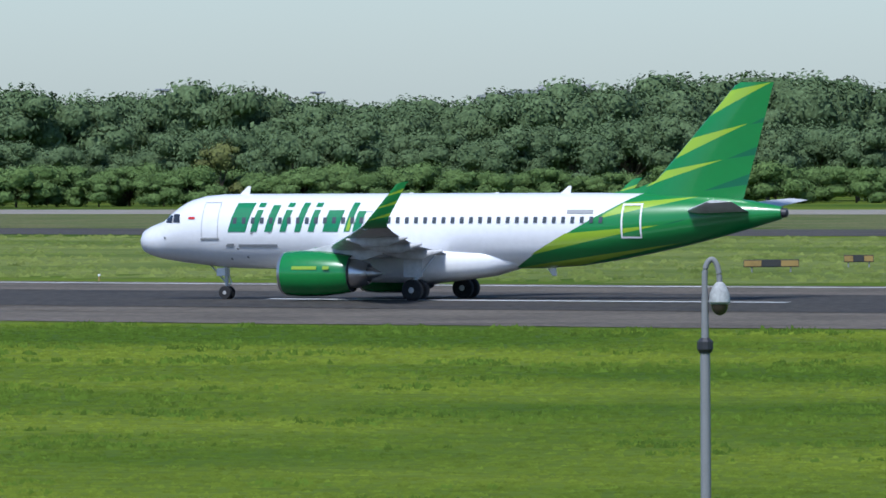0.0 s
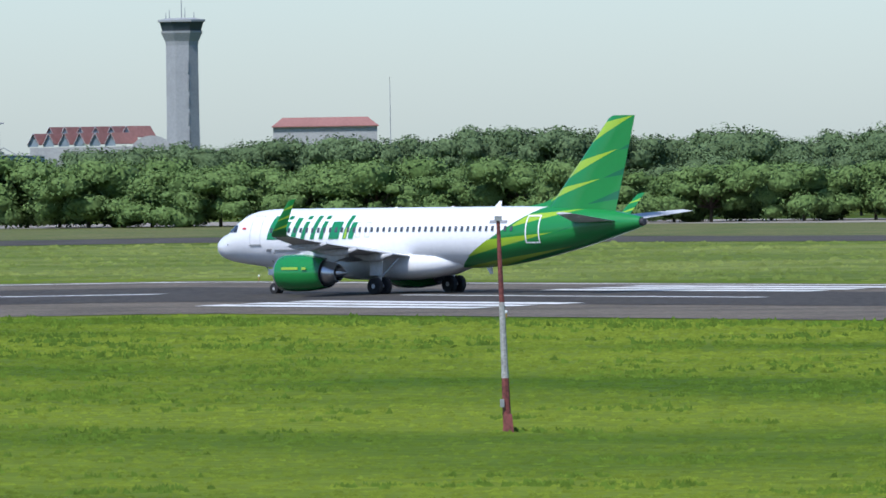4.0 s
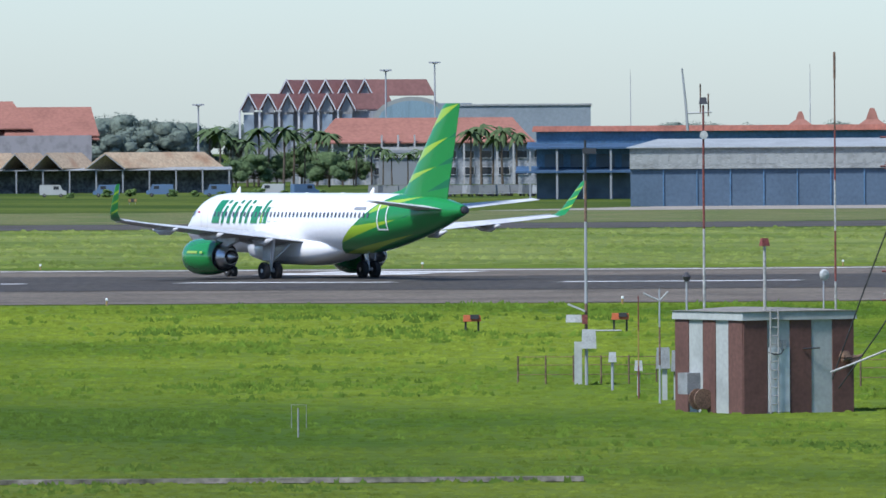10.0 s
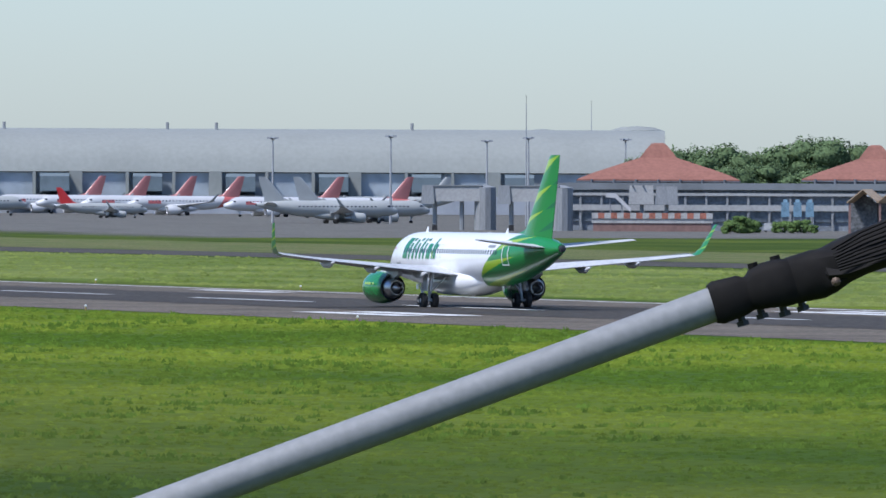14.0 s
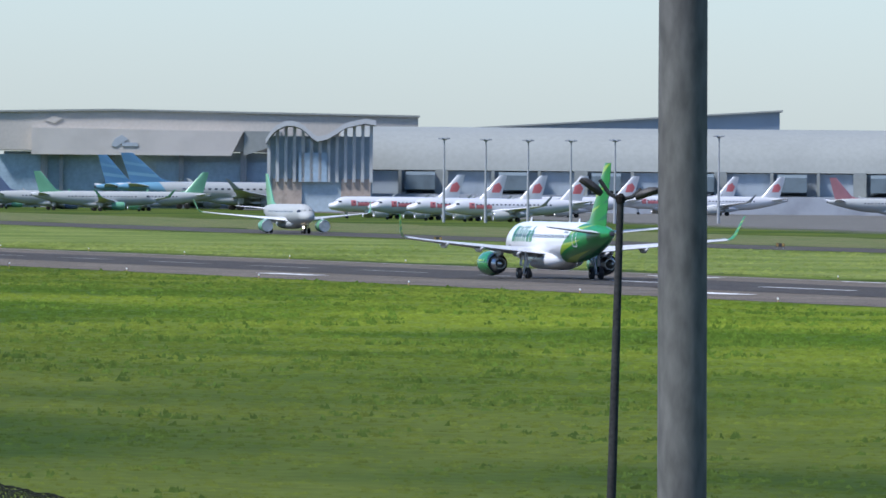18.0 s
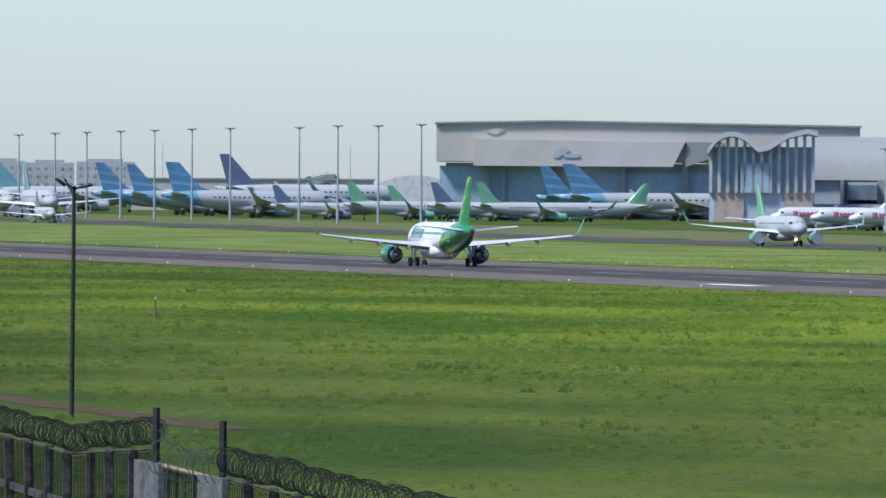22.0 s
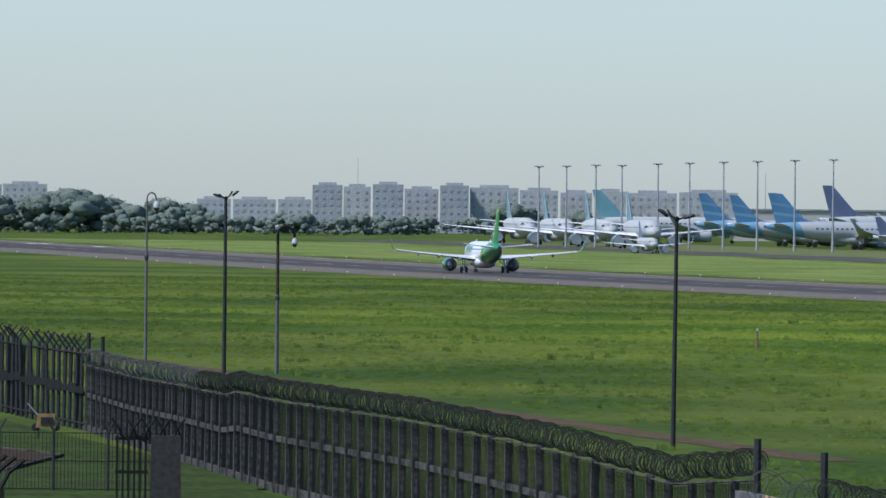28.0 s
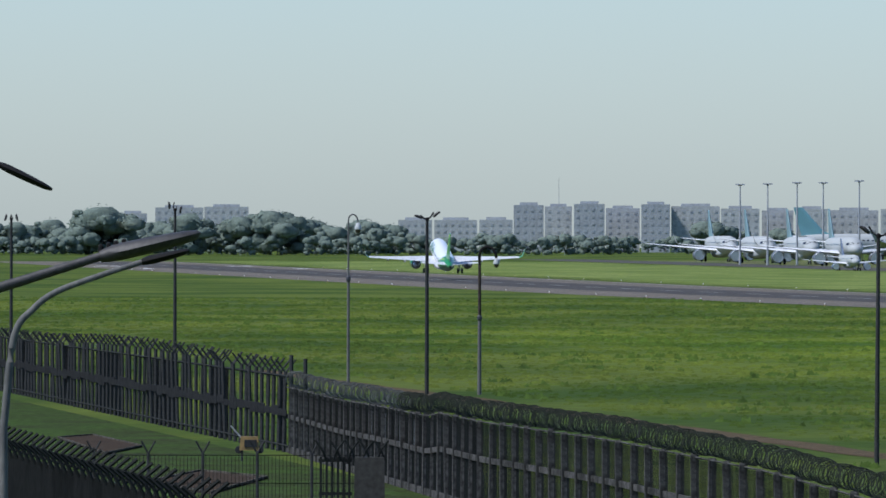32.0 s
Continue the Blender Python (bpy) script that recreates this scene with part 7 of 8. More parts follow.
part("roof_post", tube([(.92, .15, 3.3), (.92, .15, 5.5)], .05, 8), MAST_WHITE, hut)
part("obstacle_lamp", box(.92, .15, 5.6, .3, .2, .26, .04), MAST_RED, hut, "red obstruction lamp")
part("roof_post", tube([(3.35, .4, 3.3), (3.35, .4, 4.4)], .03, 6), MAST, hut)
part("roof_dish", lathe([(.02, -.05), (.15, -.02), (.19, .05)], "y", 14, (3.35, .3, 4.5)), SITE_WHITE, hut)
part("roof_post", tube([(-.02, 3.5, 3.3), (-.02, 3.5, 4.4)], .035, 6), MAST, hut)
part("roof_sensor", lathe([(.08, 4.3), (.14, 4.45), (.05, 4.6)], "z", 8, (-.02, 3.5, 0)), DARK, hut)

tow = lattice("antenna_tower", facing(58.21, 299, 0, 3), 15.4, 1.09, 1.05, [MAST_RED] * 4 + [MAST_WHITE] * 4 + [MAST_RED] * 4, "red and white lattice tower with banks of rod antennas", 1.283, None, .05, rings_=False)
for z, x0 in ((4.1, -.5), (8.37, -.53), (12.7, -.27)):
    part("antenna_boom", tube([(x0, -.72, z), (x0 + 1.58, -.72, z)], .055, 8), MAST_RED, tow)
    for dz in (-.31, .62):
        part("antenna_bar", tube([(x0 - .35, -.68, z + dz), (x0 + 1.2, -.68, z + dz)], .035, 6), MAST_RED, tow)
    for dz in (-.38, -.25, -.17, .14, .22, .3, .38):
        part("antenna_rod", tube([(x0 - .2 + .1 * dz, -.76, z + dz), (x0 + 1.78 + .3 * dz, -.76, z + dz)], .013, 4), MAST_RED, tow)
    for x in (.15, .75):
        part("antenna_support", tube([(x0 + x, -.68, z - .65), (x0 + x, -.68, z + .85)], .045, 6), MAST_RED, tow)
lad = part("ladder", join(tube([(-.42, -.5, .2), (-.42, -.5, 15.2)], .018, 5), tube([(-.1, -.5, .2), (-.1, -.5, 15.2)], .018, 5)), MAST, tow)
for k in range(44):
    part("rung", tube([(-.45, -.5, .5 + .335 * k), (-.08, -.5, .5 + .335 * k)], .012, 4), MAST, lad)
part("feeder_cable", join(tube([(.1, -.45, .2), (.14, -.45, 15)], .022, 5), tube([(.3, .45, .2), (.25, .45, 14)], .022, 5)), DARK, tow)
part("cable_arm", tube([(-2.5, -.6, 1.5), (-1.9, -.6, 1.72), (-.05, -.6, 2.45)], .04, 6), MAST_WHITE, tow)
part("guy_wire", tube([(-.55, -.3, 6.3), (-1.3, 1.0, 4.2), (-2.3, 2.6, 1.2)], .025, 5), DARK, tow)
part("guy_wire", tube([(-.2, -.3, 3.9), (-.9, 1.0, 2.7), (-2.1, 2.6, .9)], .025, 5), DARK, tow)
part("pipe_bend", tube([(-.6, -.7, 0), (-.62, -.7, .5), (-.5, -.7, .62), (-.38, -.7, .5), (-.38, -.7, 0)], .06, 6), MAST_RED, tow)


def thin_mast(bearing, r, h, bands, label, lean=0.0, rad=.08):
    ob = thing("instrument_mast", facing(bearing, r), label, "mast", "instrument masts")
    n = len(bands)
    for k, c in enumerate(bands):
        part("pole_section", tube([(lean * h * k / n, 0, h * k / n), (lean * h * (k + 1) / n, 0, h * (k + 1) / n)], [rad * (1 - .3 * k / n), rad * (1 - .3 * (k + 1) / n)], 7), c, ob)
    return ob


R_, W_ = MAST_RED, MAST_WHITE
m1 = thin_mast(57.62, 310, 9.3, [W_, W_, R_, RUST, R_, RUST], "white and red pole topped by a shallow lamp and two horns", 0, .045)
part("horn", join(tube([(-.1, 0, 9.35), (-.34, 0, 9.42), (-.44, 0, 9.6), (-.44, 0, 9.94)], .03, 6), tube([(.1, 0, 9.35), (.4, 0, 9.45), (.48, 0, 9.7), (.48, 0, 10.2)], .03, 6)), MAST_WHITE, m1)
part("sensor_cap", lathe([(.05, 10.15), (.12, 10.2), (.02, 10.28)], "z", 8, (.48, 0, 0)), DARK, m1)
part("lamp_dish", lathe([(.08, 9.08), (.24, 9.28), (.24, 9.36), (.05, 9.4)], "z", 12), SITE_WHITE, m1)
part("guy_wire", tube([(0, 0, 4.2), (1.6, -1, 0)], .012, 4), DARK, m1)
part("guy_wire", tube([(0, 0, 4.2), (-2.6, 2, .1)], .012, 4), DARK, m1)
m2 = thin_mast(59.455, 330, 10.2, [R_, R_, W_, W_, R_, R_, R_], "red and white pole with a cluster of antennas on top", 0, .055)
part("crossbar", tube([(-.6, 0, 9.9), (.3, 0, 9.95)], .03, 5), MAST, m2)
part("whip_antenna", tube([(-.55, 0, 9.3), (-.62, 0, 10.3), (-.74, 0, 11.5)], [.05, .045, .03], 6), MAST, m2, "leaning grey whip antenna")
for x, z0, z1 in ((-.1, 9.9, 10.95), (.18, 9.8, 10.6)):
    part("antenna", tube([(x, 0, z0), (x, 0, z1)], .03, 5), RUST, m2)
part("obstacle_lamp", box(.0, -.02, 10.35, .3, .2, .24, .04), DARK, m2)
part("drum", lathe([(.02, -.1), (.15, -.09), (.15, .09), (.02, .1)], "y", 12, (.02, -.1, 9.14)), SITE_WHITE, m2)

m3 = thin_mast(58.65, 345, 11.2, [R_, W_, R_, W_, R_, RUST], "thin red and white lattice pole behind the hut", .0, .045)
part("antenna", tube([(0, 0, 11.2), (0, 0, 12.2)], .045, 6), RUST, m3)
m4 = thin_mast(60.18, 343, 9.0, [MAST, RUST, MAST, MAST, RUST, DARK], "weather mast carrying white instrument boxes", .0, .065)
part("instrument_box", box(.1, -.25, 1.7, .55, .4, .7, .03), SITE_WHITE, m4)
part("instrument_box", box(-.45, -.1, 2.45, .6, .35, .28, .03), SITE_WHITE, m4)
part("radiation_plate", moved(box(0, 0, 0, .7, .5, .06), Matrix.Translation((-.35, -.1, 2.85)) @ Matrix.Rotation(.4, 4, "Y")), SITE_WHITE, m4)
part("base_post", box(-.3, 0, .8, .28, .28, 1.6), HUT_WHITE, m4)
part("side_arm", tube([(.2, 0, 2.0), (1.3, 0, 2.0)], .03, 5), MAST, m4)
part("red_tag", box(-.05, -.2, 2.42, .2, .2, .34), MAST_RED, m4)
part("wind_sensor", box(.15, 0, 8.6, .5, .15, .2), DARK, m4)
thin_mast(59.86, 322, 3.6, [R_, YELLOW, R_], "short slender orange pole", 0, .03)
m7 = thin_mast(59.73, 318, 3.9, [MAST, RUST, MAST], "short pole with two spread sensors", 0, .04)
part("sensor_arm", tube([(-.55, 0, 3.75), (0, 0, 3.5), (.3, 0, 3.8)], .03, 5), SITE_WHITE, m7)
for b_, r, h in ((60.02, 335, 1.05), (59.86, 326, .95), (57.95, 340, 1.3), (58.78, 330, .8)):
    bx = thing("sensor_post", facing(b_, r), "short post with a small white instrument box", "sensor", "weather instruments")
    part("post", tube([(0, 0, 0), (0, 0, h)], .05, 6), MAST, bx)
    part("case", box(0, 0, h + .15, .3, .25, .36, .03), SITE_WHITE, bx)
for b_, r, n in ((59.7, 322, 2),):
    cb = thing("control_cabinet", facing(b_, r), "grey steel control cabinets on posts", "cabinet")
    for k in range(n):
        part("cabinet", box(-.05 + .45 * k, 0, 1.45 - .1 * k, .5 if k == 0 else .36, .4, .72, .03), METAL_BOX, cb)
        part("leg", box(.0 + .4 * k, 0, .55, .18, .18, 1.1), HUT_WHITE, cb)
for b0, b1, r in ((57.6, 58.5, 338), (59.75, 60.6, 345)):
    fn = thing("low_fence", facing((b0 + b1) / 2, r), "low thin wire fence round the instruments", "fence")
    w = radians(b1 - b0) * r
    for k in range(6):
        part("post", tube([(-w / 2 + w * k / 5, 0, 0), (-w / 2 + w * k / 5, 0, 1.05)], .035, 5), RUST, fn)
    for z in (.35, .7, 1.0):
        part("wire", tube([(-w / 2, 0, z), (w / 2, 0, z)], .012, 4), RUST, fn)
wb = thing("junction_box", facing(57.98, 318), "white box lying in the grass", "box")
part("case", moved(box(0, 0, .25, .6, .45, .35, .05), Matrix.Rotation(.25, 4, "Y")), SITE_WHITE, wb)
part("cap", box(.02, 0, .46, .5, .4, .06), METAL_BOX, wb)
for b_, r in ((60.88, 439), (59.97, 442)):
    pp = thing("approach_light_unit", facing(b_, r), "orange slope indicator box on short legs", "lamp", "slope indicator lights")
    part("case", box(0, 0, .75, .85, .7, .3, .03), mat("unit_orange", (0.42, 0.10, 0.03), 0.6, vary=0.1, size=0.3), pp)
    part("hood", box(.12, -.3, .82, .4, .3, .2), BLACK, pp)
    for x in (-.3, .3):
        part("leg", tube([(x, 0, 0), (x, 0, .62)], .05, 6), BLACK, pp)
sv = thing("visibility_sensor", facing(64.55, 338), "white sensor post with a boxy head on a dark foot", "sensor")
part("post", lathe([(.15, .15), (.13, 1.0), (.12, 1.98)], "z", 10), SITE_WHITE, sv, "", True)
part("head", box(.02, 0, 2.1, .6, .4, .26, .03), SITE_WHITE, sv)
part("head_hood", box(-.05, -.22, 2.17, .4, .1, .1, .02), METAL_BOX, sv)
part("foot", box(0, 0, .1, .5, .5, .24, .04), BLACK, sv)
ca = thing("frangible_antenna", facing(61.95, 282), "thin wire antenna frame in the grass", "antenna")
part("stem", tube([(0, 0, 0), (0, 0, .9)], .03, 5), METAL_BOX, ca)
part("frame", join(tube([(-.2, 0, .3), (-.2, 0, 1.0), (.25, 0, 1.0), (.25, 0, .3)], .012, 4)), METAL_BOX, ca)
dv = []
for i in range(41):
    b_ = 60.2 + .13 * i
    e = .12 * noise.noise(Vector((b_ * 3, 0, 0)))
    for d_, u_ in ((-.35 + e, .02), (-.3 + e, .14), (.3 + e, .14), (.35 + e, .02)):
        dv.append(tuple(spot(b_, 243.5 + d_, u_)))
structure("drain_edge", (dv, [(4 * i + j, 4 * i + j + 1, 4 * i + j + 5, 4 * i + j + 4) for i in range(40) for j in range(3)]), mat("stained_concrete", (0.19, 0.175, 0.15), 0.95, vary=0.25, size=2.0, fine=0.3, spec=0.05, second=(0.10, 0.10, 0.07), amount=0.6), "pale concrete drain edge in the grass", "drain")

# striped marker pole
mp_ = thing("marker_pole", facing(47.91, 301), "red and white striped marker pole with a small box", "pole")
for k, (z0, z1, c) in enumerate(((0, 1.75, R_), (1.75, 4.2, W_), (4.2, 6.85, R_))):
    part("section", tube([(-.03 * z0, 0, z0), (-.03 * z1, 0, z1)], [.14 - .012 * z0, .14 - .012 * z1], 8), c, mp_)
part("foot", box(.02, 0, .3, .36, .36, .6, .05), R_, mp_)
part("box", box(-.16, -.1, .95, .14, .2, .26), METAL_BOX, mp_)
part("cap", box(-.2, 0, 6.9, .24, .2, .16), METAL_BOX, mp_)
mk = thing("marker_post", facing(79.94, 681), "small dark marker post with a white tip", "post")
part("post", tube([(0, 0, 0), (0, 0, 1.3)], [.12, .05], 6), RUST, mk)
part("tip", box(0, 0, 1.4, .16, .16, .18), SITE_WHITE, mk)

# ---- lamp posts ----
GALV = mat("galvanised_steel", (0.132, 0.128, 0.116), 0.75, 0.0, vary=0.14, size=0.22, fine=0.035, second=(0.105, 0.1, 0.095), amount=0.6, spec=0.25, stretch=(1, 1, .35))
ARM_STEEL = mat("bright_galvanised_arm", (0.235, 0.24, 0.243), 0.6, 0.0, vary=0.05, size=0.5, fine=0.02, second=(0.215, 0.22, 0.222), amount=0.5, spec=0.3)
DARK_POLE = mat("weathered_pole", (0.042, 0.042, 0.041), 0.85, 0.0, spec=0.15, vary=0.15, size=0.6, fine=0.08)
CASE = mat("lamp_case", (0.014, 0.0125, 0.0115), 0.8, 0.0, spec=0.15, vary=0.12, size=0.3, fine=0.04)
LAMP_GREY = mat("weathered_lamp", (0.045, 0.041, 0.037), 0.6, 0.1, vary=0.2, size=0.2, fine=0.03)
DOME = mat("smoked_dome", (0.05, 0.035, 0.03), 0.12, spec=0.8)


OLD_RUST = mat("old_dark_rust", (0.062, 0.046, 0.037), 0.85, vary=0.25, size=0.4, fine=0.06, spec=0.15)


def camera_pole(m, h, label, rust=False, dome=.34, steel=None, neck=1.0, joint=.62):
    """A swan-necked pole with a hanging dome camera."""
    ob = thing("camera_pole", m, label, "pole", "camera poles")
    steel = steel or GALV
    arc = [(0, 0, h - .75), (0, 0, h - .3), (.06, 0, h - .1), (.2, 0, h), (.34, 0, h - .08), (.42, 0, h - .28), (.44, 0, h - .45)]
    arc = [(x_ * neck, y_, h + (z_ - h) * (1 + (neck - 1) * .35)) for x_, y_, z_ in arc]
    hx, end, q = .44 * neck, arc[-1][2], dome / .36
    part("pole", tube([(0, 0, 0), (0, 0, h * joint)], [.12, .1] if rust else [.096, .086], 10), steel, ob, "", True)
    part("upper_pole", tube([(0, 0, h * joint), arc[0]], [.1, .085] if rust else [.068, .058], 10), OLD_RUST if rust else steel, ob, "", True)
    part("collar", lathe([(.1, h * (joint - .02)), (.14, h * (joint - .01)), (.14, h * (joint + .01)), (.08, h * (joint + .02))], "z", 10), DARK, ob)
    part("swan_neck", tube(smooth_way([Vector(p) for p in arc], 4), .085 if rust else .05, 10), CASE if rust else steel, ob, "", True)
    cm = part("camera_housing", lathe([(.04, end), (dome * .3, end - .05 * q), (dome * .55, end - .23 * q), (dome * .6, end - .41 * q), (dome * .5, end - .45 * q)], "z", 16, (hx, 0, 0)), SITE_WHITE, ob, "", True)
    part("dome", lathe([(dome * .48, end - .45 * q), (dome * .44, end - .55 * q), (dome * .3, end - .64 * q), (.02, end - .68 * q)], "z", 16, (hx, 0, 0)), DOME, cm, "dark camera dome", True)
    return ob


def tee_lamp(m, h, label, span=1.7, rise_=.3, droop=0.0, rad=.085, lean=0.0, pole=None, head=.42):
    """A post with two arms and flat lamp heads."""
    pole = pole or DARK_POLE
    ob = thing("lamp_post", m, label, "lamp post", "double lamp posts")
    part("post", tube([(lean * (0 - h), 0, 0), (lean * -.5 * h, 0, h * .5), (0, 0, h)], [rad * 1.25, rad * 1.1, rad * .85], 10), pole, ob, "", True)
    part("cap", lathe([(rad * 1.1, h - .12), (rad * 1.2, h), (rad * .5, h + .06)], "z", 10), CASE, ob)
    for s in (1, -1):
        r0 = rise_ + (droop if s > 0 else 0)
        tip = Vector((s * span, 0, h + r0))
        arm = part("arm", tube([(0, 0, h - .06), (s * span * .3, 0, h - .06 + r0 * .35), (s * (span - head * .8), 0, h + r0 * .9)], max(rad * .5, .036), 8), pole, ob, "", True)
        u_ = Vector((s * (span - head * .9), 0, r0 * .9 - r0 * .35 * .3)).normalized()
        n_ = Vector((-u_.z * s, 0, u_.x * s))
        secs = []
        for q, w, up_, dn in ((1.15, .035, .035, .035), (1.0, .06, .05, .045), (.85, .1, .06, .05), (.45, .13, .06, .055), (.15, .11, .035, .06), (0, .05, .0, .06)):
            c_ = tip - u_ * (head * q)
            secs.append([tuple(c_ + n_ * (up_ * math.sin(g) if math.sin(g) > 0 else dn * math.sin(g)) * (1.2 if head > .5 else 1.5) + Vector((0, w * math.cos(g), 0))) for g in [2 * math.pi * i / 10 for i in range(10)]])
        part("lamp_head", loft(secs), LAMP_GREY, arm, "flat rounded lamp head", True)
    return ob


camera_pole(facing(36.985, 161, 0, 0), 6.6, "grey swan-necked pole with a white dome camera", False, .31, ARM_STEEL, .58, .775)
tee_lamp(facing(53.352, 125), 9.14, "grey lamp post with two long flat arms", 1.72, .27, -.05, .052, -.033, GALV, .6)
tee_lamp(facing(74.381, 171), 8.62, "dark lamp post with two short raised arms", .72, .34, -.18, .075, .022)
tee_lamp(facing(80.441, 369), 9.1, "dark lamp post with two short raised arms", .72, .36, -.22, .08, .006)
tee_lamp(facing(83.208, 541), 10.2, "dark lamp post with two short raised arms", .72, .2, .2, .1)
tee_lamp(facing(84.753, 620), 11.0, "dark lamp post with two short raised arms", .4, .5, -.3, .1)
tee_lamp(facing(85.756, 640), 10.4, "dark lamp post with two short raised arms", .3, .3, 0, .1)
camera_pole(facing(83.69, 582), 10.55, "grey swan-necked pole with a white dome camera", False, .36, None, 1.35)
camera_pole(facing(82.885, 541), 8.55, "rust-marked swan-necked pole with a dome camera", True, .3, None, 2.2, .52)

# the near street lamp whose arm crosses the view
nl = thing("street_lamp", facing(71.9, 18, 0), "street lamp with a long grey arm and a black flat head", "street lamp")
DX = lambda b_: -18 * math.tan(radians(b_ - 71.9))
part("post", tube([(0, .1, 0), (0, .1, 4), (0, .1, 7.8), (.03, .05, 8.0)], [.075, .07, .055, .045], 14), GALV, nl, "", True)
j0, j1 = Vector((.02, 0, 8.03)), Vector((DX(68.12), 0, 8.462))
part("arm", tube([j0, j0.lerp(j1, .5), j1], .034, 20), ARM_STEEL, nl, "", True)
tipv = Vector((DX(66.433), 0, 8.622))
d = (tipv - j1).normalized()
u = Vector((-d.z, 0, d.x))


def cross(s_, top, low, wt, wb, n=14):
    """A rounded section across the lamp head at s_ along it."""
    c_ = j1 + d * s_ + u * ((top - low) / 2)
    out = []
    for i in range(n):
        g = 2 * math.pi * i / n
        cx, cz = math.copysign(abs(math.cos(g)) ** .55, math.cos(g)), math.copysign(abs(math.sin(g)) ** .55, math.sin(g))
        out.append(c_ + u * (cz * (top + low) / 2) + Vector((0, cx * (wt + wb) / 2 + cx * -cz * (wb - wt) / 2, 0)))
    return out


part("sleeve", loft([cross(*q) for q in ((-.012, .038, .038, .038, .038), (0, .043, .043, .043, .043), (.05, .04, .038, .043, .043), (.06, .034, .034, .04, .04), (.11, .036, .034, .04, .04))]), CASE, nl, "black rubber-like joint sleeve", True)
cl = part("clamp", loft([cross(*q) for q in ((.06, .03, .03, .04, .04), (.075, .044, .036, .05, .05), (.1, .05, .04, .055, .055), (.125, .05, .045, .06, .055), (.15, .045, .045, .06, .06), (.165, .03, .04, .05, .05))]), CASE, nl, "black cast clamp", True)
for s_, o in ((.035, -.045), (.075, -.042), (.118, -.05), (.155, -.05)):
    part("bolt", join(tube([j1 + d * s_ + u * (o + .02), j1 + d * s_ + u * (o - .008)], .008, 6), tube([j1 + d * s_ + u * (o - .002), j1 + d * s_ + u * (o - .012)], .013, 6)), DARK, cl)
for s_, o in ((.085, .043), (.13, .044)):
    part("bolt_head", tube([j1 + d * s_ + u * o, j1 + d * s_ + u * (o + .012)], .011, 6), CASE, cl)
part("driver_housing", loft([cross(*q) for q in ((.13, .03, .03, .04, .04), (.15, .046, .045, .06, .06), (.2, .047, .05, .07, .07), (.225, .043, .045, .08, .08), (.255, .035, .034, .09, .09), (.29, .02, .028, .08, .08))]), CASE, nl, "black rounded driver housing", True)
hd = part("lamp_head", loft([cross(*q) for q in ((.2, .03, .0, .04, .06), (.215, .044, .02, .045, .1), (.252, .052, .03, .05, .11), (.32, .06, .026, .05, .12), (.388, .066, .027, .05, .12), (.456, .047, .028, .05, .12), (.513, .025, .029, .05, .11), (.54, .008, .025, .04, .08), (.55, -.004, .018, .02, .05))]), mat("lamp_black", (0.012, 0.0105, 0.0095), 0.75, spec=0.2, vary=0.15, size=0.2, fine=0.03), nl, "black finned lamp head", True)
for k in range(9):
    q = k / 8
    way_ = [j1 + d * s_ + u * (-.002 + q * top) + Vector((0, -.118 + .066 * q ** 1.4, 0)) for s_, top in ((.235, .04), (.3, .056), (.388, .066), (.456, .048), (.505, .028))]
    part("cooling_fin", tube(way_, .0026, 4), CASE, hd)
for s_, o in ((.222, -.022), (.505, .004)):
    part("screw", lathe([(.003, -.004), (.009, 0), (.009, .01)], "y", 8, tuple(j1 + d * s_ + u * o + Vector((0, -.122, 0)))), mat("brass_screw", (0.11, 0.075, 0.05), 0.6, 0.3), hd)
# tall near post
tp = thing("steel_post", facing(73.98, 28), "tall round galvanised steel post", "post")
part("post", tube([(.03, 0, 0), (0, 0, 7), (-.012, 0, 9.0), (-.03, 0, 13)], [.08, .0745, .0735, .065], 24), GALV, tp, "", True)
part("base_plate", box(.03, 0, .03, .4, .4, .06), GALV, tp)


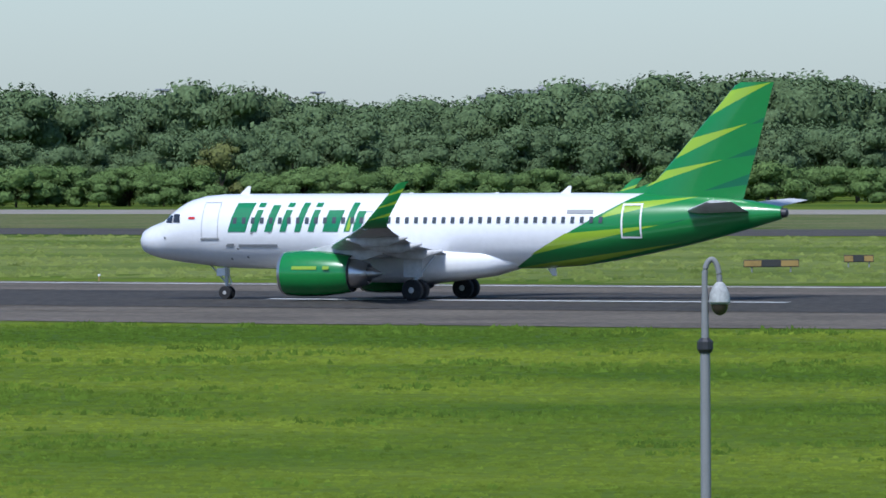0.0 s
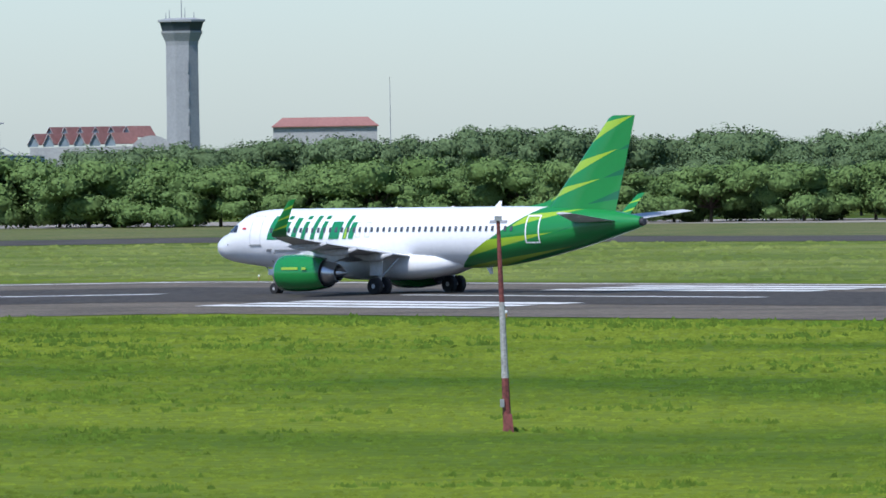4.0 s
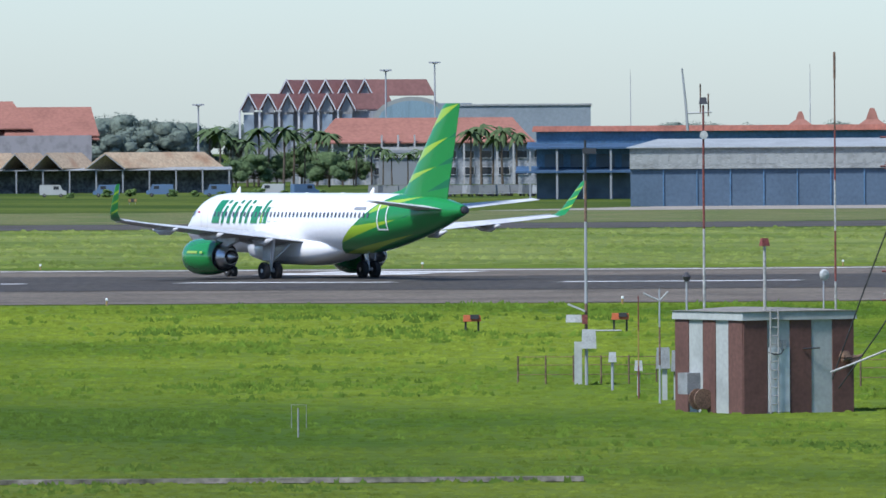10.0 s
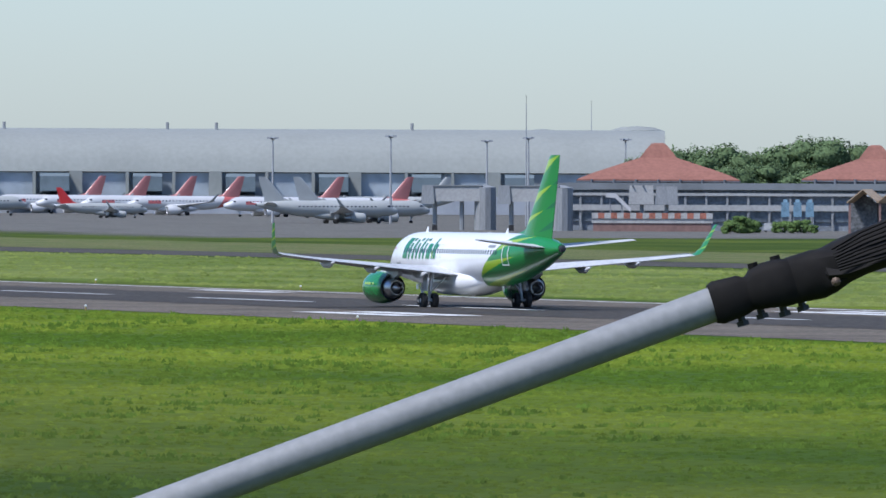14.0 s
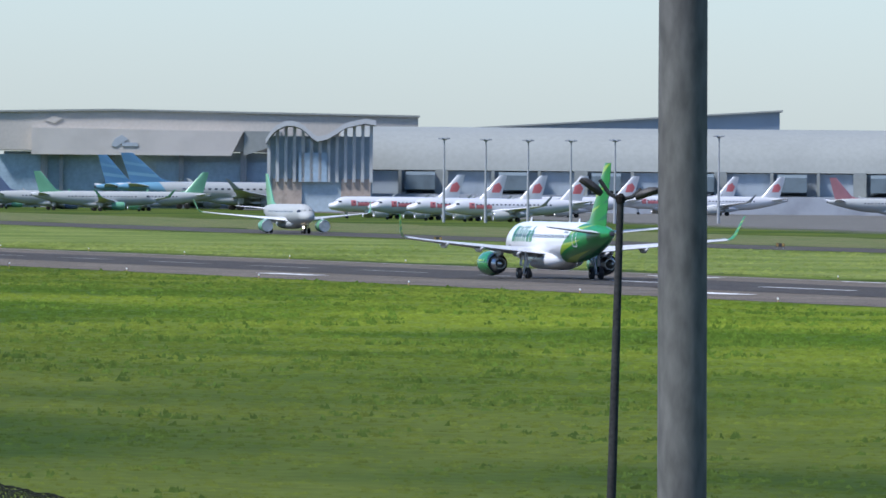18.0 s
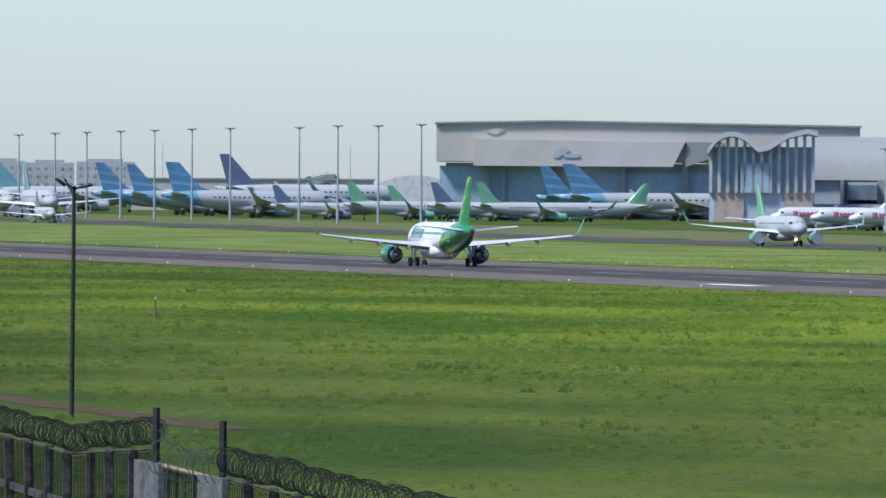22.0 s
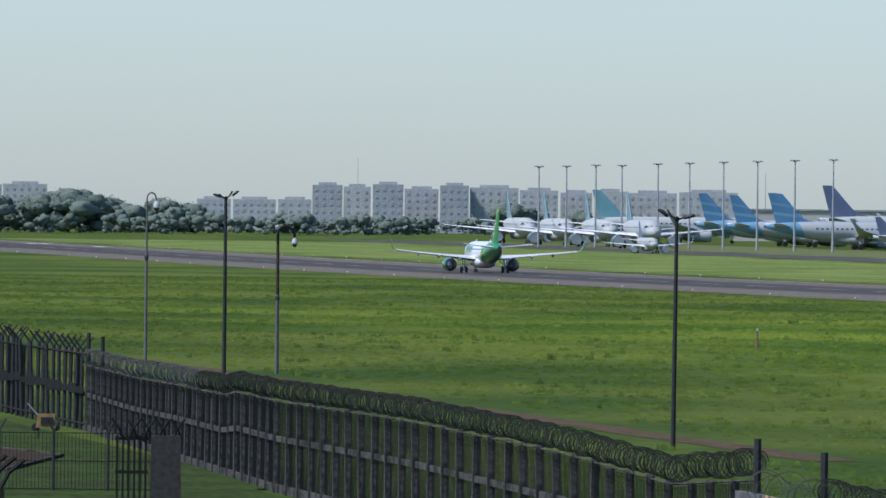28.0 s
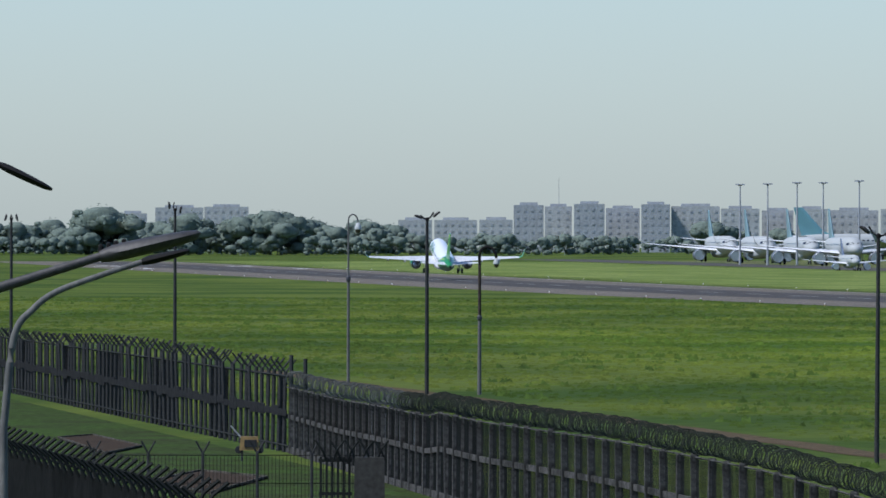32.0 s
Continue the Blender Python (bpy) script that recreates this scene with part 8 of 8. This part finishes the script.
def swan_lamp(pts, r, b0, rad, label, pole_x, thick=1.0):
    """A street lamp at range r: a post, and an arm through points of (bearing, height)."""
    ob = thing("street_lamp", facing(b0, r), label, "street lamp", "near street lamps")
    q = [Vector((-r * math.tan(radians(b_ - b0)), 0, z)) for b_, z in pts]
    part("post", tube([(pole_x, 0, 0), (pole_x, 0, 4), (q[0].x, 0, q[0].z)], [rad * 1.6, rad * 1.4, rad], 10), GALV, ob, "", True)
    way = smooth_way(q[:-1])
    part("arm", tube(way, [rad * (1 - .3 * i / len(way)) for i in range(len(way))], 10), LAMP_GREY if thick > .9 else GALV, ob, "", True)
    a_, b2 = q[-2], q[-1]
    dd = (b2 - a_).normalized()
    uu = Vector((-dd.z, 0, dd.x))
    ln = (b2 - a_).length
    hd_ = part("lamp_head", loft([[a_ + dd * (ln * s) + uu * o + Vector((0, y, 0)) for o, y in [((t if math.sin(g) > 0 else t2) * math.sin(g), w * math.cos(g)) for g in [2 * math.pi * i / 12 for i in range(12)]]] for s, t, t2, w in ((-.02, .034 * thick, .036 * thick, .04), (.08, .045 * thick, .045 * thick, .06), (.2, .05 * thick, .05 * thick, .1), (.55, .042 * thick, .05 * thick, .13), (.85, .03 * thick, .042 * thick, .11), (.96, .018 * thick, .03 * thick, .07), (1, .004, .008, .03))]), LAMP_GREY if thick > .9 else CASE, ob, "long flat lamp head", True)
    for k in range(4 if thick > .9 else 0):
        part("photo_cell", lathe([(.014, 0), (.014, .03), (.007, .038)], "z", 6, tuple(a_ + dd * (.0 + .045 * k) + uu * .03)), CASE, hd_)
    return ob


swan_lamp([(86.6, 8.2), (85.825, 8.42), (85.2, 8.60), (84.597, 8.735)], 53, 86.6, .036, "grey street lamp with a long arm and flat head", -.1)
swan_lamp([(85.8, 7.5), (85.738, 8.07), (85.62, 8.25), (85.479, 8.36), (85.2, 8.47), (84.95, 8.555), (84.666, 8.63)], 60, 85.8, .026, "grey street lamp with a curved arm and narrow head", 0, .6)
swan_lamp([(87.5, 9.6), (86.6, 9.36), (85.826, 9.09), (85.505, 8.96)], 50, 87.5, .024, "street lamp with a drooping arm", -.2, .45)

# ---- perimeter fences ----
POST = mat("fence_concrete", (0.095, 0.09, 0.083), 0.95, vary=0.25, size=0.8, fine=0.12, spec=0.05, second=(0.036, 0.035, 0.031), amount=0.6)
WIRE = mat("razor_wire", (0.030, 0.034, 0.026), 0.8, 0.0, spec=0.1, vary=0.2, size=0.5)
MESH_WIRE = mat("fence_wire", (0.022, 0.023, 0.021), 0.9, 0.0, spec=0.05)
fence = thing("perimeter_fence", pose(0, 0, 0), "concrete post perimeter fence topped with coiled razor wire", "fence")
post_mesh = mesh_of("concrete_post", loft([[(-.08, -.11, -.6), (.08, -.11, -.6), (.08, .11, -.6), (-.08, .11, -.6)], [(-.075, -.105, 2.98), (.075, -.105, 2.98), (.075, .105, 2.98), (-.075, .105, 2.98)], [(-.05, -.08, 3.04), (.05, -.08, 3.04), (.05, .08, 3.04), (-.05, .08, 3.04)]]), POST)
LIE = ([-385, -359, -339, -319, -314, -297, -268, -250, -240, -230, -222.5, -215, -210.6, -209.5, -203, -195, -188, -140], [-.22, -.27, -.18, -.17, .03, .02, .06, -.06, -.12, -.3, -.44, -.16, 0, -.35, -.4, -.52, -.67, -1.1])
GATE0, GATE1 = -210.6, -202.2


def fence_z(x):
    """How far the fence stands above or below its usual height along the uneven ground."""
    return float(np.interp(x, *LIE))


def fence_y(x):
    return 37.4 + max(0.0, (-x - 300)) * .033


BAY = 2.95
rnd = random.Random(5)
x = -140.0
while x > -385:
    if not GATE0 - 1.2 < x < GATE1 + 1.2:
        p = part("concrete_post", post_mesh, None, fence)
        p.matrix_basis = pose(x, fence_y(x), fence_z(x) + rnd.uniform(-.06, .03), rnd.uniform(-1, 1), rnd.uniform(-.6, .6), rnd.uniform(-6, 6))
    if not GATE0 - 1 < x - BAY / 2 < GATE1 + 1:
        y0, y1, a_, b_ = fence_y(x), fence_y(x - BAY), fence_z(x), fence_z(x - BAY)
        part("rail", loft([[(xx, yy + o, z + dz) for o, z in ((-.05, 1.66), (.05, 1.66), (.05, 1.84), (-.05, 1.84))] for xx, yy, dz in ((x, y0, a_), (x - BAY, y1, b_))]), POST, fence)
        part("rail", loft([[(xx, yy + o, z) for o, z in ((-.05, .02), (.05, .02), (.05, .3), (-.05, .3))] for xx, yy in ((x, y0), (x - BAY, y1))]), POST, fence)
        part("top_rail", tube([(x, y0, 2.95 + a_), (x - BAY, y1, 2.95 + b_)], .03, 4), POST, fence)
    x -= BAY


def coil(x0, x1, z, r, pitch, phase=0.0, wire=.015, slack=.12):
    """A run of razor-wire coil along the fence, drawn in a little at each post."""
    n = int(abs(x1 - x0) / pitch * 14)
    pts = []
    for i in range(n + 1):
        x_ = x0 + (x1 - x0) * i / n
        q = 2 * math.pi * i / 14 + phase
        rr_ = r * (.84 + .2 * abs(math.sin(math.pi * (x_ + 140) / BAY)) + slack * noise.noise(Vector((x_ * .9, phase, r))) + slack * noise.noise(Vector((i * .21, 1, r))))
        pts.append((x_ + .1 * math.sin(q * .37), fence_y(x_) + rr_ * math.cos(q), z + fence_z(x_) + .06 * noise.noise(Vector((x_ * .3, 3, 0))) + rr_ * math.sin(q)))
    v, f = [], []
    for p_ in pts:
        c = Vector((0, p_[1] - fence_y(p_[0]), p_[2] - z - fence_z(p_[0]))).normalized() * wire
        for o in (Vector((wire * .55, 0, 0)) + c * .4, Vector((-wire * .55, 0, 0)) - c * .4, c):
            v.append((p_[0] + o.x, p_[1] + o.y, p_[2] + o.z))
    for i in range(len(pts) - 1):
        for a2 in range(3):
            b2 = (a2 + 1) % 3
            f.append((i * 3 + a2, i * 3 + b2, (i + 1) * 3 + b2, (i + 1) * 3 + a2))
    return v, f


LOOSE_WIRE = mat("dull_grey_wire", (0.075, 0.078, 0.075), 0.7, 0.3, spec=0.2, vary=0.2, size=0.5)
x = -140.0
while x > -384:
    x1 = x - 4 * BAY
    if x > GATE1 > x1:
        x1 = GATE1 + .3
    x1 = max(x1, -385)
    if x > -317:
        part("razor_coil", coil(x, x1, 3.36, .31, .38), WIRE, fence, "coil of razor wire")
        part("razor_coil", coil(x, x1, 3.34, .27, .52, 2.0), WIRE, fence, "coil of razor wire")
    else:
        part("razor_coil", coil(x, x1, 3.36, .30, .55, 0, .02, .2), LOOSE_WIRE, fence, "loose grey coil of razor wire")
    x = x1 if x1 > GATE1 + .4 or x1 < GATE0 else GATE0 - .1
part("sagging_coil", coil(GATE1 + .2, GATE0, 3.1, .36, .7, 1.0, .014, .5), LOOSE_WIRE, fence, "loose thin grey wire sagging over the gate")
for x, h in ((GATE0, 3.9), (GATE1, 3.8), (-385, 4.1), (-377, 4.05)):
    part("steel_post", tube([(x, fence_y(x), -.3), (x, fence_y(x), h)], .09, 6), DARK_POLE, fence)
PANEL = mat("grey_wall_panel", (0.15, 0.15, 0.148), 0.9, vary=0.15, size=0.9, fine=0.15, spec=0.05, second=(0.09, 0.09, 0.085), amount=0.5)
for xm, wd_, top in ((GATE0 - .6, 3.2, 2.65), (GATE1 - .9, 3.0, 2.55)):
    part("wall_panel", box(xm, fence_y(xm) - .05, top / 2 - .1, wd_, .16, top + .2), PANEL, fence, "grey concrete panel beside the gate")
part("gate_rail", tube([(GATE0 + .6, fence_y(-206), 2.6), (GATE1 - 1.6, fence_y(-206), 2.5)], .06, 6), mat("rusty_tan_rail", (0.25, 0.17, 0.10), 0.8, vary=0.2, size=0.4), fence)
for k in range(5):
    part("gate_bar", box(GATE0 + 1.6 + 1.1 * k, fence_y(-206), 1.2, .07, .06, 2.6), POST, fence)
for k in range(9):
    xx = -322 - 6.2 * k
    part("infill_sheet", box(xx, fence_y(xx) + .12, 2.25 + fence_z(xx), 5.6, .03, .95), mat("weathered_sheet", (0.10, 0.108, 0.112), 0.8, vary=0.15, size=1.2, fine=0.2, spec=0.1), fence, "grey weathered infill sheet")

far_fence = thing("perimeter_fence", pose(0, 0, 0), "dark steel fence with forked barbed arms on its posts", "fence")
# The dark of a backlit fence is put into this plank colour.
BACKLIT_PLANK = mat("backlit_plank", (0.03, 0.03, 0.03), 0.95, vary=0.25, size=0.6, fine=0.1, spec=0.03)
post2 = mesh_of("fence_post", join(tube([(0, 0, -.5), (0, 0, 3.35)], .09, 6), tube([(0, 0, 3.3), (.0, -.42, 3.85)], .04, 4), tube([(0, 0, 3.3), (.0, .42, 3.85)], .04, 4)), DARK_POLE)
rnd = random.Random(8)
x = -388.0
while x > -560:
    p = part("fence_post", post2, None, far_fence)
    p.matrix_basis = pose(x, fence_y(-385), float(np.interp(x, [-550, -512, -482, -456, -431, -409, -389], [-.1, -.07, .2, .28, .22, .1, .04])), rnd.uniform(-2, 2), rnd.uniform(-1, 1), 0)
    if int(-x) % 5 == 0:
        part("concrete_post", box(x - 1, fence_y(-385) + .3, 1.45, rnd.uniform(.2, .5), .3, 3.5), BACKLIT_PLANK, far_fence)
    x -= 2.3
for z in (.3, 3.2):
    part("rail", tube([(-386, fence_y(-385), z), (-560, fence_y(-385), z)], .05, 4), MESH_WIRE, far_fence)
rnd = random.Random(31)
for k in range(58):
    part("rail_plank", box(-387.5 - 3 * k, fence_y(-385) - .1, 1.75 + rnd.uniform(-.06, .06), 2.96, .05, rnd.uniform(.24, .5)), BACKLIT_PLANK, far_fence)
v, f = [], []
for k in range(150):
    xx = -386 - 1.16 * k
    g_ = box(xx, fence_y(-385), 1.6, .03, .02, 3.1)
    n0 = len(v)
    v.extend(g_[0])
    f.extend([tuple(i + n0 for i in q) for q in g_[1]])
tagged(part("fence_bar", (v, f), MESH_WIRE, far_fence, "thin dark vertical fence bars"), kind="stuff")
v, f = [], []
for k in range(1160):
    xx = -140 - .21 * k
    g_ = box(xx, fence_y(xx) + .02, 1.4 + fence_z(xx), .02, .02, 3.0)
    n0 = len(v)
    v.extend(g_[0])
    f.extend([tuple(i + n0 for i in q) for q in g_[1]])
tagged(part("fence_wire", (v, f), MESH_WIRE, fence, "thin wire infill of the fence"), kind="stuff")

inner = thing("mesh_fence", facing(84.8, 300), "low green-grey mesh fence with forked posts", "fence")
for k in range(9):
    x = -7.6 + 1.75 * k
    part("post", tube([(x, 0, 0), (x, 0, 2.0)], .05, 6), DARK_POLE, inner)
    part("fork", join(tube([(x, 0, 1.95), (x - .22, 0, 2.35)], .03, 4), tube([(x, 0, 1.95), (x + .22, 0, 2.35)], .03, 4)), DARK_POLE, inner)
v, f = [], []
for k in range(120):
    g_ = box(-7.6 + .118 * k, 0, .95, .016, .016, 1.9)
    n0 = len(v)
    v.extend(g_[0])
    f.extend([tuple(i + n0 for i in q) for q in g_[1]])
tagged(part("mesh_bar", (v, f), MESH_WIRE, inner, "thin mesh bars"), kind="stuff")
for z in (.1, 1.0, 1.9):
    part("wire", tube([(-7.6, 0, z), (6.6, 0, z)], .015, 4), MESH_WIRE, inner)
pb = thing("gate_pillar", facing(83.62, 280), "short grey concrete pillar crowned with barbed spikes", "pillar")
part("pillar", box(.3, 0, 1.15, .95, .7, 2.3, .03), mat("pillar_concrete", (0.060, 0.056, 0.049), 0.95, vary=0.12, size=0.7, fine=0.15, spec=0.05, second=(0.058, 0.054, 0.046), amount=0.5), pb)
for k in range(6):
    part("gate_bar", box(-1.15 + .17 * k, .1, 1.15, .07, .07, 2.3), MESH_WIRE, pb)
for z in (.2, 1.2, 2.2):
    part("gate_rail", box(-.72, .1, z, 1.0, .06, .1), MESH_WIRE, pb)
for k in range(9):
    q = -1.0 + .22 * k
    part("spike", tube([(q, 0, 2.2), (q + .1 * (1 if k % 2 else -1), -.1, 2.5), (q + .32 * (1 if k % 2 else -1), -.1, 2.8)], .035, 5), MESH_WIRE, pb)
wl = thing("boundary_wall", pose(0, 0, 0), "dark weathered wall topped with barbed spikes", "wall")
pA, pB = spot(86.3, 192), spot(84.55, 132)
part("wall", loft([[(p_.x + o, p_.y, z) for o, z in ((-.15, 0), (.15, 0), (.15, 4.9), (-.15, 4.9))] for p_ in (pA, pB)]), mat("dark_wall", (0.013, 0.013, 0.012), 0.95, vary=0.2, size=1.0, fine=0.2, spec=0.02), wl)
for k in range(46):
    p_ = pA.lerp(pB, (k + .5) / 46)
    part("spike", tube([(p_.x, p_.y, 4.85), (p_.x, p_.y + .14, 5.12), (p_.x, p_.y + .36, 5.3)], .03, 4), MESH_WIRE, wl)
    part("spike", tube([(p_.x, p_.y, 4.85), (p_.x, p_.y - .12, 5.08), (p_.x, p_.y - .3, 5.24)], .03, 4), MESH_WIRE, wl)
ge = thing("portable_generator", facing(84.295, 372), "small dusty yellow generator on a wheeled frame", "generator")
part("case", box(0, 0, .75, .8, .6, .55, .06), mat("dusty_yellow", (0.25, 0.16, 0.05), 0.7, vary=0.2, size=0.3), ge)
part("grille", box(.05, -.31, .75, .5, .03, .3), TYRE, ge)
for x in (-.42, .42):
    part("tyre", wheel(.16, .12, (x, -.2, .5), 10)[0], TYRE, ge)
part("handle", tube([(-.3, 0, .95), (-.75, 0, 1.45)], .03, 5), MAST_WHITE, ge)
for x in (-.3, .3):
    part("leg", tube([(x, 0, 0), (x, 0, .5)], .05, 5), DARK, ge)
RIM = mat("dirty_concrete", (0.105, 0.092, 0.078), 0.95, vary=0.3, size=1.0, fine=0.2, spec=0.05, second=(0.05, 0.052, 0.035), amount=0.6)
BARE_SOIL = mat("bare_soil", (0.055, 0.04, 0.028), 0.95, vary=0.2, size=0.8, fine=0.1, spec=0.02)
for corners in (((84.95, 336), (84.53, 322), (84.18, 344), (84.6, 354)), ((85.47, 414), (85.18, 382), (84.95, 397), (85.25, 420))):
    base = spot(*corners[0])
    sl = thing("drain_slab", Matrix.Translation(base), "flat concrete rim round a patch of bare soil", "slab", "soil pits")
    q = [spot(*c) - base for c in corners]
    mid = sum(q, Vector()) / 4
    part("soil", loft([[tuple(p + Vector((0, 0, z))) for p in q] for z in (.0, .1)]), BARE_SOIL, sl)
    for k in range(4):
        a_, b2 = q[k], q[(k + 1) % 4]
        inn = (mid - (a_ + b2) / 2).normalized() * .35
        part("rim", loft([[tuple(p + Vector((0, 0, z))) for p in (a_, b2, b2 + inn, a_ + inn)] for z in (.0, .16)]), RIM, sl)
SOIL = mat("dirt_track", (0.10, 0.074, 0.045), 0.95, vary=0.2, size=1.5, fine=0.2, spec=0.02)
structure("dirt_track", strip(-345, -640, wobble(63.2, 20, .6), wobble(65.2, 17, .8), 0.02, 4), SOIL, "narrow bare earth track beside the fence", "track")
structure("compound_ground", join(*[[[(x0, 2, z_), (x0, y_, z_), (x0 - 14, y_, z_), (x0 - 14, 2, z_)], [(0, 1, 2, 3)]] for x0, y_, z_ in [(-190.0 - 14 * i, 37.0 if i < 8 else 38.5, .06) for i in range(40)]]), mat("weedy_soil", (0.038, 0.048, 0.018), 0.95, vary=0.25, size=5.0, fine=0.4, spec=0.02, second=(0.046, 0.076, 0.017), amount=0.75), "dark weedy soil inside the fenced compound", "ground")
OLD_LINE = mat("faded_line_paint", (0.19, 0.165, 0.125), 0.95, vary=0.2, size=1.5, fine=0.3, spec=0.05)
LINES = (((43.06, 497), (43.04, 489), (42.96, 482), (42.85, 478), (42.62, 471)), ((42.2, 479), (41.92, 487), (41.6, 494), (41.2, 497)), ((41.25, 486), (40.9, 480), (40.5, 476)))
for run in LINES:
    v = []
    for b_, r_ in run:
        v += [tuple(spot(b_, r_ - .35, .06)), tuple(spot(b_, r_ + .35, .06))]
    structure("faded_line", (v, [(2 * i, 2 * i + 1, 2 * i + 3, 2 * i + 2) for i in range(len(run) - 1)]), OLD_LINE, "worn old taxi line on the asphalt", "marking")


def motions():
    walk(jet, [(t, pose(x, y, z, 0, -nose, 180 + head)) for t, x, y, z, head, nose in RUN])
    walk(taxi_jet, [(t, pose(-1775 + 10.1 * (t - 18.5), 430, rise(math.hypot(-1775 + 10.1 * (t - 18.5), 430)))) for t in (0, 8, 16, 24, 32)])
    # the radar bar turns once a second
    walk(radar, [(k / 5, pose(0, 0, 41.6, 0, 0, 90 + 72 * (k - 64))) for k in range(161)])


motions()
